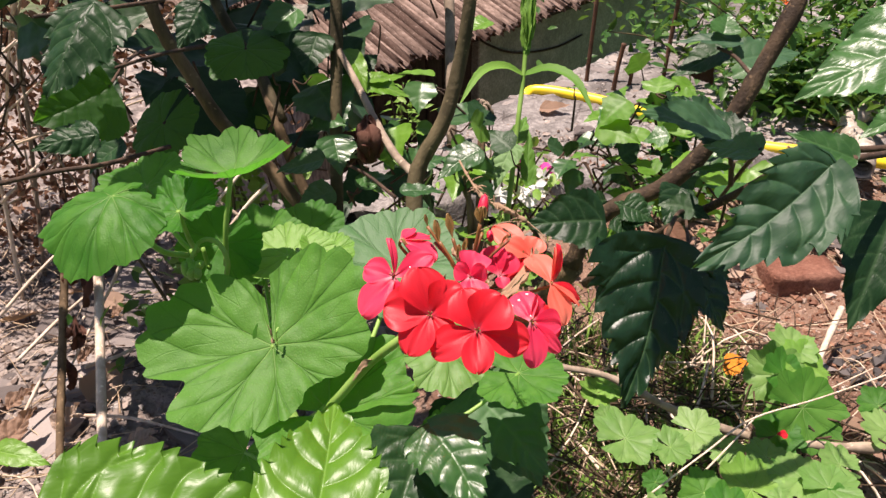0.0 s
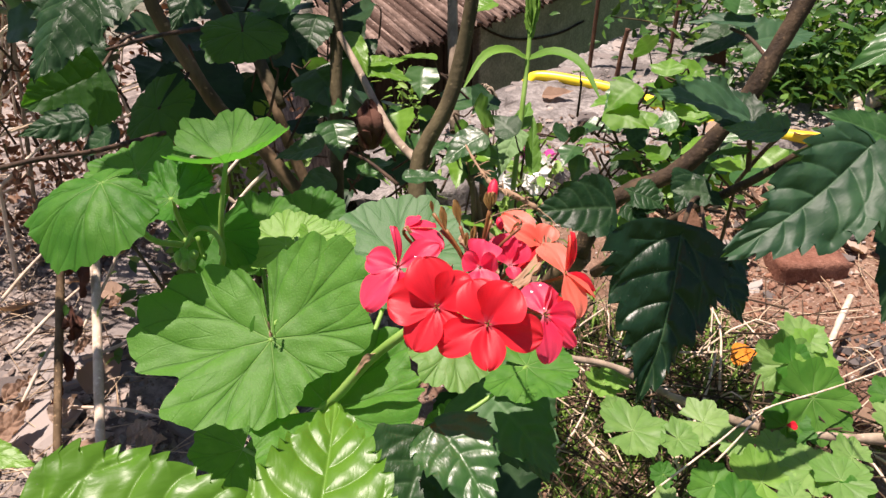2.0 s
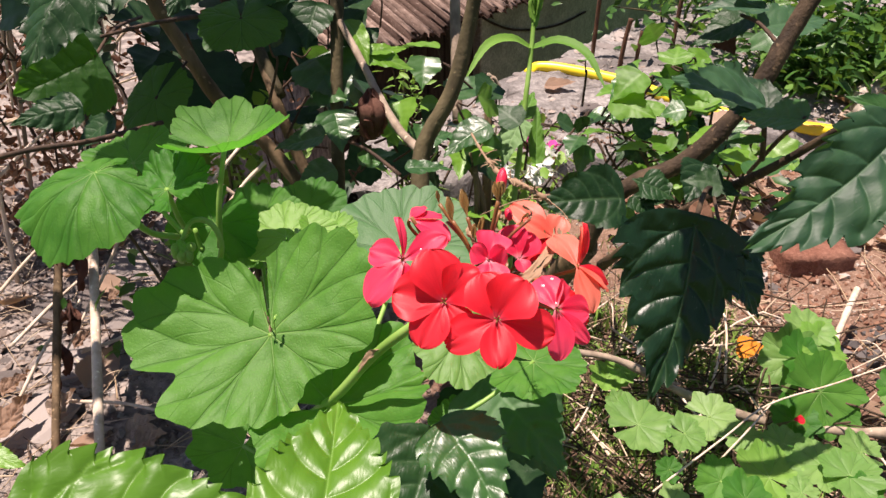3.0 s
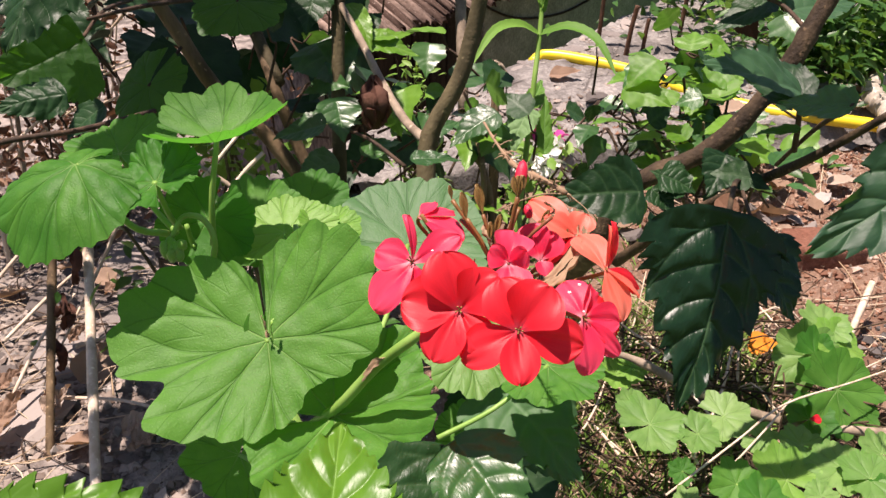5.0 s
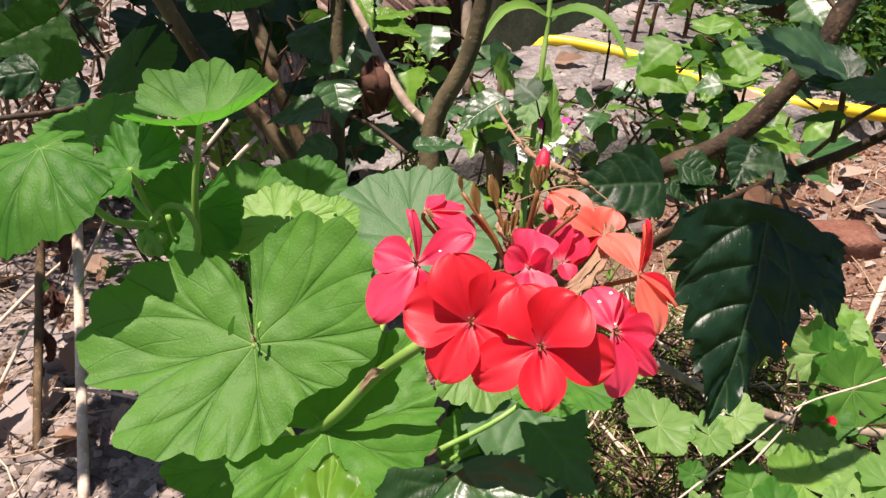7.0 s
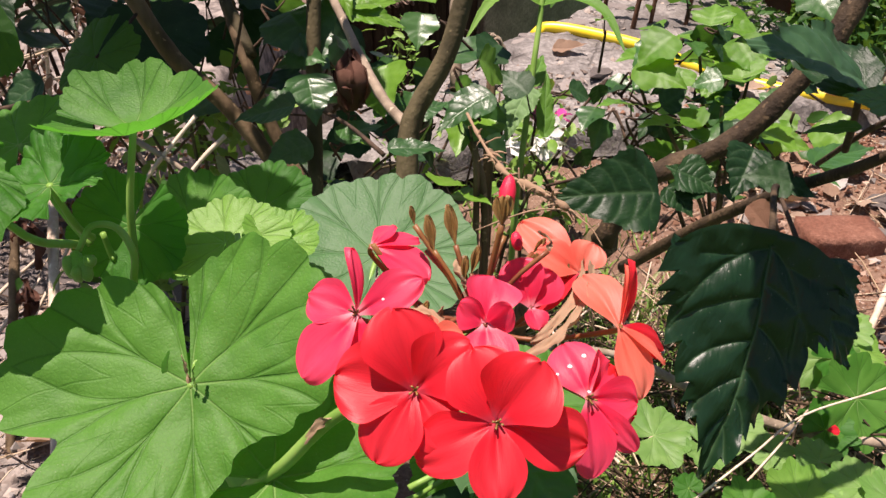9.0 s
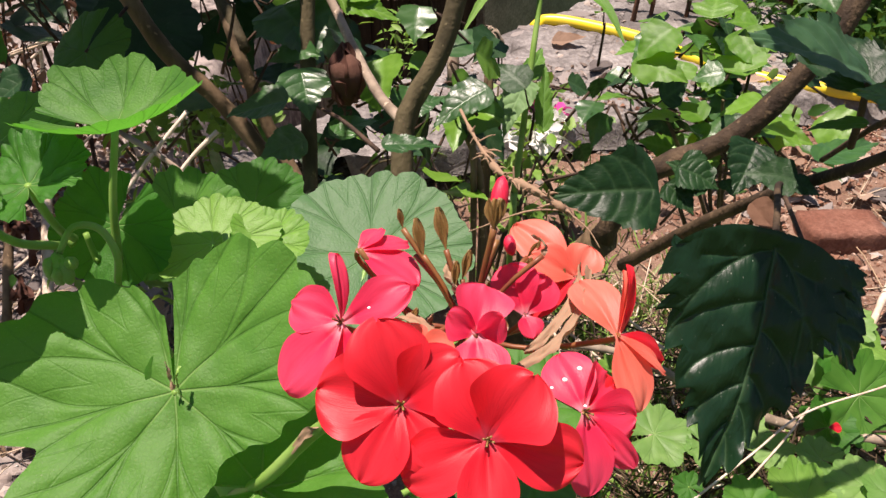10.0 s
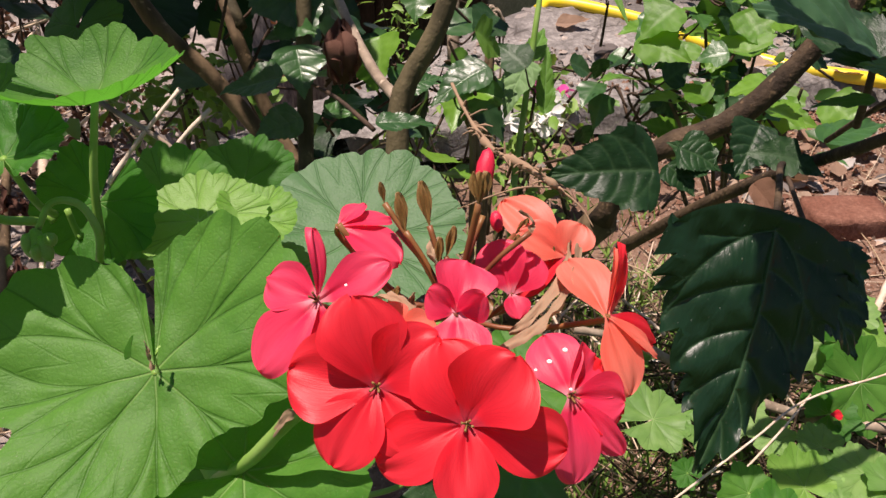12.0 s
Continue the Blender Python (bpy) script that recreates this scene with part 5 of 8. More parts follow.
tube("withered_stalk", [branch_line[-1], (0.0303, 0.3598, 0.6078), (0.0120, 0.3593, 0.6002)], 0.0004, 0.0002, M_DRIED, head, knobs=0.4, sides=6)
part("dewdrop", lump(0, (1.0, 1.0, 0.7), 0.05), M_DEW, head, pose(0.0114, 0.2795, 0.623, 0, 0, 0) @ Matrix.Scale(0.0004, 4))
part("dewdrop", lump(1, (1.0, 1.0, 0.7), 0.05), M_DEW, head, pose(-0.0304, 0.2899, 0.6141, 0, 0, 0) @ Matrix.Scale(0.0006, 4))
part("dewdrop", lump(2, (1.0, 1.0, 0.7), 0.05), M_DEW, head, pose(0.0284, 0.2687, 0.618, 0, 0, 0) @ Matrix.Scale(0.0004, 4))
part("dewdrop", lump(0, (1.0, 1.0, 0.7), 0.05), M_DEW, head, pose(0.0343, 0.2698, 0.6229, 0, 0, 0) @ Matrix.Scale(0.0006, 4))
part("dewdrop", lump(1, (1.0, 1.0, 0.7), 0.05), M_DEW, head, pose(-0.0141, 0.2888, 0.6243, 0, 0, 0) @ Matrix.Scale(0.0004, 4))
part("dewdrop", lump(2, (1.0, 1.0, 0.7), 0.05), M_DEW, head, pose(0.031, 0.2683, 0.6209, 0, 0, 0) @ Matrix.Scale(0.0006, 4))
part("dewdrop", lump(0, (1.0, 1.0, 0.7), 0.05), M_DEW, head, pose(0.0361, 0.2671, 0.614, 0, 0, 0) @ Matrix.Scale(0.0004, 4))


# ---- hibiscus shoots below the flower ----
shoot = thing("hibiscus_shoot", (-0.02, 0.36, 0.02), "young hibiscus shoot with glossy toothed green leaves", "plant")
tube("stem", [(-0.02, 0.36, 0.02), (0.0049, 0.3224, 0.2842), (-0.0103, 0.2647, 0.5485)], 0.0035, 0.0020, M_BARK, shoot, knobs=0.1)
h_leaf(shoot, (-0.1286, 0.1701, 0.5893), (-0.0557, 0.1894, 0.5913), (0.08, -0.32, 0.94), wide=0.73, seed=1, material=M_HIB_LIGHT, curl=0.06, teeth=12, quilt=1.1, jag=1.25, point=0.8, fine="close", label="broad glossy bright green toothed leaf")
h_leaf(shoot, (-0.0430, 0.1661, 0.5900), (-0.0416, 0.2330, 0.5997), (0.0536, -0.4711, 0.8804), wide=0.60, seed=2, material=M_HIB_LIGHT, curl=0.03, teeth=12, quilt=1.0, jag=1.25, point=0.65, belly=0.62, fine="close")
h_leaf(shoot, (-0.0091, 0.2618, 0.5535), (-0.0223, 0.2147, 0.5315), (0.1084, -0.4454, 0.8888), wide=0.75, seed=3, material=M_HIB, curl=0.1, quilt=1.3)
h_leaf(shoot, (-0.0056, 0.2548, 0.5653), (0.0155, 0.2184, 0.553), (-0.0779, -0.3578, 0.9305), wide=0.66, seed=4, material=M_HIB_MID, curl=0.1, quilt=0.8, jag=1.5, teeth=10, point=0.9)
h_leaf(shoot, (-0.0209, 0.269, 0.5459), (-0.0296, 0.246, 0.5281), (-0.3154, -0.5029, 0.8048), wide=0.69, seed=5, material=M_HIB, curl=0.1)
h_leaf(shoot, (-0.2045, 0.2657, 0.5402), (-0.1765, 0.2597, 0.5382), (0.0033, -0.3092, 0.951), wide=0.41, seed=6, material=M_HIB_LIGHT, curl=0.1)
part("bud", lump(9, (0.6, 0.6, 1.0), 0.2), M_DEAD, shoot, pose(-0.0095, 0.2599, 0.5542, 30, 10, 0) @ Matrix.Scale(0.005, 4))
tube("petiole", [(-0.1286, 0.1701, 0.5893), (-0.1276, 0.2447, 0.4639), (-0.0151, 0.3124, 0.2842)], 0.0012, 0.0014, M_TWIG, shoot)
tube("petiole", [(-0.0430, 0.1661, 0.5900), (-0.0564, 0.2688, 0.4456), (-0.0151, 0.3124, 0.2842)], 0.0012, 0.0014, M_TWIG, shoot)


# ---- the hibiscus branch beside the flower ----
hibiscus_right = thing("hibiscus_bush", (0.1, 0.88, 0.04), "hibiscus branch with large dark glossy toothed leaves", "shrub", "hibiscus bushes")
tube("branch", [(0.1132, 0.599, 0.4374), (0.1343, 0.6025, 0.4836), (0.1918, 0.6002, 0.5195), (0.2318, 0.606, 0.5697), (0.253, 0.6168, 0.6084), (0.2822, 0.637, 0.6633), (0.3089, 0.6703, 0.721)], 0.0077, 0.0058, M_BARK_RED_SHADED, hibiscus_right, knobs=0.16, sides=10, label="slanting brown woody branch")
tube("trunk", [(0.1, 0.88, 0.04), (0.09, 0.87, 0.14), (0.1132, 0.599, 0.4374)], 0.0140, 0.0115, M_BARK, hibiscus_right, knobs=0.1)
tube("branch", [(0.1195, 0.5571, 0.4449), (0.146, 0.5041, 0.5131), (0.1642, 0.4612, 0.5588), (0.1734, 0.4151, 0.599), (0.1926, 0.3894, 0.6344)], 0.0040, 0.0018, M_BARK_RED_SHADED, hibiscus_right, knobs=0.08, sides=9)
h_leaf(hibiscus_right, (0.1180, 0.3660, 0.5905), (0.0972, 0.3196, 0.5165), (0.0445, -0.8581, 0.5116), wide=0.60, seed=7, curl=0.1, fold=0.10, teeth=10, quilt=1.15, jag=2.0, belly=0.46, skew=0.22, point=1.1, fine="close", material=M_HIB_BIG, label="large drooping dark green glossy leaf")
tube("petiole", [(0.1180, 0.3660, 0.5905), (0.1300, 0.3960, 0.5870), (0.1480, 0.4380, 0.5740), (0.1642, 0.4612, 0.5588)], 0.0013, 0.0015, M_BARK_RED_SHADED, hibiscus_right)
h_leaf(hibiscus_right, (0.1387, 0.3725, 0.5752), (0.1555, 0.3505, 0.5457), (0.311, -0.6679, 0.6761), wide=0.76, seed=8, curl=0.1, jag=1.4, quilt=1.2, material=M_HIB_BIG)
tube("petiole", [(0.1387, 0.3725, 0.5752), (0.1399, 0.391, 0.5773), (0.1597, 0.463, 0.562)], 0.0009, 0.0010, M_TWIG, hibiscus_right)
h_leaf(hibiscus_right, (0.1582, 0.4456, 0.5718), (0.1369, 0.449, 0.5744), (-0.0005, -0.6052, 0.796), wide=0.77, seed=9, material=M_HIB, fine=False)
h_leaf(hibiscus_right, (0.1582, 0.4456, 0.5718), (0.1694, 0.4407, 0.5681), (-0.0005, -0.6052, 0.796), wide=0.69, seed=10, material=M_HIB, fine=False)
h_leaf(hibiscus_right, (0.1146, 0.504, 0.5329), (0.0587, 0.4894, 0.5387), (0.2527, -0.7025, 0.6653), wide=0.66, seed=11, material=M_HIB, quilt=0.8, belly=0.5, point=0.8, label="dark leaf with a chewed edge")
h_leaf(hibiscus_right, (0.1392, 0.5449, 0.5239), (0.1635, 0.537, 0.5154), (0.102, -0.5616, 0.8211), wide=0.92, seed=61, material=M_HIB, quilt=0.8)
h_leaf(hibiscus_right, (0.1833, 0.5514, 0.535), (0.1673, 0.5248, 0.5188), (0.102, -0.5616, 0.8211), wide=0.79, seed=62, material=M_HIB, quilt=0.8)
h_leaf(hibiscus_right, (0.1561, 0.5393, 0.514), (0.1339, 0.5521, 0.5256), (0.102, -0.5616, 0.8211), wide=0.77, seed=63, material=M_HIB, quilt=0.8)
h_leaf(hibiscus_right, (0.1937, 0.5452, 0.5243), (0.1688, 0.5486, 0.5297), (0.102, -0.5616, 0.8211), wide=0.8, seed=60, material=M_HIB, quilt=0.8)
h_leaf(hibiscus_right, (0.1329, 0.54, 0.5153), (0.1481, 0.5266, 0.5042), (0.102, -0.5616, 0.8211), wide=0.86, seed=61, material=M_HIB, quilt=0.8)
h_leaf(hibiscus_right, (0.1393, 0.2610, 0.6837), (0.0880, 0.2345, 0.6581), (-0.102, -0.7774, 0.6207), wide=0.47, seed=12, material=M_HIB_DUSTY, curl=0.1, teeth=9, quilt=1.1, jag=2.2, belly=0.52, point=0.62, fine="close", skew=-0.12, label="broad toothed leaf close by")
h_leaf(hibiscus_right, (0.1176, 0.1901, 0.7509), (0.0859, 0.1865, 0.7345), (-0.4169, -0.5007, 0.7586), wide=0.62, seed=13, material=M_HIB_MID, curl=0.02, fold=0.05, quilt=0.7, belly=0.5)
h_leaf(hibiscus_right, (0.1583, 0.2808, 0.6781), (0.1334, 0.2867, 0.6882), (-0.1, -0.6, 0.8), wide=0.5, seed=14, material=M_HIB_MID)
h_leaf(hibiscus_right, (0.2024, 0.3190, 0.6840), (0.1765, 0.3136, 0.6749), (0, -0.4694, 0.883), wide=0.48, seed=15, material=M_HIB_MID)
h_leaf(hibiscus_right, (0.1906, 0.2974, 0.6469), (0.1688, 0.2640, 0.6093), (-0.25, -0.95, 0.15), wide=0.62, seed=16, material=M_HIB, curl=0.1)
tube("twig", [(0.1583, 0.2808, 0.6781), (0.2206, 0.3351, 0.6604), (0.1926, 0.3894, 0.6344)], 0.0014, 0.0020, M_TWIG, hibiscus_right)
h_leaf(hibiscus_right, (0.1688, 0.4325, 0.6258), (0.1083, 0.3969, 0.6632), (-0.20, -0.45, 0.87), wide=0.44, seed=17, material=M_HIB_DUSTY, quilt=1.0, jag=1.4, curl=0.15)
h_leaf(hibiscus_right, (0.1547, 0.3569, 0.6498), (0.1322, 0.3775, 0.6455), (0.05, -0.62, 0.78), wide=0.55, seed=18, material=M_HIB_MID, quilt=1.2, fine=True)
tube("petiole", [(0.1547, 0.3569, 0.6498), (0.1790, 0.4300, 0.6080), (0.1935, 0.4944, 0.5563)], 0.0012, 0.0014, M_TWIG, hibiscus_right)
h_leaf(hibiscus_right, (0.1676, 0.4288, 0.6226), (0.1463, 0.4796, 0.64), (-0.2102, -0.3945, 0.8946), wide=0.44, seed=19, material=M_HIB)
h_leaf(hibiscus_right, (0.1639, 0.4168, 0.6135), (0.1413, 0.4161, 0.6124), (0.0, -0.35, 0.94), wide=0.26, seed=20, material=M_HIB_MID)
h_leaf(hibiscus_right, (0.196, 0.5034, 0.5519), (0.2447, 0.533, 0.5534), (0.1033, -0.2189, 0.9703), wide=0.28, seed=21, material=M_HIB_MID)
tube("twig", [(0.1675, 0.4299, 0.6245), (0.1751, 0.4409, 0.6037), (0.1822, 0.4533, 0.5851)], 0.0014, 0.0018, M_TWIG, hibiscus_right)
h_leaf(hibiscus_right, (0.2485, 0.658, 0.6197), (0.1952, 0.6695, 0.6228), (0, -0.2588, 0.9659), wide=0.35, seed=22, material=M_HIB_DUSTY)
h_leaf(hibiscus_right, (0.2485, 0.6509, 0.6075), (0.3124, 0.6776, 0.6119), (0.0995, -0.3909, 0.9151), wide=0.52, seed=23, material=M_HIB_DUSTY)
h_leaf(hibiscus_right, (0.2414, 0.6755, 0.6101), (0.1945, 0.6624, 0.5918), (-0.2074, -0.4592, 0.8638), wide=0.56, seed=24, material=M_HIB)
h_leaf(hibiscus_right, (0.2178, 0.6818, 0.6009), (0.2382, 0.6712, 0.5789), (0.2157, -0.7866, 0.5786), wide=0.93, seed=25, material=M_DEAD)
h_leaf(hibiscus_right, (0.2343, 0.6616, 0.6259), (0.2416, 0.6781, 0.6406), (0, -0.6635, 0.7482), wide=1.02, seed=26, material=M_HIB_MID)
h_leaf(hibiscus_right, (0.1498, 0.4608, 0.5500), (0.1637, 0.4447, 0.5421), (0.2, -0.8, 0.55), wide=0.55, seed=27, curl=0.3, fold=0.5, jag=0.5, material=M_DRYBROWN, label="shrivelled red-brown leaf")
tube("twig", [(0.2331, 0.6656, 0.6129), (0.2419, 0.6472, 0.611), (0.2504, 0.6183, 0.601)], 0.0014, 0.0018, M_TWIG, hibiscus_right)
# Unseen twig and leaves overhead, added to shade the large drooping leaf.
tube("twig", [(0.3089, 0.6703, 0.721), (0.34, 0.46, 0.76), (0.24, 0.40, 0.80), (0.13, 0.37, 0.81), (0.06, 0.36, 0.815)], 0.0016, 0.0010, M_TWIG, hibiscus_right)
for c, e in (((0.10, 0.37, 0.805), (0.055, 0.335, 0.80)), ((0.12, 0.375, 0.80), (0.085, 0.425, 0.795)), ((0.11, 0.37, 0.80), (0.105, 0.315, 0.79))):
    h_leaf(hibiscus_right, c, e, (0, -0.1, 1), 0.85, seed=3, material=M_HIB)


# ---- the hibiscus bush behind ----
hibiscus_left = thing("hibiscus_bush", (-0.06, 0.74, 0.03), "woody hibiscus bush with brown stems and dark leaves", "shrub", "hibiscus bushes")
tube("branch", [(-0.0231, 0.5529, 0.4377), (-0.0241, 0.586, 0.495), (-0.0208, 0.6049, 0.5277), (0.0005, 0.6155, 0.5661), (0.0128, 0.6278, 0.6073), (0.0213, 0.6348, 0.6595), (0.0283, 0.6573, 0.7384)], 0.0076, 0.0048, M_BARK_GREY, hibiscus_left, knobs=0.08, sides=9)
tube("branch", [(-0.0231, 0.6025, 0.5236), (-0.0421, 0.6478, 0.522), (-0.0622, 0.6912, 0.5373), (-0.08, 0.7263, 0.558), (-0.1027, 0.7735, 0.5797)], 0.0038, 0.0031, M_BARK_PALE, hibiscus_left, knobs=0.08, sides=9)
tube("branch", [(-0.1054, 0.6587, 0.341), (-0.1071, 0.7103, 0.4303), (-0.1069, 0.7523, 0.523), (-0.105, 0.7819, 0.5942), (-0.1044, 0.8108, 0.6843)], 0.0066, 0.0057, M_BARK_GREY, hibiscus_left, knobs=0.08, sides=9)
tube("branch", [(-0.1347, 0.7398, 0.4013), (-0.1843, 0.7545, 0.4668), (-0.2228, 0.7561, 0.5096), (-0.2507, 0.7623, 0.5604), (-0.2687, 0.7618, 0.5995), (-0.2802, 0.7629, 0.6415), (-0.301, 0.7784, 0.7082)], 0.0072, 0.0059, M_BARK, hibiscus_left, knobs=0.08, sides=9)
tube("branch", [(-0.1748, 0.8143, 0.4905), (-0.2072, 0.8632, 0.5351), (-0.2293, 0.8789, 0.5624), (-0.2545, 0.901, 0.6006), (-0.286, 0.9451, 0.6769)], 0.0058, 0.0057, M_BARK_GREY, hibiscus_left, knobs=0.08, sides=9)
tube("branch", [(-0.1253, 0.7687, 0.3715), (-0.16, 0.8002, 0.426), (-0.181, 0.8143, 0.4905), (-0.2152, 0.886, 0.5347)], 0.0063, 0.0052, M_BARK, hibiscus_left, knobs=0.08, sides=9)
tube("branch", [(0.0109, 0.8843, 0.4316), (0.009, 0.955, 0.514), (0.0077, 1.0034, 0.5779), (-0.0029, 1.0668, 0.6478)], 0.0061, 0.0064, M_BARK_PALE, hibiscus_left, knobs=0.08, sides=9)
tube("branch", [(-0.0409, 0.611, 0.4984), (-0.0671, 0.639, 0.5068), (-0.0897, 0.6624, 0.5074)], 0.0017, 0.0013, M_TWIG, hibiscus_left, knobs=0.08, sides=9)
tube("branch", [(-0.3367, 0.5445, 0.5431), (-0.2981, 0.5488, 0.5506), (-0.2636, 0.5704, 0.548), (-0.2425, 0.6516, 0.5285)], 0.0019, 0.0020, M_TWIG, hibiscus_left, knobs=0.08, sides=9)
tube("branch", [(-0.2902, 0.5673, 0.6627), (-0.2466, 0.5907, 0.6632), (-0.2334, 0.6757, 0.6504)], 0.0014, 0.0017, M_TWIG, hibiscus_left, knobs=0.08, sides=9)
tube("branch", [(-0.2362, 0.5591, 0.6284), (-0.2334, 0.6533, 0.6116), (-0.2252, 0.7564, 0.5901)], 0.0012, 0.0022, M_TWIG, hibiscus_left, knobs=0.08, sides=9)
tube("branch", [(-0.2806, 0.4803, 0.5919), (-0.2949, 0.5041, 0.5731)], 0.0007, 0.0008, M_TWIG, hibiscus_left, knobs=0.08, sides=9)
tube("branch", [(-0.2472, 0.6595, 0.4975), (-0.2250, 0.6519, 0.4865), (-0.2020, 0.6443, 0.4756), (-0.1744, 0.6336, 0.4601)], 0.0020, 0.0016, M_BARK_PALE, hibiscus_left, knobs=0.2, sides=7, label="pale dry twig")
tube("branch", [(-0.2324, 0.6237, 0.4465), (-0.2107, 0.6419, 0.4722), (-0.1823, 0.6630, 0.5020)], 0.0018, 0.0014, M_CANE, hibiscus_left, knobs=0.2, sides=7, label="pale dry twig")
tube("branch", [(-0.1605, 0.6549, 0.4903), (-0.1787, 0.6439, 0.4748), (-0.2015, 0.6263, 0.4500)], 0.0016, 0.0013, M_CANE, hibiscus_left, knobs=0.2, sides=7, label="pale dry twig")
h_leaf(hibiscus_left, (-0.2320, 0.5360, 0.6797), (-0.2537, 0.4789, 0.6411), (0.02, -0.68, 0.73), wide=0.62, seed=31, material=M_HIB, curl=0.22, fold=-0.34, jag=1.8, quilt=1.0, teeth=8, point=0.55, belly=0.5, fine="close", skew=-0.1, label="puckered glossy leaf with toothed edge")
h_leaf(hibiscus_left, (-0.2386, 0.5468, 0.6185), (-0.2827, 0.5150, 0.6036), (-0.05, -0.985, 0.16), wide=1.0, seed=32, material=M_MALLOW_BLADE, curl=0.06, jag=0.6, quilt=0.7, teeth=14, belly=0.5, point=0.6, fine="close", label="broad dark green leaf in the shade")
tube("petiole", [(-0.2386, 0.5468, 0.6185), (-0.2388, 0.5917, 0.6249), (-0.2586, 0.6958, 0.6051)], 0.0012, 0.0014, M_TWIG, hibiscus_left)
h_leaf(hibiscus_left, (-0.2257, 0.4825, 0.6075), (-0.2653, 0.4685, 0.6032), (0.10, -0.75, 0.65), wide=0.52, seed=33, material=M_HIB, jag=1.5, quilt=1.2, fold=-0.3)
g_leaf(hibiscus_left, (-0.1736, 0.6891, 0.6049), (-0.1686, 0.6568, 0.5889), (0.0026, -0.6068, 0.7948), seed=34, cup=-0.15, ruffle=0.5, material=M_MALLOW, wide=1.12)
tube("petiole", [(-0.1736, 0.6891, 0.6049), (-0.1734, 0.7181, 0.6037), (-0.172, 0.7888, 0.6062)], 0.0012, 0.0014, M_TWIG, hibiscus_left)
g_leaf(hibiscus_left, (-0.2621, 0.6995, 0.5316), (-0.2806, 0.6758, 0.5012), (-0.2099, -0.7039, 0.6786), seed=35, cup=-0.15, ruffle=0.5, material=M_MALLOW, wide=0.75)
tube("petiole", [(-0.2621, 0.6995, 0.5316), (-0.2528, 0.7154, 0.539), (-0.247, 0.7547, 0.5471)], 0.0012, 0.0014, M_TWIG, hibiscus_left)
g_leaf(hibiscus_left, (-0.2611, 0.8155, 0.5124), (-0.2308, 0.7898, 0.4794), (0.2116, -0.668, 0.7134), seed=36, cup=-0.15, ruffle=0.5, material=M_HIB)
tube("petiole", [(-0.2611, 0.8155, 0.5124), (-0.2546, 0.8061, 0.5362), (-0.2532, 0.7877, 0.5643)], 0.0012, 0.0014, M_TWIG, hibiscus_left)
# Mid blade colour on several leaves from here stands in for sunlight.
h_leaf(hibiscus_left, (-0.1279, 0.7752, 0.5427), (-0.0977, 0.7396, 0.5143), (0.1037, -0.5657, 0.8181), wide=1.04, seed=37, material=M_HIB_MID, lobes=0.3)
h_leaf(hibiscus_left, (-0.1066, 0.6459, 0.5188), (-0.1491, 0.6402, 0.5122), (-0.1046, -0.3073, 0.9458), wide=0.66, seed=38, material=M_HIB_MID, teeth=7)
h_leaf(hibiscus_left, (-0.0997, 0.6742, 0.5277), (-0.0912, 0.6443, 0.506), (0.1037, -0.5657, 0.8181), wide=0.79, seed=39, material=M_HIB_MID, lobes=0.4)
h_leaf(hibiscus_left, (-0.0326, 0.5596, 0.5293), (0.0022, 0.5635, 0.5301), (0.0034, -0.2353, 0.9719), wide=0.43, seed=40, material=M_HIB_MID)
h_leaf(hibiscus_left, (0.034, 0.6965, 0.5064), (-0.0069, 0.6725, 0.4897), (-0.1024, -0.4453, 0.8895), wide=0.58, seed=41, material=M_HIB_MID)
h_leaf(hibiscus_left, (-0.0788, 0.7765, 0.5449), (-0.0324, 0.771, 0.5365), (0.1084, -0.4454, 0.8888), wide=0.48, seed=42, material=M_HIB_LIGHT, teeth=7)
h_leaf(hibiscus_left, (-0.076, 0.7787, 0.5487), (-0.0385, 0.7978, 0.5505), (0.1111, -0.3074, 0.9451), wide=0.39, seed=43, material=M_HIB_LIGHT)
h_leaf(hibiscus_left, (-0.1341, 0.7325, 0.6287), (-0.1654, 0.7037, 0.6051), (-0.0983, -0.5656, 0.8188), wide=0.69, seed=44, material=M_HIB_MID)
h_leaf(hibiscus_left, (-0.1243, 0.7808, 0.5924), (-0.1325, 0.7458, 0.5629), (0.0024, -0.6451, 0.7641), wide=0.79, seed=45, material=M_HIB)
h_leaf(hibiscus_left, (-0.0977, 0.7928, 0.5732), (-0.0746, 0.7582, 0.5453), (0.2209, -0.5179, 0.8264), wide=0.43, seed=46, material=M_HIB_LIGHT)
h_leaf(hibiscus_left, (-0.0765, 0.6522, 0.4896), (-0.0456, 0.676, 0.4937), (0.1111, -0.3074, 0.9451), wide=0.51, seed=47, material=M_HIB_MID)
h_leaf(hibiscus_left, (-0.1852, 0.6170, 0.6599), (-0.1957, 0.5812, 0.6379), (0.3, -0.85, 0.42), wide=0.66, seed=48, material=M_HIB, fold=-0.3, quilt=1.4)
h_leaf(hibiscus_left, (-0.2825, 0.6138, 0.6231), (-0.2546, 0.5876, 0.5932), (0.2087, -0.6313, 0.7469), wide=0.68, seed=49, material=M_HIB)
h_leaf(hibiscus_left, (0.0434, 0.7579, 0.6127), (0.0226, 0.7425, 0.609), (0.0034, -0.2353, 0.9719), wide=0.77, seed=50, material=M_HIB_LIGHT)
h_leaf(hibiscus_left, (-0.2834, 0.6533, 0.5316), (-0.3144, 0.6351, 0.5115), (-0.1964, -0.5571, 0.8069), wide=0.69, seed=51, material=M_HIB)
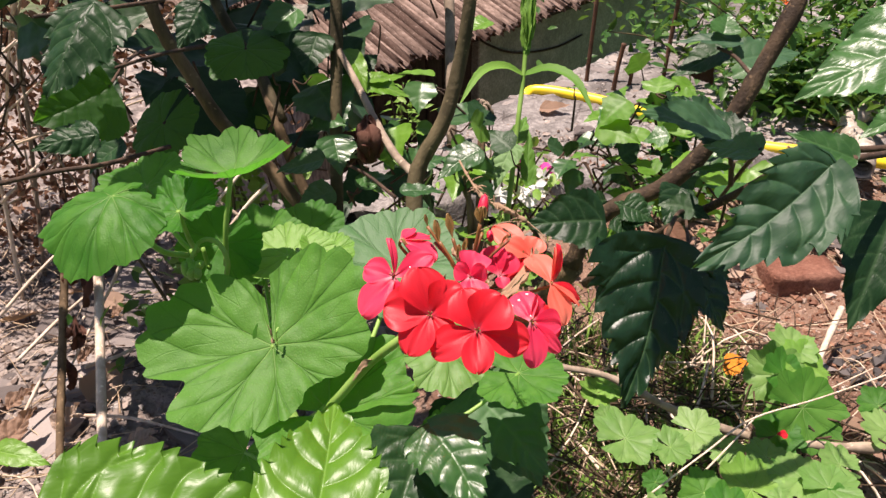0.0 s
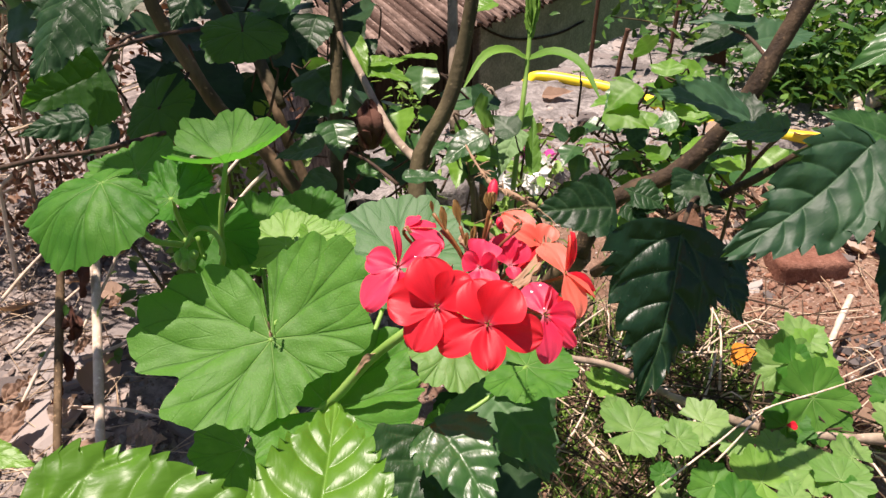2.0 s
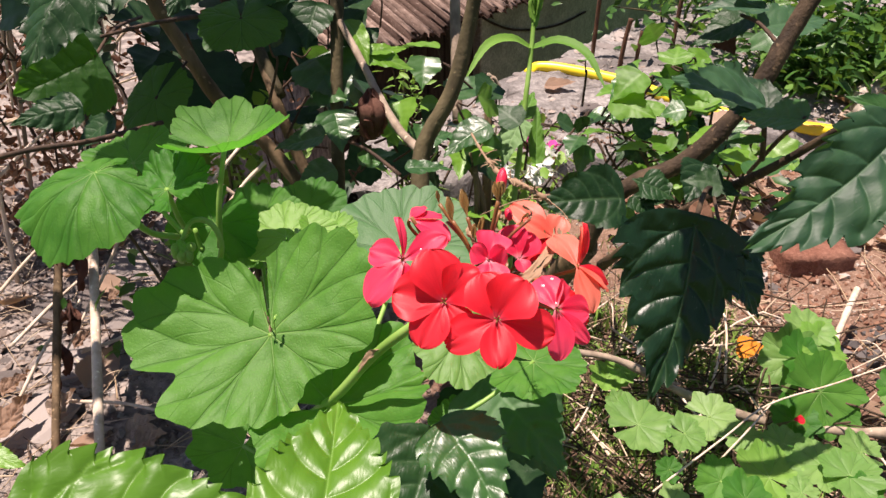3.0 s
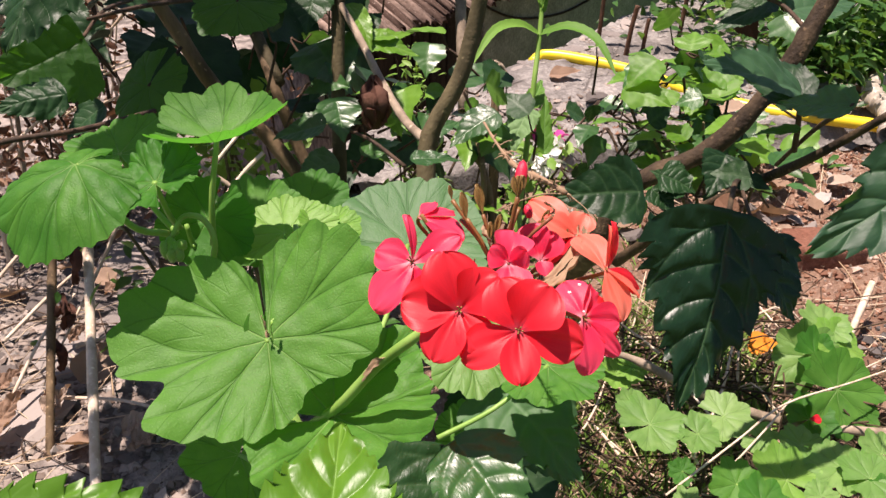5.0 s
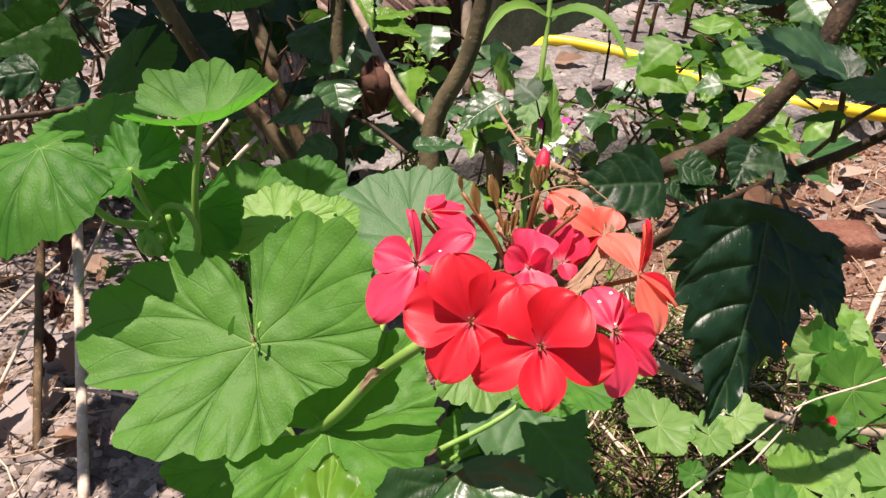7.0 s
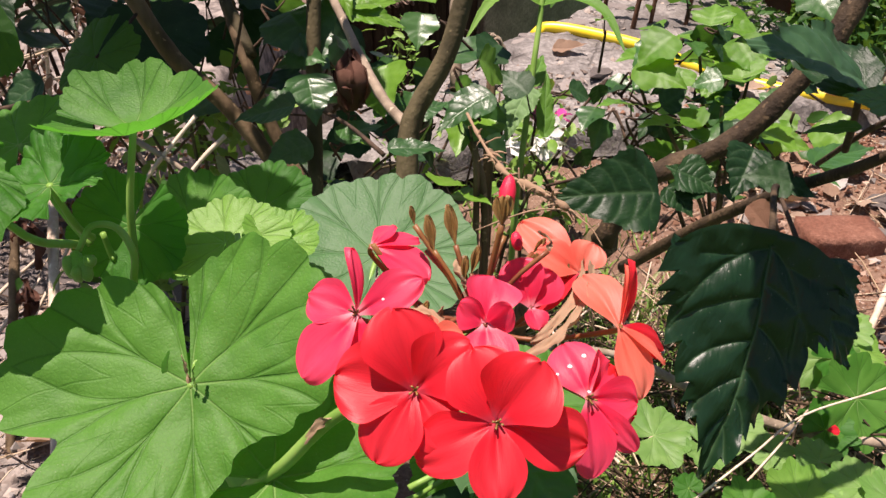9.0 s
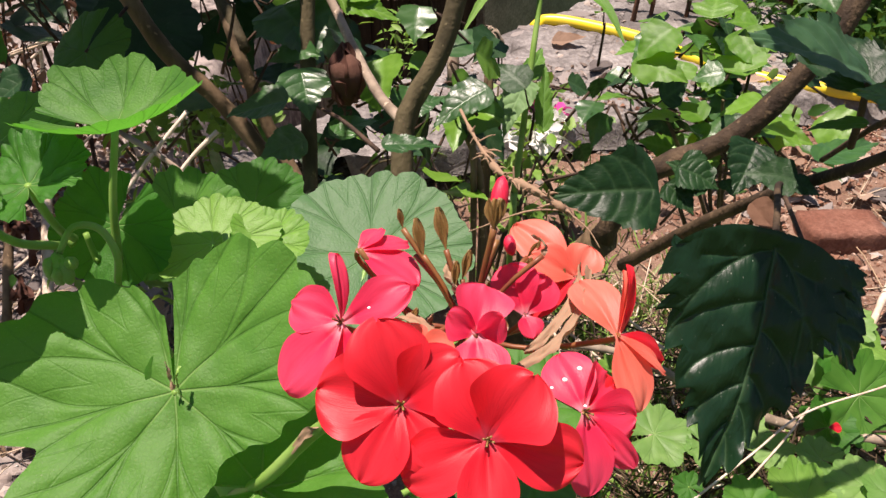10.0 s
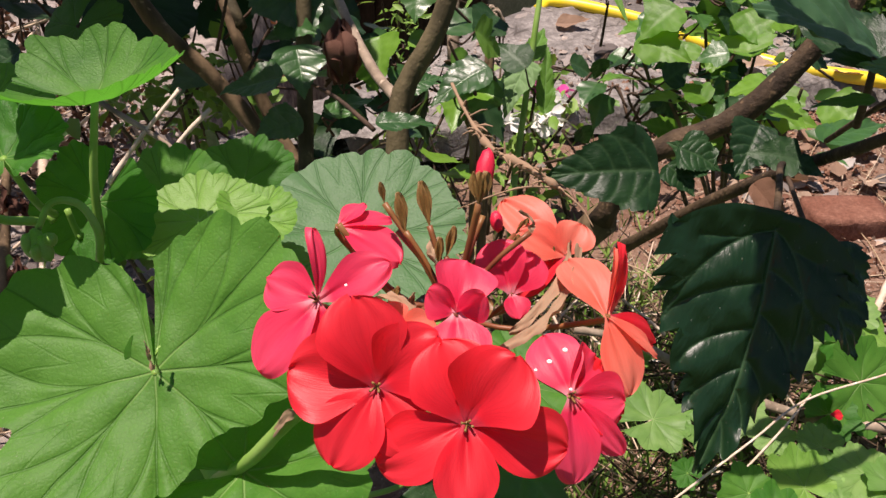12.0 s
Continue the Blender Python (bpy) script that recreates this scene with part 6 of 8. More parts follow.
h_leaf(hibiscus_left, (-0.1094, 0.704, 0.4594), (-0.1448, 0.6863, 0.4506), (0.003, -0.4478, 0.8941), wide=0.78, seed=53, material=M_HIB_MID)
h_leaf(hibiscus_left, (-0.0225, 0.6618, 0.5063), (0.0021, 0.6732, 0.512), (0.003, -0.4478, 0.8941), wide=0.71, seed=54, material=M_HIB_MID)
part("withered_flower", lump(12, (0.62, 0.62, 1.0), 0.34), M_DEAD, hibiscus_left, pose(-0.0672, 0.6730, 0.5235, 26, 6, 0) @ Matrix.Scale(0.0205, 4), "shrivelled maroon flower")
ribbon("withered_petal", [(-0.0691, 0.6844, 0.5453), (-0.0606, 0.6733, 0.5261), (-0.0608, 0.6635, 0.5092)], 0.0060, M_DEAD, hibiscus_left, 3, 0.3)
ribbon("withered_petal", [(-0.0691, 0.6844, 0.5453), (-0.0638, 0.6823, 0.5199), (-0.063, 0.6717, 0.5052)], 0.0060, M_DEAD, hibiscus_left, 5, 0.3)
ribbon("withered_petal", [(-0.0691, 0.6844, 0.5453), (-0.0771, 0.6808, 0.521), (-0.0713, 0.6692, 0.504)], 0.0060, M_DEAD, hibiscus_left, 7, 0.3)
ribbon("withered_petal", [(-0.0691, 0.6844, 0.5453), (-0.0749, 0.6717, 0.5275), (-0.0697, 0.6613, 0.5088)], 0.0060, M_DEAD, hibiscus_left, 9, 0.3)
ribbon("withered_petal", [(-0.0691, 0.6844, 0.5453), (-0.0686, 0.6634, 0.5328), (-0.0656, 0.6561, 0.5161)], 0.0060, M_DEAD, hibiscus_left, 11, 0.3)
ribbon("withered_petal", [(-0.0691, 0.6844, 0.5453), (-0.0571, 0.6679, 0.5298), (-0.0585, 0.6601, 0.5141)], 0.0060, M_DEAD, hibiscus_left, 13, 0.3)

rng = random.Random(5)
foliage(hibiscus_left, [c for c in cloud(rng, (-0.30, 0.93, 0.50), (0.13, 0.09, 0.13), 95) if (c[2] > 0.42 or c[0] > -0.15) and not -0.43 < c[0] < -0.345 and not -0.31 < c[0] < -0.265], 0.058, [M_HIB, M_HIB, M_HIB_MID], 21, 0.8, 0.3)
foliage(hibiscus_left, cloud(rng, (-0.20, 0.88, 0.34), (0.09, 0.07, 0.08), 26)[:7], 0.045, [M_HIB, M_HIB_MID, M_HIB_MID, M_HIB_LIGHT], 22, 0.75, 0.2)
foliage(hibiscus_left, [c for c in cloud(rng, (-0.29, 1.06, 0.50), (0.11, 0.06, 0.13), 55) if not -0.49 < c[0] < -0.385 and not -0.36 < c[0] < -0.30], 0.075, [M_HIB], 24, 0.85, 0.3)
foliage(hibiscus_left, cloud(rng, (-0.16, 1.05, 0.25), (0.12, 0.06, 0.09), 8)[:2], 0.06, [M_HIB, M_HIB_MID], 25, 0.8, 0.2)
# Two leaf clouds above the view, added to shade the bush below.
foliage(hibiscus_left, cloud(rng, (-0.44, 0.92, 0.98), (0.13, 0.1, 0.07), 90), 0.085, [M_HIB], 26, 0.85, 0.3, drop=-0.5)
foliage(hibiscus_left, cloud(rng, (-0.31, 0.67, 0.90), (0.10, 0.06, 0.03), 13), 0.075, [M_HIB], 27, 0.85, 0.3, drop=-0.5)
foliage(hibiscus_left, cloud(rng, (-0.05, 0.79, 0.47), (0.055, 0.03, 0.045), 34), 0.036, [M_HIB_MID, M_HIB_LIGHT, M_HIB_LIGHT, M_HIB], 28, 0.7, 0.3)
# Unseen leaves and twigs overhead, added to shade the geranium leaves.
for c, e, w in (((-0.25, 0.43, 0.88), (-0.20, 0.47, 0.89), 0.6),):
    h_leaf(hibiscus_left, c, e, (0, -0.1, 1), w, seed=3, material=M_HIB)
for c, e in (((-0.20, 0.45, 0.80), (-0.15, 0.47, 0.79)), ((-0.18, 0.50, 0.79), (-0.125, 0.51, 0.78)), ((-0.21, 0.49, 0.81), (-0.19, 0.43, 0.80))):
    h_leaf(hibiscus_left, c, e, (0, -0.1, 1), 0.75, seed=2, material=M_HIB)
tube("twig", [(-0.20, 0.47, 0.80), (-0.15, 0.56, 0.84), (-0.16, 0.70, 0.92), (-0.20, 0.90, 0.98)], 0.001, 0.002, M_TWIG, hibiscus_left)
tube("twig", [(-0.25, 0.43, 0.88), (-0.19, 0.50, 0.87), (-0.15, 0.56, 0.84)], 0.001, 0.002, M_TWIG, hibiscus_left)
foliage(hibiscus_left, cloud(rng, (-0.42, 0.72, 0.62), (0.07, 0.05, 0.08), 10), 0.06, [M_HIB, M_HIB_MID], 23, 0.8, 0.2)


# ---- small plants round about ----
young_shrub = thing("young_hibiscus", (0.38, 1, 0.05), "low bushy shrub with small bright green toothed leaves", "shrub")
tube("twig", [(0.38, 1, 0.05), (0.2664, 0.914, 0.2848), (0.1728, 0.808, 0.4795)], 0.0035, 0.0015, M_BARK_GREY, young_shrub, sides=6)
tube("twig", [(0.38, 1, 0.05), (0.3096, 0.9415, 0.2923), (0.2392, 0.863, 0.4947)], 0.0035, 0.0015, M_BARK_GREY, young_shrub, sides=6)
tube("twig", [(0.38, 1, 0.05), (0.2948, 0.8848, 0.2742), (0.1896, 0.7496, 0.4584)], 0.0035, 0.0015, M_BARK_GREY, young_shrub, sides=6)
tube("twig", [(0.38, 1, 0.05), (0.3256, 0.9358, 0.2826), (0.2912, 0.8517, 0.4751)], 0.0035, 0.0015, M_BARK_GREY, young_shrub, sides=6)
tube("twig", [(0.38, 1, 0.05), (0.3114, 0.898, 0.277), (0.2428, 0.776, 0.4641)], 0.0035, 0.0015, M_BARK_GREY, young_shrub, sides=6)
tube("twig", [(0.38, 1, 0.05), (0.3662, 0.9245, 0.2629), (0.3325, 0.8289, 0.4357)], 0.0035, 0.0015, M_BARK_GREY, young_shrub, sides=6)
h_leaf(young_shrub, (0.2499, 0.772, 0.4291), (0.2226, 0.7943, 0.4325), (-0.3009, -0.4916, 0.8172), wide=0.71, seed=0, fine=False, teeth=6, lobes=0.45, material=M_HIB_MID)
h_leaf(young_shrub, (0.2556, 0.8481, 0.4125), (0.2493, 0.8818, 0.4133), (-0.2511, -0.0695, 0.9655), wide=0.71, seed=2, fine=False, teeth=6, lobes=0.45, material=M_HIB_YOUNG)
h_leaf(young_shrub, (0.2753, 0.8521, 0.4779), (0.3053, 0.8490, 0.4871), (-0.3009, -0.4916, 0.8172), wide=0.91, seed=3, fine=False, teeth=6, lobes=0.45, material=M_HIB_LIGHT)
h_leaf(young_shrub, (0.281, 0.867, 0.5121), (0.2398, 0.8531, 0.5173), (0.2296, -0.3429, 0.9109), wide=0.56, seed=1, fine=False, teeth=6, lobes=0.45, material=M_HIB_YOUNG)
h_leaf(young_shrub, (0.3514, 0.901, 0.5321), (0.3653, 0.8613, 0.5133), (-0.3009, -0.4916, 0.8172), wide=0.82, seed=2, fine=False, teeth=6, lobes=0.45, material=M_HIB_MID)
h_leaf(young_shrub, (0.2681, 0.8964, 0.4599), (0.2265, 0.8745, 0.4745), (0.478, -0.3775, 0.7931), wide=0.46, seed=3, fine=False, teeth=6, lobes=0.45, material=M_HIB_YOUNG)
h_leaf(young_shrub, (0.2751, 0.8303, 0.4824), (0.2411, 0.8605, 0.4855), (-0.1448, -0.2622, 0.9541), wide=0.66, seed=2, fine=False, teeth=6, lobes=0.45, material=M_HIB_LIGHT)
h_leaf(young_shrub, (0.212, 0.8037, 0.4864), (0.1967, 0.7832, 0.4685), (-0.3009, -0.4916, 0.8172), wide=0.8, seed=3, fine=False, teeth=6, lobes=0.45, material=M_HIB_YOUNG)
h_leaf(young_shrub, (0.2797, 0.8883, 0.4534), (0.3140, 0.8625, 0.4648), (-0.4355, -0.1898, 0.8799), wide=0.65, seed=0, fine=False, teeth=6, lobes=0.45, material=M_HIB_MID)
h_leaf(young_shrub, (0.2601, 0.8444, 0.4622), (0.3021, 0.8473, 0.4663), (-0.0815, -0.1992, 0.9766), wide=0.67, seed=1, fine=False, teeth=6, lobes=0.45, material=M_HIB_YOUNG)
h_leaf(young_shrub, (0.2435, 0.8655, 0.3852), (0.2101, 0.8650, 0.3725), (-0.3009, -0.4916, 0.8172), wide=0.65, seed=2, fine=False, teeth=6, lobes=0.45, material=M_HIB_LIGHT)
h_leaf(young_shrub, (0.2684, 0.8063, 0.5204), (0.2432, 0.8085, 0.5237), (0.1, -0.291, 0.9515), wide=0.74, seed=0, fine=False, teeth=6, lobes=0.45, material=M_HIB_YOUNG)
h_leaf(young_shrub, (0.1907, 0.8823, 0.4814), (0.2246, 0.8592, 0.4800), (-0.3009, -0.4916, 0.8172), wide=0.72, seed=1, fine=False, teeth=6, lobes=0.45, material=M_HIB_MID)
h_leaf(young_shrub, (0.272, 0.8004, 0.3955), (0.3075, 0.7752, 0.4015), (-0.352, -0.2854, 0.8914), wide=0.64, seed=3, fine=False, teeth=6, lobes=0.45, material=M_HIB_YOUNG)
h_leaf(young_shrub, (0.3123, 0.735, 0.4676), (0.3333, 0.7036, 0.4564), (-0.3009, -0.4916, 0.8172), wide=0.78, seed=0, fine=False, teeth=6, lobes=0.45, material=M_HIB_LIGHT)
h_leaf(young_shrub, (0.2024, 0.7628, 0.4537), (0.1658, 0.7566, 0.4568), (0.0675, 0.1011, 0.9926), wide=0.66, seed=2, fine=False, teeth=6, lobes=0.45, material=M_HIB_YOUNG)
h_leaf(young_shrub, (0.2248, 0.7409, 0.5033), (0.2010, 0.7442, 0.4966), (-0.3009, -0.4916, 0.8172), wide=0.78, seed=3, fine=False, teeth=6, lobes=0.45, material=M_HIB_MID)
h_leaf(young_shrub, (0.2289, 0.7772, 0.4456), (0.2082, 0.7970, 0.4554), (0.1037, -0.3506, 0.9308), wide=0.89, seed=0, fine=False, teeth=6, lobes=0.45, material=M_HIB_YOUNG)
h_leaf(young_shrub, (0.256, 0.7283, 0.4843), (0.2228, 0.7330, 0.4716), (-0.3514, 0.041, 0.9353), wide=0.75, seed=1, fine=False, teeth=6, lobes=0.45, material=M_HIB_LIGHT)
h_leaf(young_shrub, (0.3347, 0.8594, 0.4245), (0.3103, 0.8315, 0.3987), (-0.3009, -0.4916, 0.8172), wide=0.78, seed=2, fine=False, teeth=6, lobes=0.45, material=M_HIB_YOUNG)
h_leaf(young_shrub, (0.2694, 0.8312, 0.4016), (0.3099, 0.8341, 0.3836), (0.4065, -0.3039, 0.8616), wide=0.62, seed=3, fine=False, teeth=6, lobes=0.45, material=M_HIB_MID)
h_leaf(young_shrub, (0.2398, 0.8402, 0.4601), (0.2671, 0.8251, 0.4611), (-0.3009, -0.4916, 0.8172), wide=0.77, seed=1, fine=False, teeth=6, lobes=0.45, material=M_HIB_YOUNG)
h_leaf(young_shrub, (0.2136, 0.7601, 0.5419), (0.2219, 0.7829, 0.5546), (-0.2477, -0.3997, 0.8826), wide=0.96, seed=3, fine=False, teeth=6, lobes=0.45, material=M_HIB_LIGHT)
h_leaf(young_shrub, (0.1646, 0.7713, 0.5038), (0.1982, 0.7406, 0.4977), (-0.3009, -0.4916, 0.8172), wide=0.72, seed=0, fine=False, teeth=6, lobes=0.45, material=M_HIB_YOUNG)
h_leaf(young_shrub, (0.1911, 0.8211, 0.5048), (0.1631, 0.7936, 0.4933), (-0.0886, -0.3043, 0.9484), wide=0.58, seed=1, fine=False, teeth=6, lobes=0.45, material=M_HIB_MID)
h_leaf(young_shrub, (0.244, 0.7503, 0.5013), (0.2480, 0.7758, 0.5180), (-0.3009, -0.4916, 0.8172), wide=1.0, seed=3, fine=False, teeth=6, lobes=0.45, material=M_HIB_YOUNG)
h_leaf(young_shrub, (0.2464, 0.9347, 0.4654), (0.2801, 0.9524, 0.4716), (-0.1973, 0.0307, 0.9799), wide=0.67, seed=1, fine=False, teeth=6, lobes=0.45, material=M_HIB_LIGHT)
h_leaf(young_shrub, (0.2827, 0.8639, 0.3908), (0.2429, 0.8576, 0.3724), (-0.3009, -0.4916, 0.8172), wide=0.8, seed=2, fine=False, teeth=6, lobes=0.45, material=M_HIB_YOUNG)
h_leaf(young_shrub, (0.2281, 0.8116, 0.3864), (0.2358, 0.8289, 0.3961), (-0.2901, -0.3653, 0.8845), wide=0.96, seed=0, fine=False, teeth=6, lobes=0.45, material=M_HIB_MID)
h_leaf(young_shrub, (0.3084, 0.8314, 0.41), (0.3485, 0.8062, 0.4097), (-0.3009, -0.4916, 0.8172), wide=0.67, seed=1, fine=False, teeth=6, lobes=0.45, material=M_HIB_YOUNG)
h_leaf(young_shrub, (0.2501, 0.8429, 0.4084), (0.2710, 0.8175, 0.4046), (-0.0638, -0.1977, 0.9782), wide=0.74, seed=2, fine=False, teeth=6, lobes=0.45, material=M_HIB_LIGHT)
h_leaf(young_shrub, (0.2857, 0.7808, 0.4406), (0.3104, 0.7492, 0.4381), (0.051, -0.0375, 0.998), wide=0.76, seed=3, fine=False, teeth=6, lobes=0.45, material=M_HIB_YOUNG)
h_leaf(young_shrub, (0.2925, 0.8401, 0.4289), (0.3203, 0.8053, 0.4183), (-0.3009, -0.4916, 0.8172), wide=0.83, seed=0, fine=False, teeth=6, lobes=0.45, material=M_HIB_MID)
h_leaf(young_shrub, (0.1887, 0.7771, 0.5261), (0.1581, 0.7626, 0.5061), (-0.3009, -0.4916, 0.8172), wide=0.77, seed=3, fine=False, teeth=6, lobes=0.45, material=M_HIB_YOUNG)
h_leaf(young_shrub, (0.2633, 0.7928, 0.4805), (0.2680, 0.8371, 0.4875), (-0.2231, -0.1278, 0.9664), wide=0.64, seed=0, fine=False, teeth=6, lobes=0.45, material=M_HIB_LIGHT)
h_leaf(young_shrub, (0.2171, 0.8202, 0.4392), (0.1844, 0.8269, 0.4446), (0.1425, -0.0935, 0.9854), wide=0.69, seed=1, fine=False, teeth=6, lobes=0.45, material=M_HIB_YOUNG)
h_leaf(young_shrub, (0.2848, 0.767, 0.4697), (0.2918, 0.7839, 0.4824), (-0.3009, -0.4916, 0.8172), wide=1.03, seed=2, fine=False, teeth=6, lobes=0.45, material=M_HIB_MID)
h_leaf(young_shrub, (0.2457, 0.7797, 0.5223), (0.2566, 0.7451, 0.5056), (-0.3009, -0.4916, 0.8172), wide=0.72, seed=1, fine=False, teeth=6, lobes=0.45, material=M_HIB_YOUNG)
foliage(young_shrub, cloud(random.Random(33), (0.24, 0.83, 0.44), (0.055, 0.045, 0.04), 60), 0.030, [M_HIB_MID, M_HIB_LIGHT, M_HIB], 34, 0.7, 0.3)
herb = thing("tall_herb", (0.081, 0.9074, 0.06), "slender green herb with arching narrow leaves", "plant")
tube("stem", [(0.0796, 0.891, 0.3033), (0.086, 0.9112, 0.3582), (0.0938, 0.9415, 0.4308), (0.1016, 0.9745, 0.4878), (0.1059, 1.0024, 0.5362), (0.1102, 1.0453, 0.6106)], 0.0040, 0.0025, M_STALK, herb)
tube("stem", [(0.081, 0.9074, 0.06), (0.0796, 0.891, 0.3033)], 0.0030, 0.0040, M_STALK, herb)
arching_leaf(herb, [(0.1002, 0.9766, 0.4915), (0.0744, 0.962, 0.5062), (0.0454, 0.9382, 0.5051), (0.0188, 0.8992, 0.4774)], 0.007)
arching_leaf(herb, [(0.1031, 0.9766, 0.4915), (0.134, 0.9606, 0.5038), (0.1622, 0.9331, 0.4961), (0.1803, 0.8935, 0.4675)], 0.007)
h_leaf(herb, (0.1074, 0.9076, 0.3719), (0.1117, 0.9423, 0.4320), (0.2, -0.85, 0.45), wide=0.27, seed=1, material=M_HERB, teeth=12, jag=1.6, point=0.9)
h_leaf(herb, (0.0888, 0.9315, 0.4134), (0.0611, 0.8800, 0.3841), (-0.35, -0.75, 0.55), wide=0.52, seed=2, material=M_HERB_DULL, teeth=12, quilt=1.4, curl=0.25, label="puckered grey-green leaf")
h_leaf(herb, (0.0935, 0.9531, 0.4108), (0.1133, 0.9981, 0.4325), (0.318, -0.5224, 0.7912), wide=0.41, seed=3, material=M_HERB)
foot, rise = Vector((0.1056, 0.9930, 0.5240)), Vector((0.0043, 0.0429, 0.0744)).normalized()
for k, (dx, h, w) in enumerate(((-0.005, 0.115, 0.11), (0.006, 0.122, 0.10), (0.000, 0.150, 0.09), (-0.004, 0.170, 0.08), (0.004, 0.180, 0.08))):
    a = foot + rise * (0.004 * k)
    h_leaf(herb, a, a + rise * h + Vector((dx, 0.004 * k - 0.012, 0)), (3 * dx / 0.01 * 0.3, -0.8, 0.5), wide=w, seed=k, curl=-0.04, fold=0.5, teeth=17, jag=1.6, quilt=0.8, point=0.9, material=M_HERB)
for dx in (-0.006, 0.006):
    h_leaf(herb, foot - rise * 0.012, foot + rise * 0.012 + Vector((dx, -0.004, 0)), (dx * 60, -0.7, 0.5), wide=0.25, seed=2, material=M_HERB, fine=False)
dry_stalk = thing("dry_stalk", (0.0435, 0.8503, 0.05), "thin withered brown stalk standing in the soil", "dead plant", "dry stalks")
tube("stem", [(0.0435, 0.8503, 0.05), (0.0435, 0.8707, 0.408), (0.0462, 0.9081, 0.4728)], 0.0034, 0.0026, M_BARK, dry_stalk, sides=7, knobs=0.2)
tube("seed_head", [(0.0462, 0.9081, 0.4728), (0.053, 0.9064, 0.4779), (0.0598, 0.9047, 0.4669), (0.0628, 0.9047, 0.4589)], 0.0019, 0.0008, M_BARK_PALE, dry_stalk, sides=5, per=4, knobs=0.4)
tube("seed_head", [(0.0462, 0.9081, 0.4728), (0.051, 0.9045, 0.4746), (0.0547, 0.9009, 0.4605), (0.0534, 0.9009, 0.4525)], 0.0019, 0.0008, M_BARK_PALE, dry_stalk, sides=5, per=4, knobs=0.4)
tube("seed_head", [(0.0462, 0.9081, 0.4728), (0.0436, 0.904, 0.4739), (0.0431, 0.9, 0.4589), (0.0412, 0.9, 0.4509)], 0.0019, 0.0008, M_BARK_PALE, dry_stalk, sides=5, per=4, knobs=0.4)
tube("seed_head", [(0.0462, 0.9081, 0.4728), (0.0417, 0.9053, 0.4761), (0.0339, 0.9026, 0.4634), (0.0368, 0.9026, 0.4554)], 0.0019, 0.0008, M_BARK_PALE, dry_stalk, sides=5, per=4, knobs=0.4)
tube("seed_head", [(0.0462, 0.9081, 0.4728), (0.038, 0.9074, 0.4797), (0.034, 0.9068, 0.4706), (0.0336, 0.9068, 0.4626)], 0.0019, 0.0008, M_BARK_PALE, dry_stalk, sides=5, per=4, knobs=0.4)
tube("seed_head", [(0.0462, 0.9081, 0.4728), (0.0474, 0.9087, 0.4819), (0.0434, 0.9093, 0.475), (0.0409, 0.9093, 0.467)], 0.0019, 0.0008, M_BARK_PALE, dry_stalk, sides=5, per=4, knobs=0.4)
tube("seed_head", [(0.0462, 0.9081, 0.4728), (0.0476, 0.9082, 0.4811), (0.0549, 0.9083, 0.4733), (0.0574, 0.9083, 0.4653)], 0.0019, 0.0008, M_BARK_PALE, dry_stalk, sides=5, per=4, knobs=0.4)
dry_stalk = thing("dry_stalk", (0.0462, 0.8707, 0.0500), "withered brown stalk with a drooping bundle of dry strips", "dead plant", "dry stalks")
tube("stem", [(0.0462, 0.8707, 0.0500), (0.0462, 0.8707, 0.4080), (0.0458, 0.9286, 0.4683)], 0.0040, 0.0048, M_BARK, dry_stalk, sides=8, knobs=0.25)
strips_rng = random.Random(4)
for k in range(22):
    top, a, w = Vector((0.0458, 0.9286, 0.4683)), strips_rng.uniform(0, 6.28), strips_rng.uniform(0.006, 0.017)
    out = Vector((math.cos(a) * w, math.sin(a) * w, 0))
    fall = Vector((0, 0, -strips_rng.uniform(0.014, 0.042)))
    tube("dry_strip", [top, top + out * 0.6 + Vector((0, 0, 0.004)), top + out + fall * 0.35, top + out * strips_rng.uniform(0.8, 1.2) + fall], 0.0013, 0.0007, strips_rng.choice((M_BARK, M_BARK_PALE, M_TWIG)), dry_stalk, sides=5, per=4, knobs=0.3)
dry_stalk = thing("dry_stalk", (0.0292, 0.7243, 0.05), "thin withered brown stalk standing in the soil", "dead plant", "dry stalks")
tube("stem", [(0.0292, 0.7243, 0.05), (0.0292, 0.7425, 0.3861), (0.0219, 0.779, 0.4493)], 0.0034, 0.0026, M_BARK, dry_stalk, sides=7, knobs=0.2)
dry_stalk = thing("dry_stalk", (0.0375, 0.7266, 0.05), "thin withered brown stalk standing in the soil", "dead plant", "dry stalks")
tube("stem", [(0.0375, 0.7266, 0.05), (0.0375, 0.7451, 0.3705), (0.0129, 0.7882, 0.4452)], 0.0034, 0.0026, M_BARK, dry_stalk, sides=7, knobs=0.2)
def low_geranium(*leaves):
    """A few scalloped leaves on thin stalks from one root; each leaf: its middle, its tip, its normal, seed, cup and paint."""
    x, y = sum(p[0][0] for p in leaves) / len(leaves) + 0.02, sum(p[0][1] for p in leaves) / len(leaves) + 0.03
    root = Vector((x, y, 0.035))
    plant = thing("low_geranium", root, "young low geranium with pale green scalloped leaves", "plant", "low geraniums")
    for middle, tip, up, seed, cup, paint in leaves:
        middle = Vector(middle)
        g_leaf(plant, middle, tip, up, seed=seed, cup=cup, ruffle=1.25, fine=False, material=paint)
        tube("petiole", [root, (root + middle) / 2 + Vector((0, 0, 0.012)), middle], 0.0012, 0.0010, M_STALK, plant, sides=5, per=3)


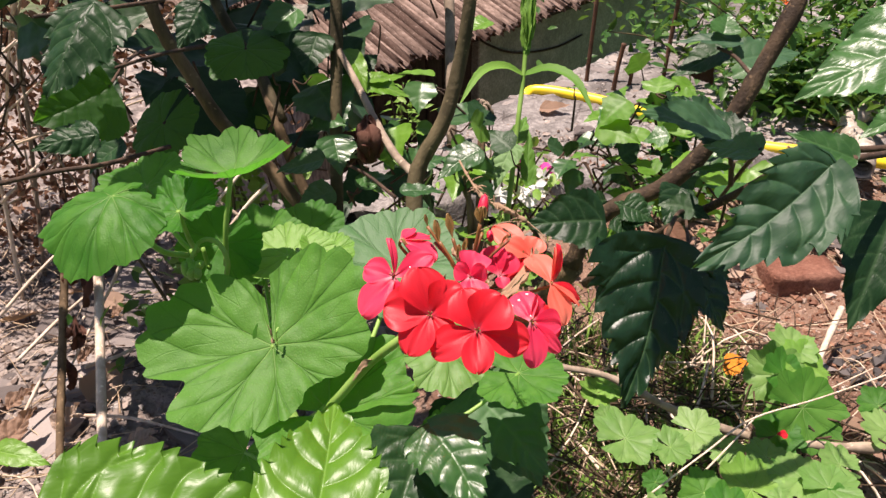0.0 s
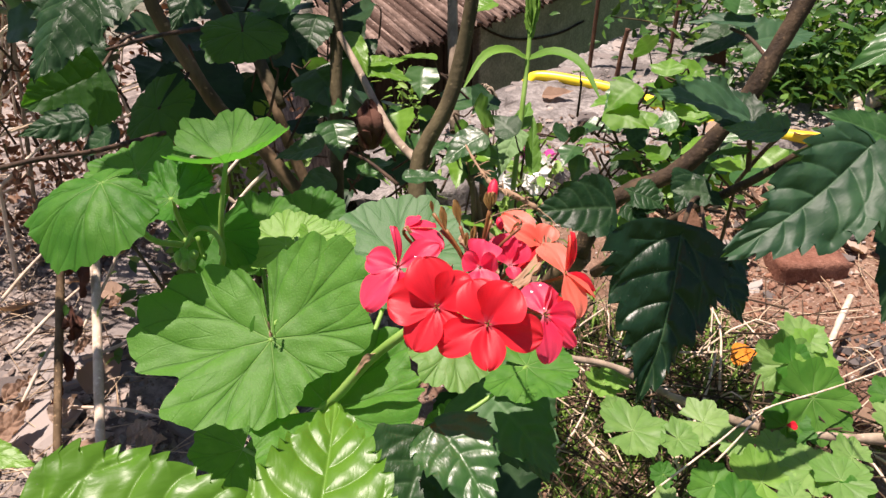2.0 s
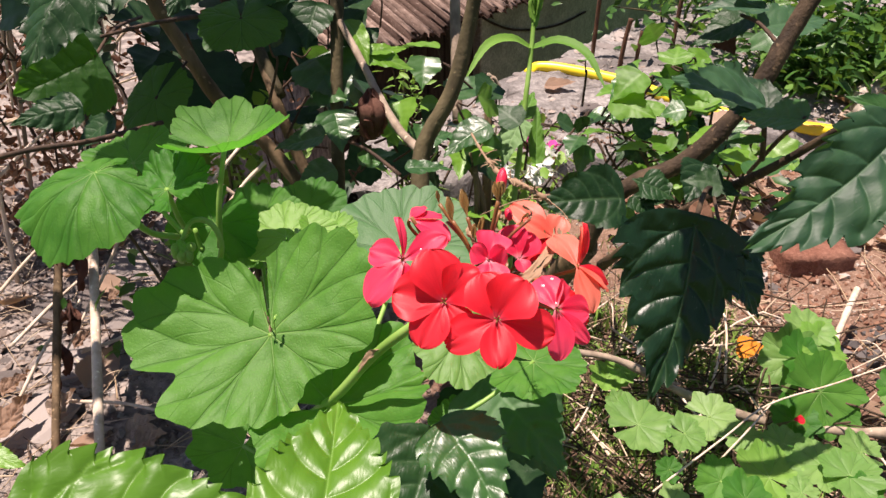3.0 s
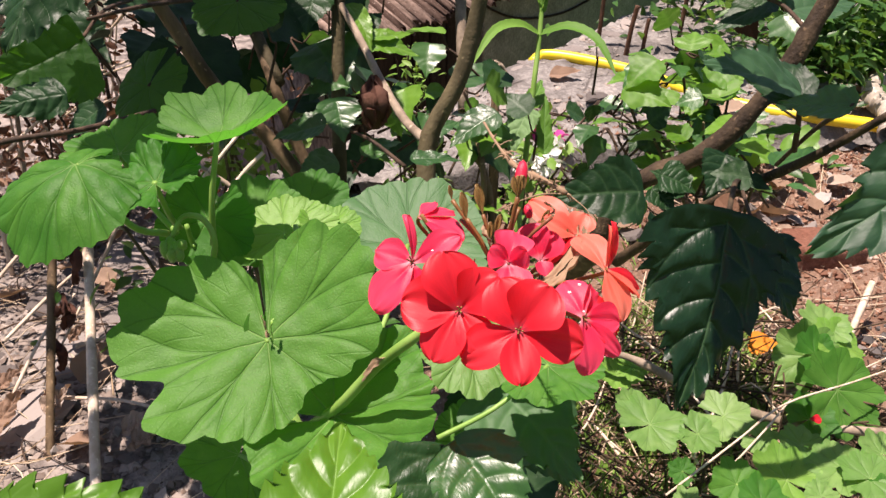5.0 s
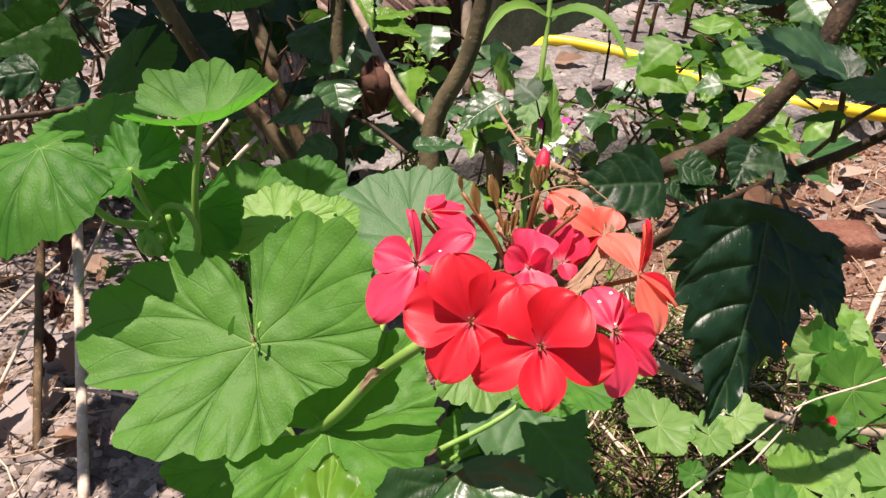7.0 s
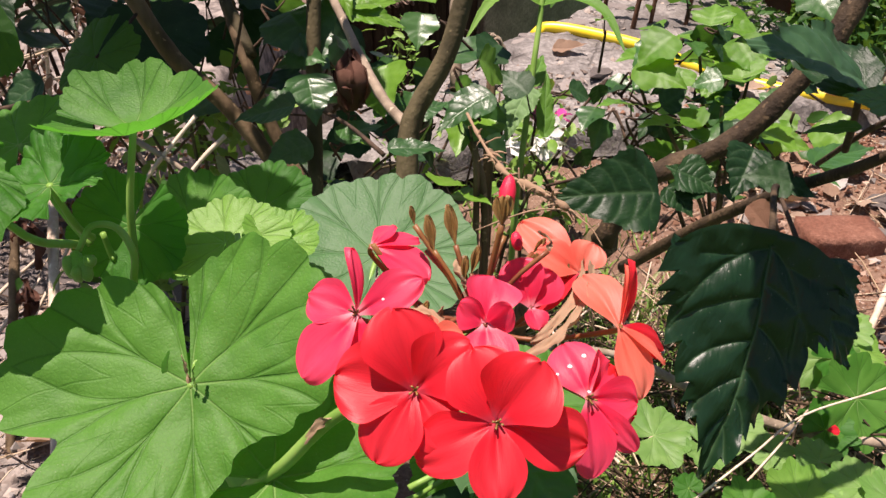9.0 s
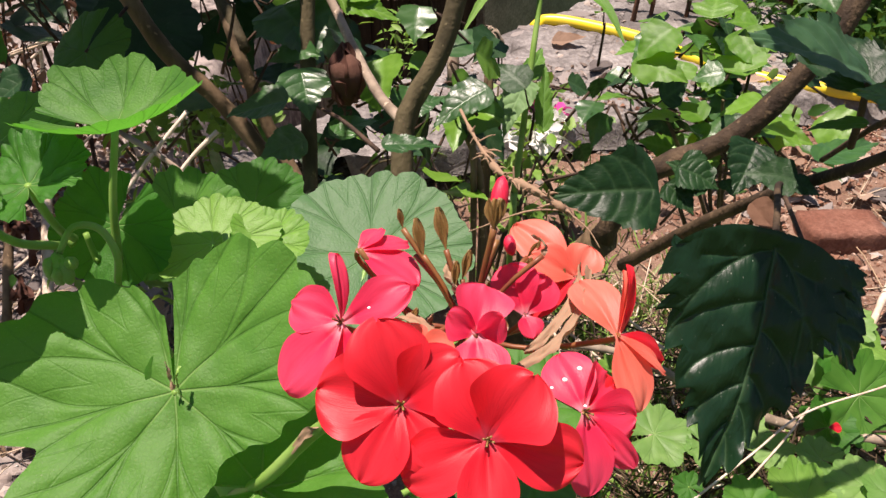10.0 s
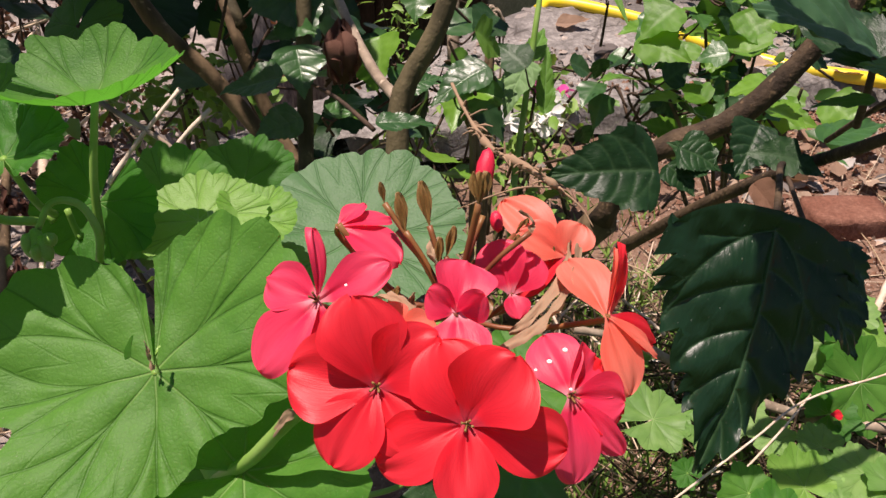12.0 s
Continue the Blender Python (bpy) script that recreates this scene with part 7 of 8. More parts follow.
low_geranium(((0.4251, 0.7941, 0.1541), (0.3972, 0.8214, 0.1719), (-0.34, -0.73, 0.59), 20, 0.05, M_GER_PALE),
             ((0.4569, 0.8298, 0.1742), (0.4872, 0.8461, 0.1744), (0.10, -0.20, 0.98), 21, 0.15, M_GER_PALE),
             ((0.4602, 0.8028, 0.1683), (0.4957, 0.7955, 0.1545), (0.31, -0.25, 0.92), 22, 0.10, M_GER_LIME),
             ((0.4266, 0.7792, 0.1681), (0.4600, 0.7861, 0.1640), (0.21, -0.52, 0.83), 23, 0.20, M_GER))
low_geranium(((0.4376, 0.7349, 0.1531), (0.4905, 0.7380, 0.1448), (0.15, -0.70, 0.70), 24, 0.12, M_GER),
             ((0.4011, 0.7102, 0.1319), (0.4312, 0.7194, 0.1373), (0.00, -0.51, 0.86), 25, 0.10, M_GER))
low_geranium(((0.2059, 0.6633, 0.1707), (0.2434, 0.6754, 0.1707), (0.05, -0.15, 0.99), 26, 0.10, M_GER_PALE),
             ((0.2533, 0.6508, 0.1694), (0.2746, 0.6373, 0.1645), (0.10, -0.20, 0.98), 27, 0.10, M_GER_PALE),
             ((0.2869, 0.6752, 0.1708), (0.3175, 0.6623, 0.1712), (-0.10, -0.20, 0.98), 28, 0.05, M_GER_PALE))
low_geranium(((0.1908, 0.6899, 0.1759), (0.1737, 0.6951, 0.1796), (0.10, -0.31, 0.94), 20, 0.10, M_GER_PALE),
             ((0.2311, 0.6164, 0.1514), (0.2176, 0.6242, 0.1549), (0.00, -0.41, 0.91), 21, 0.10, M_GER))
low_geranium(((0.3128, 0.6410, 0.1722), (0.3303, 0.6292, 0.1725), (-0.15, -0.19, 0.97), 22, 0.10, M_GER_PALE),
             ((0.3518, 0.6306, 0.1743), (0.3293, 0.6429, 0.1769), (0.05, -0.12, 0.99), 23, 0.10, M_GER_PALE),
             ((0.3198, 0.5839, 0.1747), (0.2902, 0.6034, 0.1845), (0.15, -0.25, 0.96), 24, 0.20, M_GER_LIME),
             ((0.3211, 0.6073, 0.1747), (0.3223, 0.6223, 0.1795), (-0.10, -0.30, 0.95), 25, 0.20, M_GER_LIME))
low_geranium(((0.3772, 0.5975, 0.1776), (0.3426, 0.6018, 0.1780), (0.00, -0.10, 1.00), 26, 0.05, M_GER_PALE),
             ((0.4220, 0.6118, 0.1817), (0.4002, 0.6238, 0.1874), (0.15, -0.19, 0.97), 27, 0.15, M_GER_PALE),
             ((0.3955, 0.5780, 0.1840), (0.4268, 0.5858, 0.1850), (0.00, -0.12, 0.99), 28, 0.10, M_GER_PALE),
             ((0.4052, 0.5624, 0.1775), (0.3919, 0.5767, 0.1807), (-0.10, -0.30, 0.95), 20, 0.15, M_GER))
low_geranium(((0.2641, 0.5682, 0.1874), (0.2375, 0.5651, 0.1831), (-0.10, -0.40, 0.91), 21, 0.15, M_GER),
             ((0.2807, 0.5452, 0.1882), (0.3094, 0.5493, 0.1864), (0.10, -0.30, 0.95), 22, 0.10, M_GER),
             ((0.3389, 0.5555, 0.1856), (0.3263, 0.5677, 0.1893), (0.10, -0.20, 0.98), 23, 0.10, M_GER_PALE))
low_geranium(((0.1559, 0.5190, 0.2031), (0.1428, 0.5082, 0.2010), (0.00, -0.20, 0.98), 24, 0.10, M_GER_PALE),
             ((0.2051, 0.5298, 0.2016), (0.2222, 0.5221, 0.1991), (0.00, -0.30, 0.95), 25, 0.20, M_GER_PALE))
low_geranium(((0.5352, 0.7439, 0.1483), (0.5248, 0.7680, 0.1540), (-0.21, -0.31, 0.93), 26, 0.20, M_GER),
             ((0.5309, 0.7041, 0.1407), (0.5025, 0.6823, 0.1391), (0.10, -0.20, 0.97), 27, 0.10, M_GER_PALE))
low_geranium(((0.1970, 0.7825, 0.1357), (0.1739, 0.7713, 0.1382), (0.20, -0.20, 0.96), 28, 0.20, M_GER_LIME),
             ((0.2123, 0.7795, 0.1500), (0.2315, 0.7747, 0.1441), (0.21, -0.31, 0.93), 20, 0.05, M_GER_LIME))
tagged(tube("fallen_stick", [(0.1455, 0.7862, 0.1750), (0.2073, 0.7728, 0.1697), (0.2889, 0.7529, 0.1330), (0.3724, 0.7253, 0.1170), (0.4524, 0.7016, 0.1230), (0.5144, 0.6882, 0.1314)], 0.0044, 0.0056, M_BARK_PALE, knobs=0.3), "pale woody stick lying on the soil", "stick")
tagged(tube("fallen_stick", [(0.6165, 1.0111, 0.1113), (0.5752, 0.9548, 0.0937), (0.5353, 0.8979, 0.0752)], 0.0050, 0.0042, M_CANE, knobs=0.1), "short pale stick lying on the soil", "stick")
tagged(tube("dry_grass_stem", [(0.1981, 0.5643, 0.1773), (0.2802, 0.6195, 0.1931), (0.3439, 0.6673, 0.1958), (0.4386, 0.7098, 0.1894), (0.5413, 0.7483, 0.196)], 0.0011, 0.0010, M_CANE), "long thin straw stem over the leaves", "dry grass")
tagged(tube("dry_grass_stem", [(0.2382, 0.5666, 0.1813), (0.3079, 0.63, 0.1911), (0.3582, 0.6847, 0.186)], 0.0011, 0.0010, M_CANE), "long thin straw stem over the leaves", "dry grass")
tagged(tube("dry_cane", [(-0.4237, 0.6834, 0.0100), (-0.4540, 0.7967, 0.0796), (-0.4844, 0.9099, 0.1492), (-0.5147, 1.0232, 0.2188), (-0.5450, 1.1364, 0.2884)], 0.0062, 0.0067, M_CANE, knobs=0.06), "straight pale dry cane standing upright", "cane")
dark_cane = tube("dry_cane", [(-0.5111, 0.7368, -0.0238), (-0.5323, 0.8507, 0.0734), (-0.5483, 0.9387, 0.1459), (-0.5642, 1.0308, 0.2254)], 0.0054, 0.006, M_BARK, knobs=0.1)
tagged(dark_cane, "dark withered upright stem hung with shrivelled leaves", "cane")
ribbon("shrivelled_leaf", [(-0.5435, 0.9754, 0.2095), (-0.5235, 0.9529, 0.2105), (-0.5306, 0.9527, 0.1902)], 0.008, M_DEAD, dark_cane, 2, 0.8)
ribbon("shrivelled_leaf", [(-0.55, 0.9714, 0.2024), (-0.5179, 0.9539, 0.2122), (-0.5128, 0.9588, 0.2007)], 0.008, M_DEAD, dark_cane, 3, 0.8)
ribbon("shrivelled_leaf", [(-0.5377, 0.9387, 0.1459), (-0.5187, 0.9118, 0.1393), (-0.5266, 0.9062, 0.1096)], 0.008, M_DEAD, dark_cane, 4, 0.8)
ribbon("shrivelled_leaf", [(-0.5353, 0.9326, 0.1353), (-0.5147, 0.9098, 0.1359), (-0.5209, 0.9082, 0.1131)], 0.008, M_DEAD, dark_cane, 5, 0.8)
ribbon("shrivelled_leaf", [(-0.5483, 0.9224, 0.1176), (-0.5251, 0.9108, 0.1376), (-0.529, 0.9204, 0.1341)], 0.008, M_DEAD, dark_cane, 6, 0.8)
ribbon("shrivelled_leaf", [(-0.5549, 0.9836, 0.2236), (-0.5355, 0.9579, 0.2192), (-0.5435, 0.9547, 0.1937)], 0.008, M_DEAD, dark_cane, 7, 0.8)
ribbon("shrivelled_leaf", [(-0.5255, 0.9754, 0.2095), (-0.5051, 0.9449, 0.1966), (-0.5112, 0.9365, 0.1622)], 0.008, M_DEAD, dark_cane, 8, 0.8)
ribbon("shrivelled_leaf", [(-0.5483, 0.9061, 0.0894), (-0.5259, 0.8818, 0.0873), (-0.5306, 0.8779, 0.0606)], 0.008, M_DEAD, dark_cane, 9, 0.8)
ribbon("shrivelled_leaf", [(-0.5516, 0.8816, 0.047), (-0.5403, 0.8607, 0.0508), (-0.5565, 0.8597, 0.0291)], 0.008, M_DEAD, dark_cane, 10, 0.8)
tagged(tube("dry_grass_stem", [(-0.6734, 0.9881, 0.1115), (-0.6322, 1.0352, 0.1529), (-0.5805, 1.0832, 0.1961)], 0.0030, 0.0018, M_CANE, knobs=0.1), "bent straw-coloured dry stem", "dry grass")
tagged(tube("dry_grass_stem", [(-0.7295, 1.1635, 0.2153), (-0.6746, 1.2145, 0.2636), (-0.5985, 1.2689, 0.3177)], 0.0033, 0.0019, M_CANE, knobs=0.1), "bent straw-coloured dry stem", "dry grass")
tagged(tube("dry_grass_stem", [(-0.6015, 0.8192, 0.0188), (-0.5663, 0.9061, 0.0894), (-0.5355, 0.9717, 0.123)], 0.0028, 0.0017, M_CANE, knobs=0.1), "bent straw-coloured dry stem", "dry grass")
tagged(tube("dry_grass_stem", [(-0.5243, 0.8521, 0.0359), (-0.4362, 0.8349, 0.0461), (-0.3355, 0.8081, 0.0397)], 0.0028, 0.0015, M_CANE, knobs=0.1), "bent straw-coloured dry stem", "dry grass")
tagged(tube("dry_grass_stem", [(-0.5264, 0.9178, 0.0697), (-0.4759, 0.9624, 0.0668), (-0.433, 1.0293, 0.0828)], 0.0029, 0.0018, M_CANE, knobs=0.1), "bent straw-coloured dry stem", "dry grass")
tagged(tube("dry_grass_stem", [(-0.7295, 1.2659, 0.3926), (-0.6737, 1.3031, 0.457), (-0.6272, 1.3357, 0.5134)], 0.0033, 0.0019, M_CANE, knobs=0.1), "bent straw-coloured dry stem", "dry grass")
tagged(tube("dry_grass_stem", [(-0.4759, 1.044, 0.2082), (-0.5102, 1.0053, 0.1412), (-0.5466, 0.9058, 0.0689)], 0.0030, 0.0016, M_CANE, knobs=0.1), "bent straw-coloured dry stem", "dry grass")
tagged(tube("dry_grass_stem", [(-0.6207, 0.914, 0.0831), (-0.5789, 0.9881, 0.1115), (-0.5274, 1.0308, 0.1454)], 0.0029, 0.0017, M_CANE, knobs=0.1), "bent straw-coloured dry stem", "dry grass")
# Dark leaves added in place of the deep shade under the plants.
h_leaf(shoot, (0.0165, 0.4598, 0.3963), (-0.0002, 0.4185, 0.3713), (0.1086, -0.5476, 0.8297), wide=0.86, seed=1, material=M_HIB, fine=False)
h_leaf(shoot, (0.0457, 0.4827, 0.316), (0.0707, 0.4484, 0.2901), (0.1086, -0.5476, 0.8297), wide=1.08, seed=2, material=M_HIB, fine=False)
h_leaf(shoot, (-0.0078, 0.4031, 0.3981), (0.0139, 0.3778, 0.3786), (0.1086, -0.5476, 0.8297), wide=1.05, seed=3, material=M_HIB, fine=False)
h_leaf(shoot, (0.0214, 0.4303, 0.4377), (0.0698, 0.3715, 0.4159), (0.25, -0.75, 0.61), wide=0.78, seed=55, material=M_HIB_DULL, quilt=1.0, jag=1.8, teeth=8, belly=0.5, label="dull green toothed leaf drooping in the shade")
h_leaf(shoot, (-0.0357, 0.3849, 0.4267), (-0.0555, 0.3636, 0.4152), (0.1086, -0.5476, 0.8297), wide=0.88, seed=2, material=M_HIB, fine=False)
rose_petal = petal(None, (-0.0673, 0.3203, 0.5048), (-0.0634, 0.3193, 0.5031), (0, -0.3483, 0.9374), 0.7, 5, material=M_PETAL_PINK)
rose_petal.name = "fallen_petal"
tagged(rose_petal, "small rose petal fallen on a green leaf", "petal")
big_leaf = h_leaf(None, (-0.6057, 0.786, 0.03), (-0.5616, 0.8419, 0.045), (0.1, -0.3, 1), 0.6, seed=0, curl=-0.35, fold=0.5, teeth=4, quilt=3.5, material=M_LITTER, jag=0.5)
big_leaf.name = "fallen_leaf"
tagged(big_leaf, "large curled pale brown dry leaf on stony ground", "leaf", "fallen leaves")
big_leaf = h_leaf(None, (-0.5403, 0.8297, 0.03), (-0.5091, 0.8596, 0.045), (0.1, -0.3, 1), 0.6, seed=1, curl=-0.35, fold=0.5, teeth=4, quilt=3.5, material=M_LITTER, jag=0.5)
big_leaf.name = "fallen_leaf"
tagged(big_leaf, "large curled pale brown dry leaf on stony ground", "leaf", "fallen leaves")
big_leaf = h_leaf(None, (-0.5694, 0.9818, 0.03), (-0.5371, 0.9939, 0.045), (0.1, -0.3, 1), 0.6, seed=2, curl=-0.35, fold=0.5, teeth=4, quilt=3.5, material=M_LITTER, jag=0.5)
big_leaf.name = "fallen_leaf"
tagged(big_leaf, "large curled pale brown dry leaf on stony ground", "leaf", "fallen leaves")
big_leaf = h_leaf(None, (-0.6298, 0.8767, 0.03), (-0.5855, 0.8964, 0.045), (0.1, -0.3, 1), 0.5, seed=3, curl=-0.35, fold=0.5, teeth=4, quilt=3.5, material=M_LITTER, jag=0.5)
big_leaf.name = "fallen_leaf"
tagged(big_leaf, "large curled pale brown dry leaf on stony ground", "leaf", "fallen leaves")
big_leaf = h_leaf(None, (-0.4224, 0.7966, 0.03), (-0.3792, 0.8026, 0.045), (0.1, -0.3, 1), 0.6, seed=4, curl=-0.35, fold=0.5, teeth=4, quilt=3.5, material=M_LITTER, jag=0.5)
big_leaf.name = "fallen_leaf"
tagged(big_leaf, "large curled pale brown dry leaf on stony ground", "leaf", "fallen leaves")
big_leaf = h_leaf(None, (-0.4039, 0.7755, 0.03), (-0.3545, 0.7707, 0.045), (0.1, -0.3, 1), 0.7, seed=5, curl=-0.35, fold=0.5, teeth=4, quilt=3.5, material=M_LITTER, jag=0.5)
big_leaf.name = "fallen_leaf"
tagged(big_leaf, "large curled pale brown dry leaf on stony ground", "leaf", "fallen leaves")
big_leaf = h_leaf(None, (-0.561, 1.1051, 0.03), (-0.5256, 1.1086, 0.045), (0.1, -0.3, 1), 0.5, seed=6, curl=-0.35, fold=0.5, teeth=4, quilt=3.5, material=M_LITTER, jag=0.5)
big_leaf.name = "fallen_leaf"
tagged(big_leaf, "large curled pale brown dry leaf on stony ground", "leaf", "fallen leaves")
big_leaf = h_leaf(None, (0.2378, 1.8248, 0.138), (0.3068, 1.8002, 0.142), (0.1, -0.5, 1), 0.5, seed=2, curl=-0.3, fold=0.5, teeth=4, material=M_LITTER, jag=0.3)
big_leaf.name = "fallen_leaf"
tagged(big_leaf, "pale dry leaf lying beside the yellow hose", "leaf", "fallen leaves")
SEEDLING = Vector((-0.0618, 1.2783, 0.3141))
WHITE_FLOWERS = Vector((0.12, 1.0851, 0.2795))
MAGENTA_FLOWERS = Vector((0.1349, 1.2399, 0.2476))
LIME_WEED = Vector((-0.2949, 0.9232, 0.3591))
PALE_BUDS = Vector((-0.2364, 0.8432, 0.4204))


# ---- the terrace and the low house behind it ----
ALONG, ACROSS = Vector((0.64, 0.769, 0)), Vector((-0.769, 0.64, 0))
rng = random.Random(11)


def terrace():
    """Weathered concrete with a broken near edge and a straight far edge."""
    pv, n, rows = [], 270, 110
    for i in range(rows):
        f = i / (rows - 1)
        for j in range(n):
            s = -0.75 + 3.2 * j / (n - 1)
            far = Vector((0.05, 1.79, 0)) + ALONG * s
            near = Vector((-0.15 + 0.62 * (s + 0.75), 1.30 + 0.17 * (s + 0.75) + 0.05 * noise.noise(Vector((s * 3, 0, 5))) + 0.02 * noise.noise(Vector((s * 11, 0, 5))), 0))
            p = near.lerp(far, f)
            z = 0.126 + 0.012 * noise.noise(p * 4) + 0.011 * abs(noise.noise(p * 13)) + 0.006 * noise.noise(p * 31) + 0.003 * noise.noise(p * 80)
            z -= 0.05 * (1 - ease(0.0, 0.06, f)) + (0.9 if i == rows - 1 else 0)
            pv.append((p.x, p.y, z))
    tagged(part("terrace", solid("terrace", pv, sheet_faces(rows, n)), M_SLAB), "weathered grey concrete terrace with a crumbling edge", "terrace", kind="structure")


terrace()


def roof_strip_mesh(seed, long):
    """A half-round weathered strip along y, 26 mm wide."""
    r = random.Random(seed)
    pv, rows, cols = [], 6, 7
    for t in (0.0, -0.007):
        for i in range(rows):
            q = long * i / (rows - 1)
            for j in range(cols):
                a = math.pi * j / (cols - 1)
                w = 0.0128 + 0.0016 * noise.noise(Vector((q * 9, seed, 0)))
                pv.append((-w * math.cos(a), q + (r.uniform(-0.012, 0.012) if i == 0 else 0), 0.017 * math.sin(a) ** 0.8 + t + 0.003 * noise.noise(Vector((q * 12, j, seed)))))
    k = rows * cols
    fc = sheet_faces(rows, cols) + [tuple(v + k for v in q[::-1]) for q in sheet_faces(rows, cols)]
    fc += [(j + 1, j, k + j, k + j + 1) for j in range(cols - 1)]
    return solid("roof_strip", pv, fc)


house = thing("house", (0.1, 3.4, -1.1), "low house with a weathered ribbed roof below the terrace", "house")
ROOF_FOOT, ROOF_RISE = Vector((-0.28, 2.93, -0.13)), radians(17)
ROOF_UP = ACROSS * math.cos(ROOF_RISE) + Vector((0, 0, math.sin(ROOF_RISE)))
ROOF_OUT = ALONG.cross(ROOF_UP).normalized()
strips = [roof_strip_mesh(k, 0.72) for k in range(4)]
for course, (q0, lift) in enumerate(((0.0, 0.0), (0.60, 0.028), (1.20, 0.056))):
    for k in range(112):
        s = -0.40 + 0.0285 * k
        at = ROOF_FOOT + ALONG * (s + rng.uniform(-0.004, 0.004)) + ROOF_UP * (q0 + rng.uniform(-0.03, 0.03)) + ROOF_OUT * (lift + rng.uniform(-0.014, 0.008))
        turn = Matrix((ALONG, ROOF_UP, ROOF_OUT)).transposed().to_4x4()
        part("roof_strip", strips[(k * 3 + course) % 4], M_ROOF, house, Matrix.Translation(at) @ turn @ pose(0, 0, 0, 0, rng.uniform(-15, 15), (-10, -7, -8, -9)[course] + rng.uniform(-2.0, 2.0)))
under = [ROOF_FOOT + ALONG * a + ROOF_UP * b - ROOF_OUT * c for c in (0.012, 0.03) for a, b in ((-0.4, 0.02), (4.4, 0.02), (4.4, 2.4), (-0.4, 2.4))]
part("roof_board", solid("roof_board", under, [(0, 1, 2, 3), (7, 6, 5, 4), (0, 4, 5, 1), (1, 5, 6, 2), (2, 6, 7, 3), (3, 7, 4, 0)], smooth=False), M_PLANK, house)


def slab_between(name, a, b, z0, z1, thick, material, parent=None):
    """An upright board or wall from a to b, with eased edges."""
    a, b = Vector((*a, 0)), Vector((*b, 0))
    d = (b - a).normalized()
    n = Vector((-d.y, d.x, 0)) * thick / 2
    bm = bmesh.new()
    low = [bm.verts.new(p + Vector((0, 0, z0))) for p in (a + n, b + n, b - n, a - n)]
    top = [bm.verts.new(p + Vector((0, 0, z1))) for p in (a + n, b + n, b - n, a - n)]
    bm.faces.new(low[::-1]), bm.faces.new(top)
    for i in range(4):
        bm.faces.new((low[i], low[(i + 1) % 4], top[(i + 1) % 4], top[i]))
    bmesh.ops.bevel(bm, geom=bm.edges[:], offset=min(0.006, thick * 0.2), segments=1, affect="EDGES")
    bmesh.ops.recalc_face_normals(bm, faces=bm.faces[:])
    me = bpy.data.meshes.new(name)
    bm.to_mesh(me)
    bm.free()
    return part(name, me, material, parent)


wall_foot = Vector((-0.28, 2.93, 0)) + ACROSS * 0.28
w0, w1 = wall_foot + ALONG * 0.98, wall_foot + ALONG * 4.8
slab_between("wall", (w0.x, w0.y), (w1.x, w1.y), -1.1, -0.10, 0.12, M_WALL, house)
# Some of these dark planks stand in for the shaded opening.
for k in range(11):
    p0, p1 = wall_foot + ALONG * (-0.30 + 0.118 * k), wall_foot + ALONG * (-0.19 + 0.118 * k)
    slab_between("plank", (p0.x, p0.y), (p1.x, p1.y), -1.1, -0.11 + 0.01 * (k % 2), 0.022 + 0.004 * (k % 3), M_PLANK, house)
tube("cable", [(0.1455, 3.7728, -0.1930), (0.2163, 3.8579, -0.2652), (0.3352, 4.0008, -0.3453), (0.4864, 4.1824, -0.3973), (0.6491, 4.3779, -0.4214), (0.8019, 4.5615, -0.4071)], 0.006, 0.006, M_PLANK, house, sides=6, label="dark cable sagging along the wall")
# ---- things on the terrace ----
def rest(x, y, up=0.0):
    return ground_height(x, y) + up


def iron_rod(x, y, h, dx, dy, r=0.0055):
    pv, fc = tube_data([(x, y, 0.05), (x + dx * 0.5, y + dy * 0.5, 0.12 + h * 0.5), (x + dx, y + dy, 0.12 + h)], r, r, 8, 12, 0.07, int(x * 100))
    rod = part("iron_rod", solid("iron_rod", pv, fc), M_RUST)
    tagged(rod, "rusty iron rod standing up from the concrete", "iron rod", "iron rods")


iron_rod(0.384, 2.07, 0.42, 0.02, 0.0)
iron_rod(0.440, 1.995, 0.13, 0.02, 0.0, 0.006)
iron_rod(0.488, 2.017, 0.09, 0.012, 0.01, 0.005)
iron_rod(0.572, 2.017, 0.42, 0.03, 0.0)
hose = tube("garden_hose", [(0.205, 1.94, 0.128), (0.235, 1.965, 0.138), (0.31, 1.935, 0.140), (0.436, 1.845, 0.138), (0.53, 1.73, 0.135), (0.66, 1.63, 0.13), (0.80, 1.57, 0.13), (0.98, 1.52, 0.125), (1.4, 1.45, 0.12)], 0.0135, 0.0135, M_HOSE, sides=14, per=8)
tagged(hose, "bright yellow garden hose lying on the terrace", "hose")


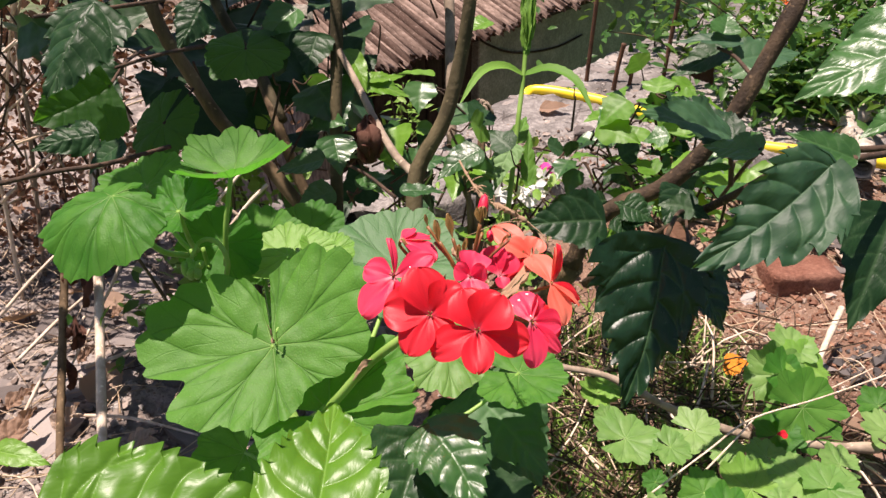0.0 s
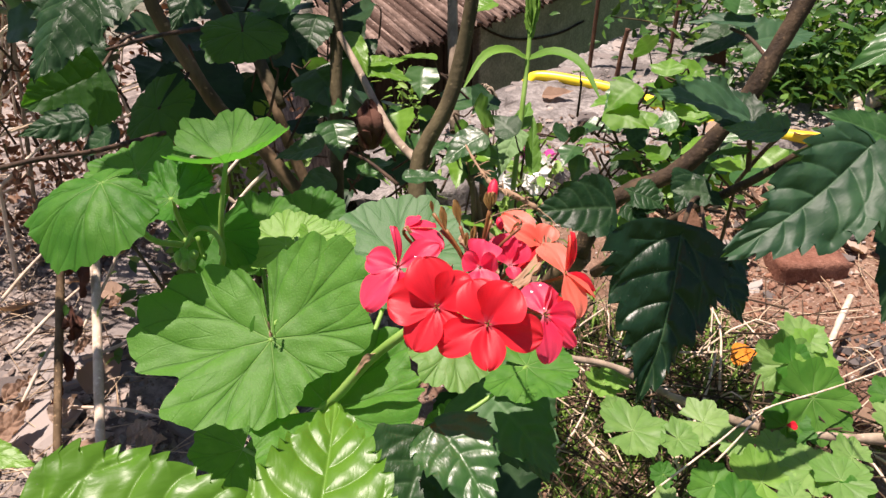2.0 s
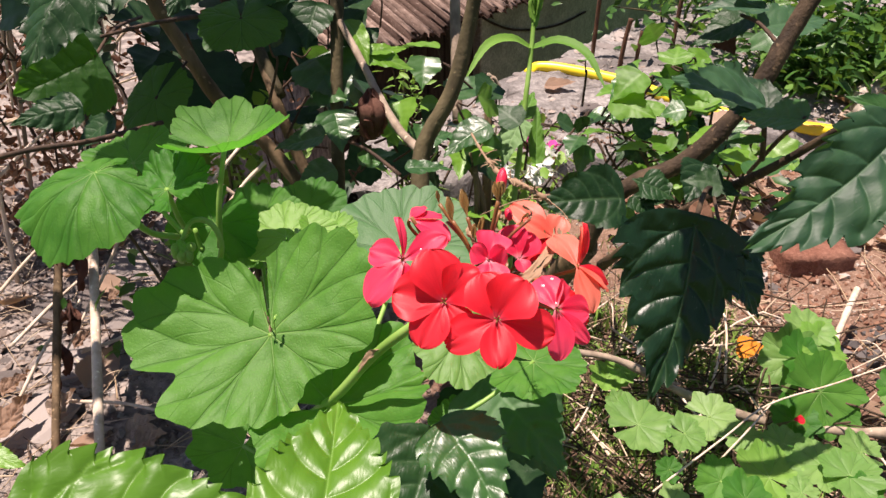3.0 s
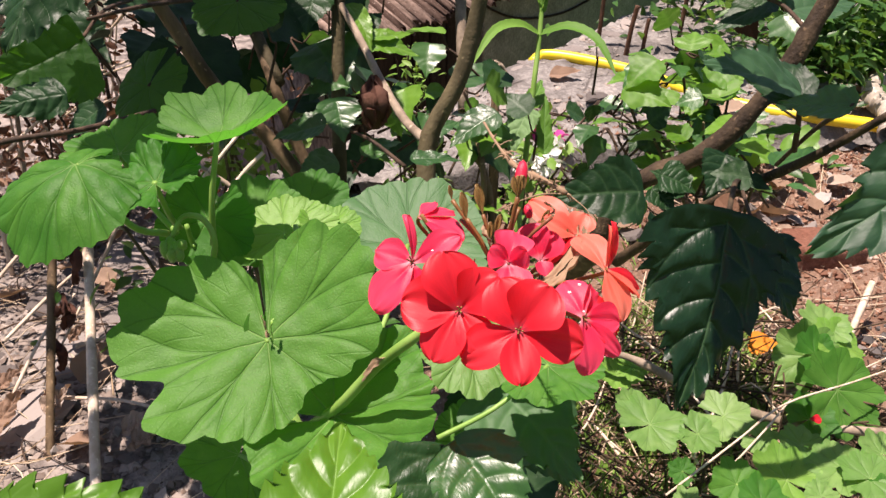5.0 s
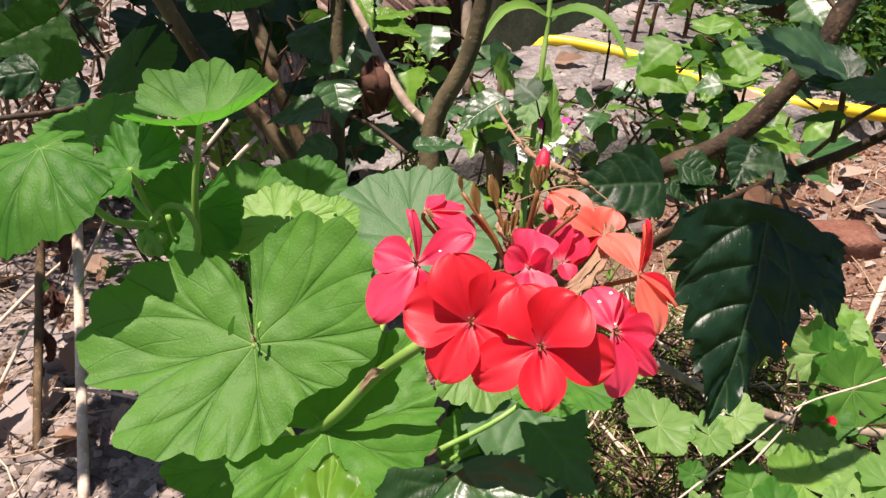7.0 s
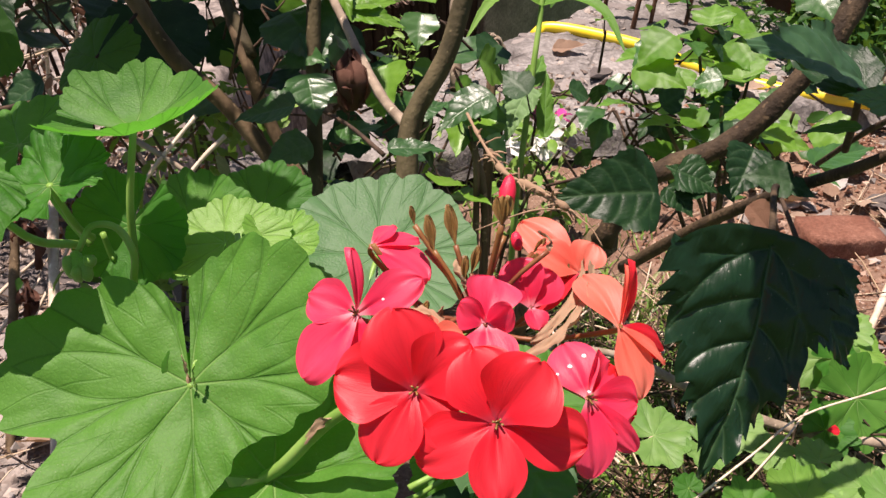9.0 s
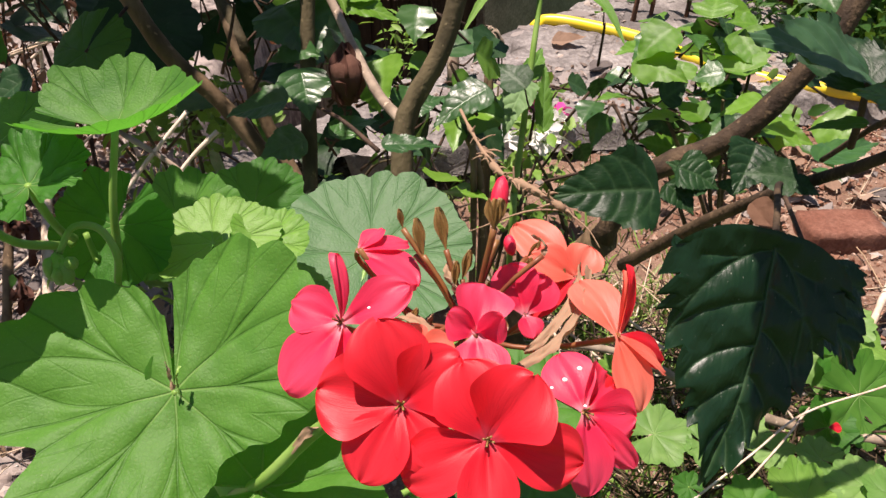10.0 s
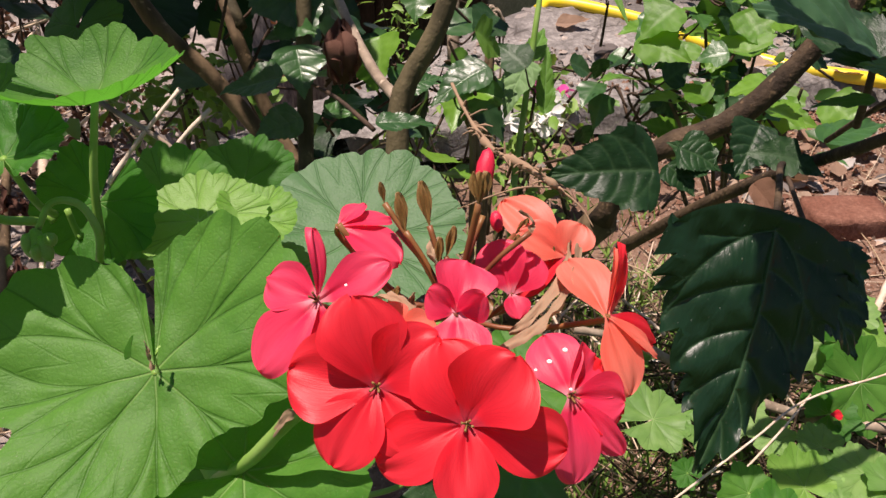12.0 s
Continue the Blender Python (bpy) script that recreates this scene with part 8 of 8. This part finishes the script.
def ribbed_pipe():
    line = smooth_line([(1.1359, 1.7655, 0.1500), (1.0565, 1.7823, 0.1550), (0.9847, 1.7458, 0.1600), (0.9265, 1.7006, 0.1550), (0.8970, 1.6373, 0.1500), (0.8992, 1.5837, 0.1480), (0.8754, 1.5178, 0.1500), (0.8496, 1.4660, 0.1400)], 24)
    pv, sides = [], 12
    for i, c in enumerate(line):
        d = (line[min(len(line) - 1, i + 1)] - line[max(0, i - 1)]).normalized()
        s = Vector((0, 0, 1)).cross(d).normalized()
        o = d.cross(s)
        r = 0.021 + 0.0028 * math.sin(i * 0.9)
        pv += [c + s * r * math.cos(2 * math.pi * j / sides) + o * r * math.sin(2 * math.pi * j / sides) for j in range(sides)]
    fc = sheet_faces(len(line), sides, True) + [tuple(range(sides))[::-1]]
    tagged(part("ribbed_pipe", solid("ribbed_pipe", pv, fc), M_COIL), "grey ribbed drain pipe lying bent on the ground", "pipe")


ribbed_pipe()


def brick(x, y, turn, name="brick", sx=0.20, sy=0.095, sz=0.06, tip=0.0):
    bm = bmesh.new()
    bmesh.ops.create_cube(bm, size=1)
    for v in bm.verts:
        v.co = Vector((v.co.x * sx, v.co.y * sy, v.co.z * sz))
    bmesh.ops.subdivide_edges(bm, edges=bm.edges[:], cuts=5, use_grid_fill=True)
    for v in bm.verts:
        v.co += Vector((noise.noise(v.co * 30 + Vector((x, y, 0))), noise.noise(v.co * 30 + Vector((3, y, x))), noise.noise(v.co * 30 + Vector((7, x, y))))) * 0.004
        edge = (abs(v.co.x) > sx * 0.46) + (abs(v.co.y) > sy * 0.44) + (abs(v.co.z) > sz * 0.42)
        if edge > 1:
            v.co *= 0.965
    me = bpy.data.meshes.new("brick")
    bm.to_mesh(me)
    bm.free()
    me.polygons.foreach_set("use_smooth", [True] * len(me.polygons))
    ob = part(name, me, M_BRICK, None, pose(x, y, 0.040, tip, 0, turn))
    tagged(ob, "broken red clay brick half sunk in the soil", "brick")


brick(0.638, 1.207, 2, sx=0.125, sy=0.075)

# ---- loose ground cover ----
def on_top(x, y):
    """Height of the terrace or of the soil."""
    return 0.126 if y > 1.36 + 0.27 * (x + 0.15) and slab_side(x, y) > 0.01 and -0.12 < x < 1.4 else ground_height(x, y)


def pebbles(name, material, count, box, lo, hi, seed, label, category, flat=0.0):
    r = random.Random(seed)
    pv, fc = [], []
    for _ in range(count):
        x, y = r.uniform(box[0], box[1]), r.uniform(box[2], box[3])
        s = lo + (hi - lo) * r.random() ** 3
        c = Vector((x, y, on_top(x, y) + s * 0.2))
        if slab_side(x, y) < 0.01 and y > 1.45 and x > -0.4:
            continue
        k = len(pv)
        q = Euler((r.gauss(0, 0.35), r.gauss(0, 0.35), r.uniform(0, 6)) if flat else (r.uniform(0, 6), r.uniform(0, 6), r.uniform(0, 6))).to_matrix()
        for v in ((1, 0, 0), (-1, 0, 0), (0, 1, 0), (0, -1, 0), (0, 0, 1), (0, 0, -1)):
            w = Vector(v) * s * r.uniform(0.55, 1.1)
            w.z *= 1 - flat
            pv.append(c + q @ w)
        fc += [(k, k + 2, k + 4), (k + 2, k + 1, k + 4), (k + 1, k + 3, k + 4), (k + 3, k, k + 4), (k + 2, k, k + 5), (k + 1, k + 2, k + 5), (k + 3, k + 1, k + 5), (k, k + 3, k + 5)]
    tagged(part(name, solid(name, pv, fc, smooth=False), material), label, category, kind="stuff")


pebbles("gravel", M_GRAVEL, 9000, (-1.2, 1.4, 0.55, 1.75), 0.0015, 0.008, 1, "brown and grey gravel strewn over the soil", "gravel")
pebbles("rubble", M_GRIT, 800, (-0.1, 1.3, 1.3, 2.5), 0.0015, 0.012, 12, "grey chips and grit lying on the terrace", "rubble")
pebbles("soil_crumbs", M_CRUMB, 5200, (0.30, 1.1, 0.92, 1.55), 0.002, 0.0095, 13, "loose red-brown soil crumbs and grit", "soil")
pebbles("dark_clods", M_CLOD, 450, (0.60, 0.85, 0.78, 1.0), 0.004, 0.016, 2, "dark crumbly clods of soil", "soil")
pebbles("flakes", M_FLAKE, 9500, (-1.0, -0.1, 0.66, 1.55), 0.002, 0.014, 16, "grey and pinkish flakes of weathered stone", "rubble", 0.75)
pebbles("flakes", M_FLAKE, 3600, (-0.1, 1.2, 1.38, 2.4), 0.002, 0.014, 17, "thin grey flakes lying on the terrace", "rubble", 0.75)
pebbles("rubble", M_GRIT, 1400, (-1.0, -0.15, 0.7, 1.6), 0.003, 0.012, 3, "small grey stone chips", "rubble")


def straws(name, material, count, box, seed, label, category, length=(0.04, 0.2), lift=0.02, r0=0.0009):
    r = random.Random(seed)
    bits = []
    for _ in range(count):
        x, y, a, L = r.uniform(box[0], box[1]), r.uniform(box[2], box[3]), r.uniform(0, math.pi), r.uniform(*length)
        p = [Vector((x + math.cos(a) * L * t, y + math.sin(a) * L * t, 0)) for t in (-0.5, 0, 0.5)]
        p[1] += Vector((r.gauss(0, L * 0.06), r.gauss(0, L * 0.06), 0))
        for q in p:
            q.z = rest(q.x, q.y, 0.002 + lift * r.random())
        w = r0 * r.uniform(0.7, 1.7)
        bits.append(tube_data(p, w, w * 0.6, 4, 3))
    tagged(part(name, joined(name, bits), material), label, category, kind="stuff")


straws("straw", M_STRAW, 330, (-1.1, -0.1, 0.65, 1.6), 4, "dry straw stems lying on the ground", "straw", lift=0.03)
straws("straw", M_STRAW, 120, (0.1, 0.5, 0.6, 1.05), 5, "tangle of dry straw stems under the leaves", "straw", lift=0.06)
straws("straw", M_STRAW, 200, (0.4, 1.3, 0.8, 1.7), 6, "dry straw stems lying on the ground", "straw", lift=0.012)
straws("straw", M_CANE, 38, (0.12, 0.62, 0.6, 1.0), 14, "stout pale straw stems across the low plants", "straw", (0.08, 0.26), 0.09, 0.0016)
straws("straw", M_BARK_RED_SHADED, 180, (0.10, 0.55, 0.6, 1.0), 15, "thin brown stems across the low plants", "twigs", (0.10, 0.30), 0.10, 0.0011)
straws("twigs", M_TWIG, 120, (-1.1, 0.6, 0.65, 1.5), 7, "thin dark twigs lying on the ground", "twigs", lift=0.03, r0=0.0013)


def grass(name, count, box, seed, height=0.07):
    r = random.Random(seed)
    pv, fc = [], []
    for _ in range(count):
        x, y = r.uniform(box[0], box[1]), r.uniform(box[2], box[3])
        b = Vector((x, y, rest(x, y)))
        d = Vector((r.gauss(0, 0.5), r.gauss(0, 0.5), 1)).normalized()
        h, w = height * r.uniform(0.4, 1.2), r.uniform(0.0008, 0.0022)
        s = Vector((r.gauss(0, 1), r.gauss(0, 1), 0)).normalized() * w
        k = len(pv)
        m, e = b + d * h * 0.6, b + d * h + Vector((d.x, d.y, -0.2)) * h * 0.4
        pv += [b - s, b + s, m + s * 0.8, m - s * 0.8, e]
        fc += [(k, k + 1, k + 2, k + 3), (k + 3, k + 2, k + 4)]
    tagged(part(name, solid(name, pv, fc), M_GRASS), "thin green grass growing between the plants", "grass", kind="stuff")


grass("grass", 1600, (0.08, 0.44, 0.62, 1.05), 8)
grass("grass", 300, (0.0, 0.35, 1.0, 1.5), 9, 0.05)

# flat stones in the ground
for k in range(130):
    x, y = rng.uniform(-0.95, -0.15), rng.uniform(0.70, 1.5)
    s = 0.012 + 0.058 * rng.random() ** 2
    part("stone", lump(k % 7, (1, rng.choice((0.6, 0.75, 0.9)), 0.28), 0.3, True), M_STONE, ground, pose(x, y, rest(x, y, s * 0.02), rng.uniform(-12, 12), rng.uniform(-12, 12), rng.uniform(0, 360)) @ Matrix.Scale(s, 4))
for k in range(40):
    x, y = rng.uniform(0.3, 1.3), rng.uniform(0.85, 1.8)
    s = rng.uniform(0.008, 0.03)
    part("stone", lump(k % 7, (1, 0.8, 0.5), 0.45, True), M_STONE, ground, pose(x, y, rest(x, y, s * 0.2), rng.uniform(-30, 30), rng.uniform(-30, 30), rng.uniform(0, 360)) @ Matrix.Scale(s, 4))
for k in range(34):
    x = rng.uniform(0.0, 1.1)
    y = rng.uniform(1.45 + 0.27 * (x + 0.15), 1.75 + 1.2 * x)
    s = rng.uniform(0.012, 0.05)
    part("stone", lump(k % 7, (1, rng.choice((0.5, 0.7, 0.9)), 0.22), 0.35, True), M_STONE, ground, pose(x, y, on_top(x, y), rng.uniform(-10, 10), rng.uniform(-10, 10), rng.uniform(0, 360)) @ Matrix.Scale(s, 4))
# fallen leaves
for k in range(44):
    if k < 26:
        x, y = rng.uniform(-0.85, -0.15), rng.uniform(0.68, 1.4)
    else:
        x, y = rng.uniform(0.2, 1.2), rng.uniform(0.75, 2.0)
    L, a = rng.uniform(0.04, 0.085), rng.uniform(0, 6.28)
    c = Vector((x, y, max(rest(x, y), 0.12 if slab_side(x, y) > 0 and y > 1.4 else -1) + 0.012))
    leaf = h_leaf(None, c, c + Vector((math.cos(a) * L, math.sin(a) * L, rng.uniform(-0.004, 0.012))), (rng.gauss(0, 0.3), rng.gauss(0, 0.3), 1), 0.6, seed=k % 5, curl=-0.25, fold=0.55, material=M_LITTER, fine=False, teeth=5)
    leaf.name = "fallen_leaf"
    tagged(leaf, "curled dry brown leaf lying on the ground", "leaf", "fallen leaves")
for k in range(30):
    x, y = rng.uniform(0.42, 1.05), rng.uniform(1.22, 1.62)
    L, a = rng.uniform(0.03, 0.07), rng.uniform(0, 6.28)
    c = Vector((x, y, on_top(x, y) + 0.010))
    leaf = h_leaf(None, c, c + Vector((math.cos(a) * L, math.sin(a) * L, rng.uniform(-0.004, 0.01))), (rng.gauss(0, 0.3), rng.gauss(0, 0.3), 1), 0.6, seed=k % 5, curl=-0.25, fold=0.55, material=M_LITTER, fine=False, teeth=5)
    leaf.name = "fallen_leaf"
    tagged(leaf, "curled dry brown leaf lying on the ground", "leaf", "fallen leaves")
for k in range(45):
    x, y = rng.uniform(0.40, 1.1), rng.uniform(1.15, 1.7)
    s = rng.uniform(0.005, 0.018)
    part("stone", lump(k % 7, (1, 0.75, 0.45), 0.45, True), M_GRIT, ground, pose(x, y, on_top(x, y) + s * 0.15, rng.uniform(-30, 30), rng.uniform(-30, 30), rng.uniform(0, 360)) @ Matrix.Scale(s, 4))
petal_fallen = petal(None, (0.3945, 0.6985, 0.1440), (0.4085, 0.6985, 0.1445), (0, -0.5, 0.9), 0.7, 3)
petal_fallen.name = "fallen_petal"
tagged(petal_fallen, "single red petal fallen on the leaves", "petal")
orange_leaf = h_leaf(None, (0.405, 0.90, 0.088), (0.44, 0.885, 0.10), (0, -0.5, 1), 0.8, seed=2, material=M_ORANGE, fine=False)
orange_leaf.name = "fallen_leaf"
tagged(orange_leaf, "yellow-orange withered leaf lying on the soil", "leaf", "fallen leaves")

# ---- withered plant at the wall ----
withered = thing("withered_plant", (-0.72, 1.35, 0.0), "tall withered plant with hanging brown leaves", "dead plant")
for k in range(16):
    x, y = -0.72 + rng.uniform(-0.25, 0.22), 1.35 + rng.uniform(-0.18, 0.2)
    top = Vector((x + rng.gauss(-0.02, 0.12), y + rng.gauss(0, 0.08), rng.uniform(0.55, 0.95)))
    tube("stem", [(x, y, -0.02), (x * 0.5 + top.x * 0.5 + rng.gauss(0, 0.03), y, top.z * 0.5), top], 0.004, 0.0022, rng.choice((M_CANE, M_BARK_PALE, M_TWIG)), withered, sides=6, knobs=0.1)
for k in range(34):
    x, y, z = rng.gauss(-0.72, 0.16), rng.gauss(1.30, 0.09), rng.uniform(0.35, 0.95)
    drop = rng.uniform(0.15, 0.4)
    tube("stem", [(x, y, z), (x + rng.gauss(0, 0.03), y + rng.gauss(0, 0.02), z - drop * 0.5), (x + rng.gauss(0, 0.05), y, max(0.02, z - drop))], 0.0022, 0.0014, rng.choice((M_CANE, M_BARK_PALE, M_TWIG, M_TWIG)), withered, sides=5, knobs=0.3)
for k in range(46):
    x, y, z, L, a = rng.gauss(-0.74, 0.2), rng.gauss(1.25, 0.1), rng.uniform(0.1, 0.85), rng.uniform(0.2, 0.5), rng.gauss(0.75, 0.35)
    d = Vector((math.cos(a), rng.gauss(0, 0.2), math.sin(a))) * L / 2
    c = Vector((x, y, max(z, d.z + 0.05)))
    tube("stem", [c - d, c + Vector((0, 0, rng.gauss(0, 0.02))), c + d], 0.0024, 0.0015, rng.choice((M_CANE, M_CANE, M_STRAW)), withered, sides=5, knobs=0.2)
for material, seed, count in ((M_DRYBROWN, 31, 340), (M_PALEDRY, 32, 70)):
    spots = []
    for k in range(count):
        c = Vector((rng.gauss(-0.73, 0.16), rng.gauss(1.34, 0.09), rng.uniform(0.05, 0.85)))
        spots += [c + Vector((rng.gauss(0, 0.006), rng.gauss(0, 0.006), rng.gauss(0, 0.045))) for _ in range(13)]
    leaf_cloud("withered_foliage", material, withered, spots, 0.017, seed, 0.05, 0.5)

# ---- growth at the back ----
def undergrowth(name, base, blobs, material, size, seed, label, category, stems=8, slim=0.5):
    r = random.Random(seed)
    plant = thing(name, base, label, category)
    pts = []
    for c, s, n in blobs:
        pts += [(r.gauss(c[0], s[0]), r.gauss(c[1], s[1]), max(0.06, r.gauss(c[2], s[2]))) for _ in range(n)]
    for k in range(stems):
        p = Vector(pts[r.randrange(len(pts))])
        b = Vector(base) + Vector((r.gauss(0, 0.05), r.gauss(0, 0.05), -0.02))
        tube("stem", [b, b.lerp(p, 0.5) + Vector((0, 0, 0.03)), p], 0.0035, 0.0015, M_BARK_GREY, plant, sides=5)
    leaf_cloud("foliage", material, plant, pts, size, seed, slim=slim)
    return plant, pts


shrub, pts = undergrowth("garden_shrub", (1.0, 2.1, 0.1), [((0.95, 2.0, 0.28), (0.2, 0.16, 0.12), 700), ((1.3, 2.2, 0.4), (0.22, 0.2, 0.14), 700), ((0.85, 2.5, 0.25), (0.2, 0.15, 0.1), 300)], M_FAR, 0.045, 41, "dense green shrub with small leaves and orange flowers", "shrub", 16, 0.42)
for k in range(9):
    c = Vector((rng.gauss(1.0, 0.15), rng.gauss(1.95, 0.1), rng.uniform(0.35, 0.5)))
    bits = [tuple(c + Vector((rng.gauss(0, 0.006), rng.gauss(0, 0.006), rng.gauss(0, 0.005)))) for _ in range(9)]
    leaf_cloud("flower", M_ORANGE, shrub, bits, 0.02, 50 + k)
undergrowth("garden_shrub", (0.95, 1.85, 0.1), [((0.92, 1.85, 0.20), (0.13, 0.1, 0.06), 1200), ((1.25, 1.95, 0.25), (0.16, 0.12, 0.08), 1000)], M_FAR, 0.05, 47, "dense dark green shrub with narrow leaves", "shrub", 14, 0.3)
def tuft(name, top, material, size, seed, label, category, count, spread, slim=0.5):
    base = (top.x, top.y + 0.02, on_top(top.x, top.y + 0.02))
    n = count // 2
    return undergrowth(name, base, [((top.x, top.y, top.z), spread, n), ((top.x, top.y, (top.z + base[2]) / 2), (spread[0] * 1.2, spread[1], spread[2]), n)], material, size, seed, label, category, 6, slim)[0]


tuft("fern_seedling", SEEDLING, M_LIME, 0.022, 43, "feathery light green seedling", "plant", 170, (0.018, 0.018, 0.03), 0.35)
for where, material, seed, label in ((WHITE_FLOWERS, M_WHITE, 60, "low weed with small white flowers"), (MAGENTA_FLOWERS, M_MAGENTA, 61, "low weed with tiny magenta flowers")):
    weed = tuft("flowering_weed", where, M_LIME, 0.024, seed, label, "weed", 90, (0.03, 0.03, 0.02))
    for k in range(5):
        c = where + Vector((rng.gauss(0, 0.018), rng.gauss(-0.01, 0.012), rng.gauss(0.005, 0.01)))
        leaf_cloud("flower", material, weed, [tuple(c + Vector((rng.gauss(0, 0.003), rng.gauss(0, 0.003), rng.gauss(0, 0.002)))) for _ in range(9)], 0.02, 70 + k + seed, slim=0.7)
tuft("weed_clump", LIME_WEED, M_LIME, 0.03, 63, "pale green weeds in the sun behind the geranium", "weed", 150, (0.06, 0.05, 0.025), 0.45)
tuft("budding_weed", PALE_BUDS, M_LIME, 0.014, 62, "weed with clusters of pale green buds", "weed", 260, (0.035, 0.03, 0.03), 0.8)
undergrowth("weed_clump", (-0.30, 1.10, 0.03), [((-0.30, 1.10, 0.12), (0.12, 0.1, 0.05), 260)], M_FAR, 0.028, 44, "low green weeds under the bush", "weed", 8)
undergrowth("weed_clump", (0.55, 1.45, 0.08), [((0.50, 1.42, 0.13), (0.10, 0.08, 0.03), 110)], M_FAR, 0.035, 45, "low green weeds beside the terrace", "weed", 6)
undergrowth("weed_clump", (0.75, 2.35, 0.1), [((0.75, 2.35, 0.2), (0.12, 0.1, 0.06), 200)], M_FAR, 0.04, 46, "low green weeds at the far end of the terrace", "weed", 6)
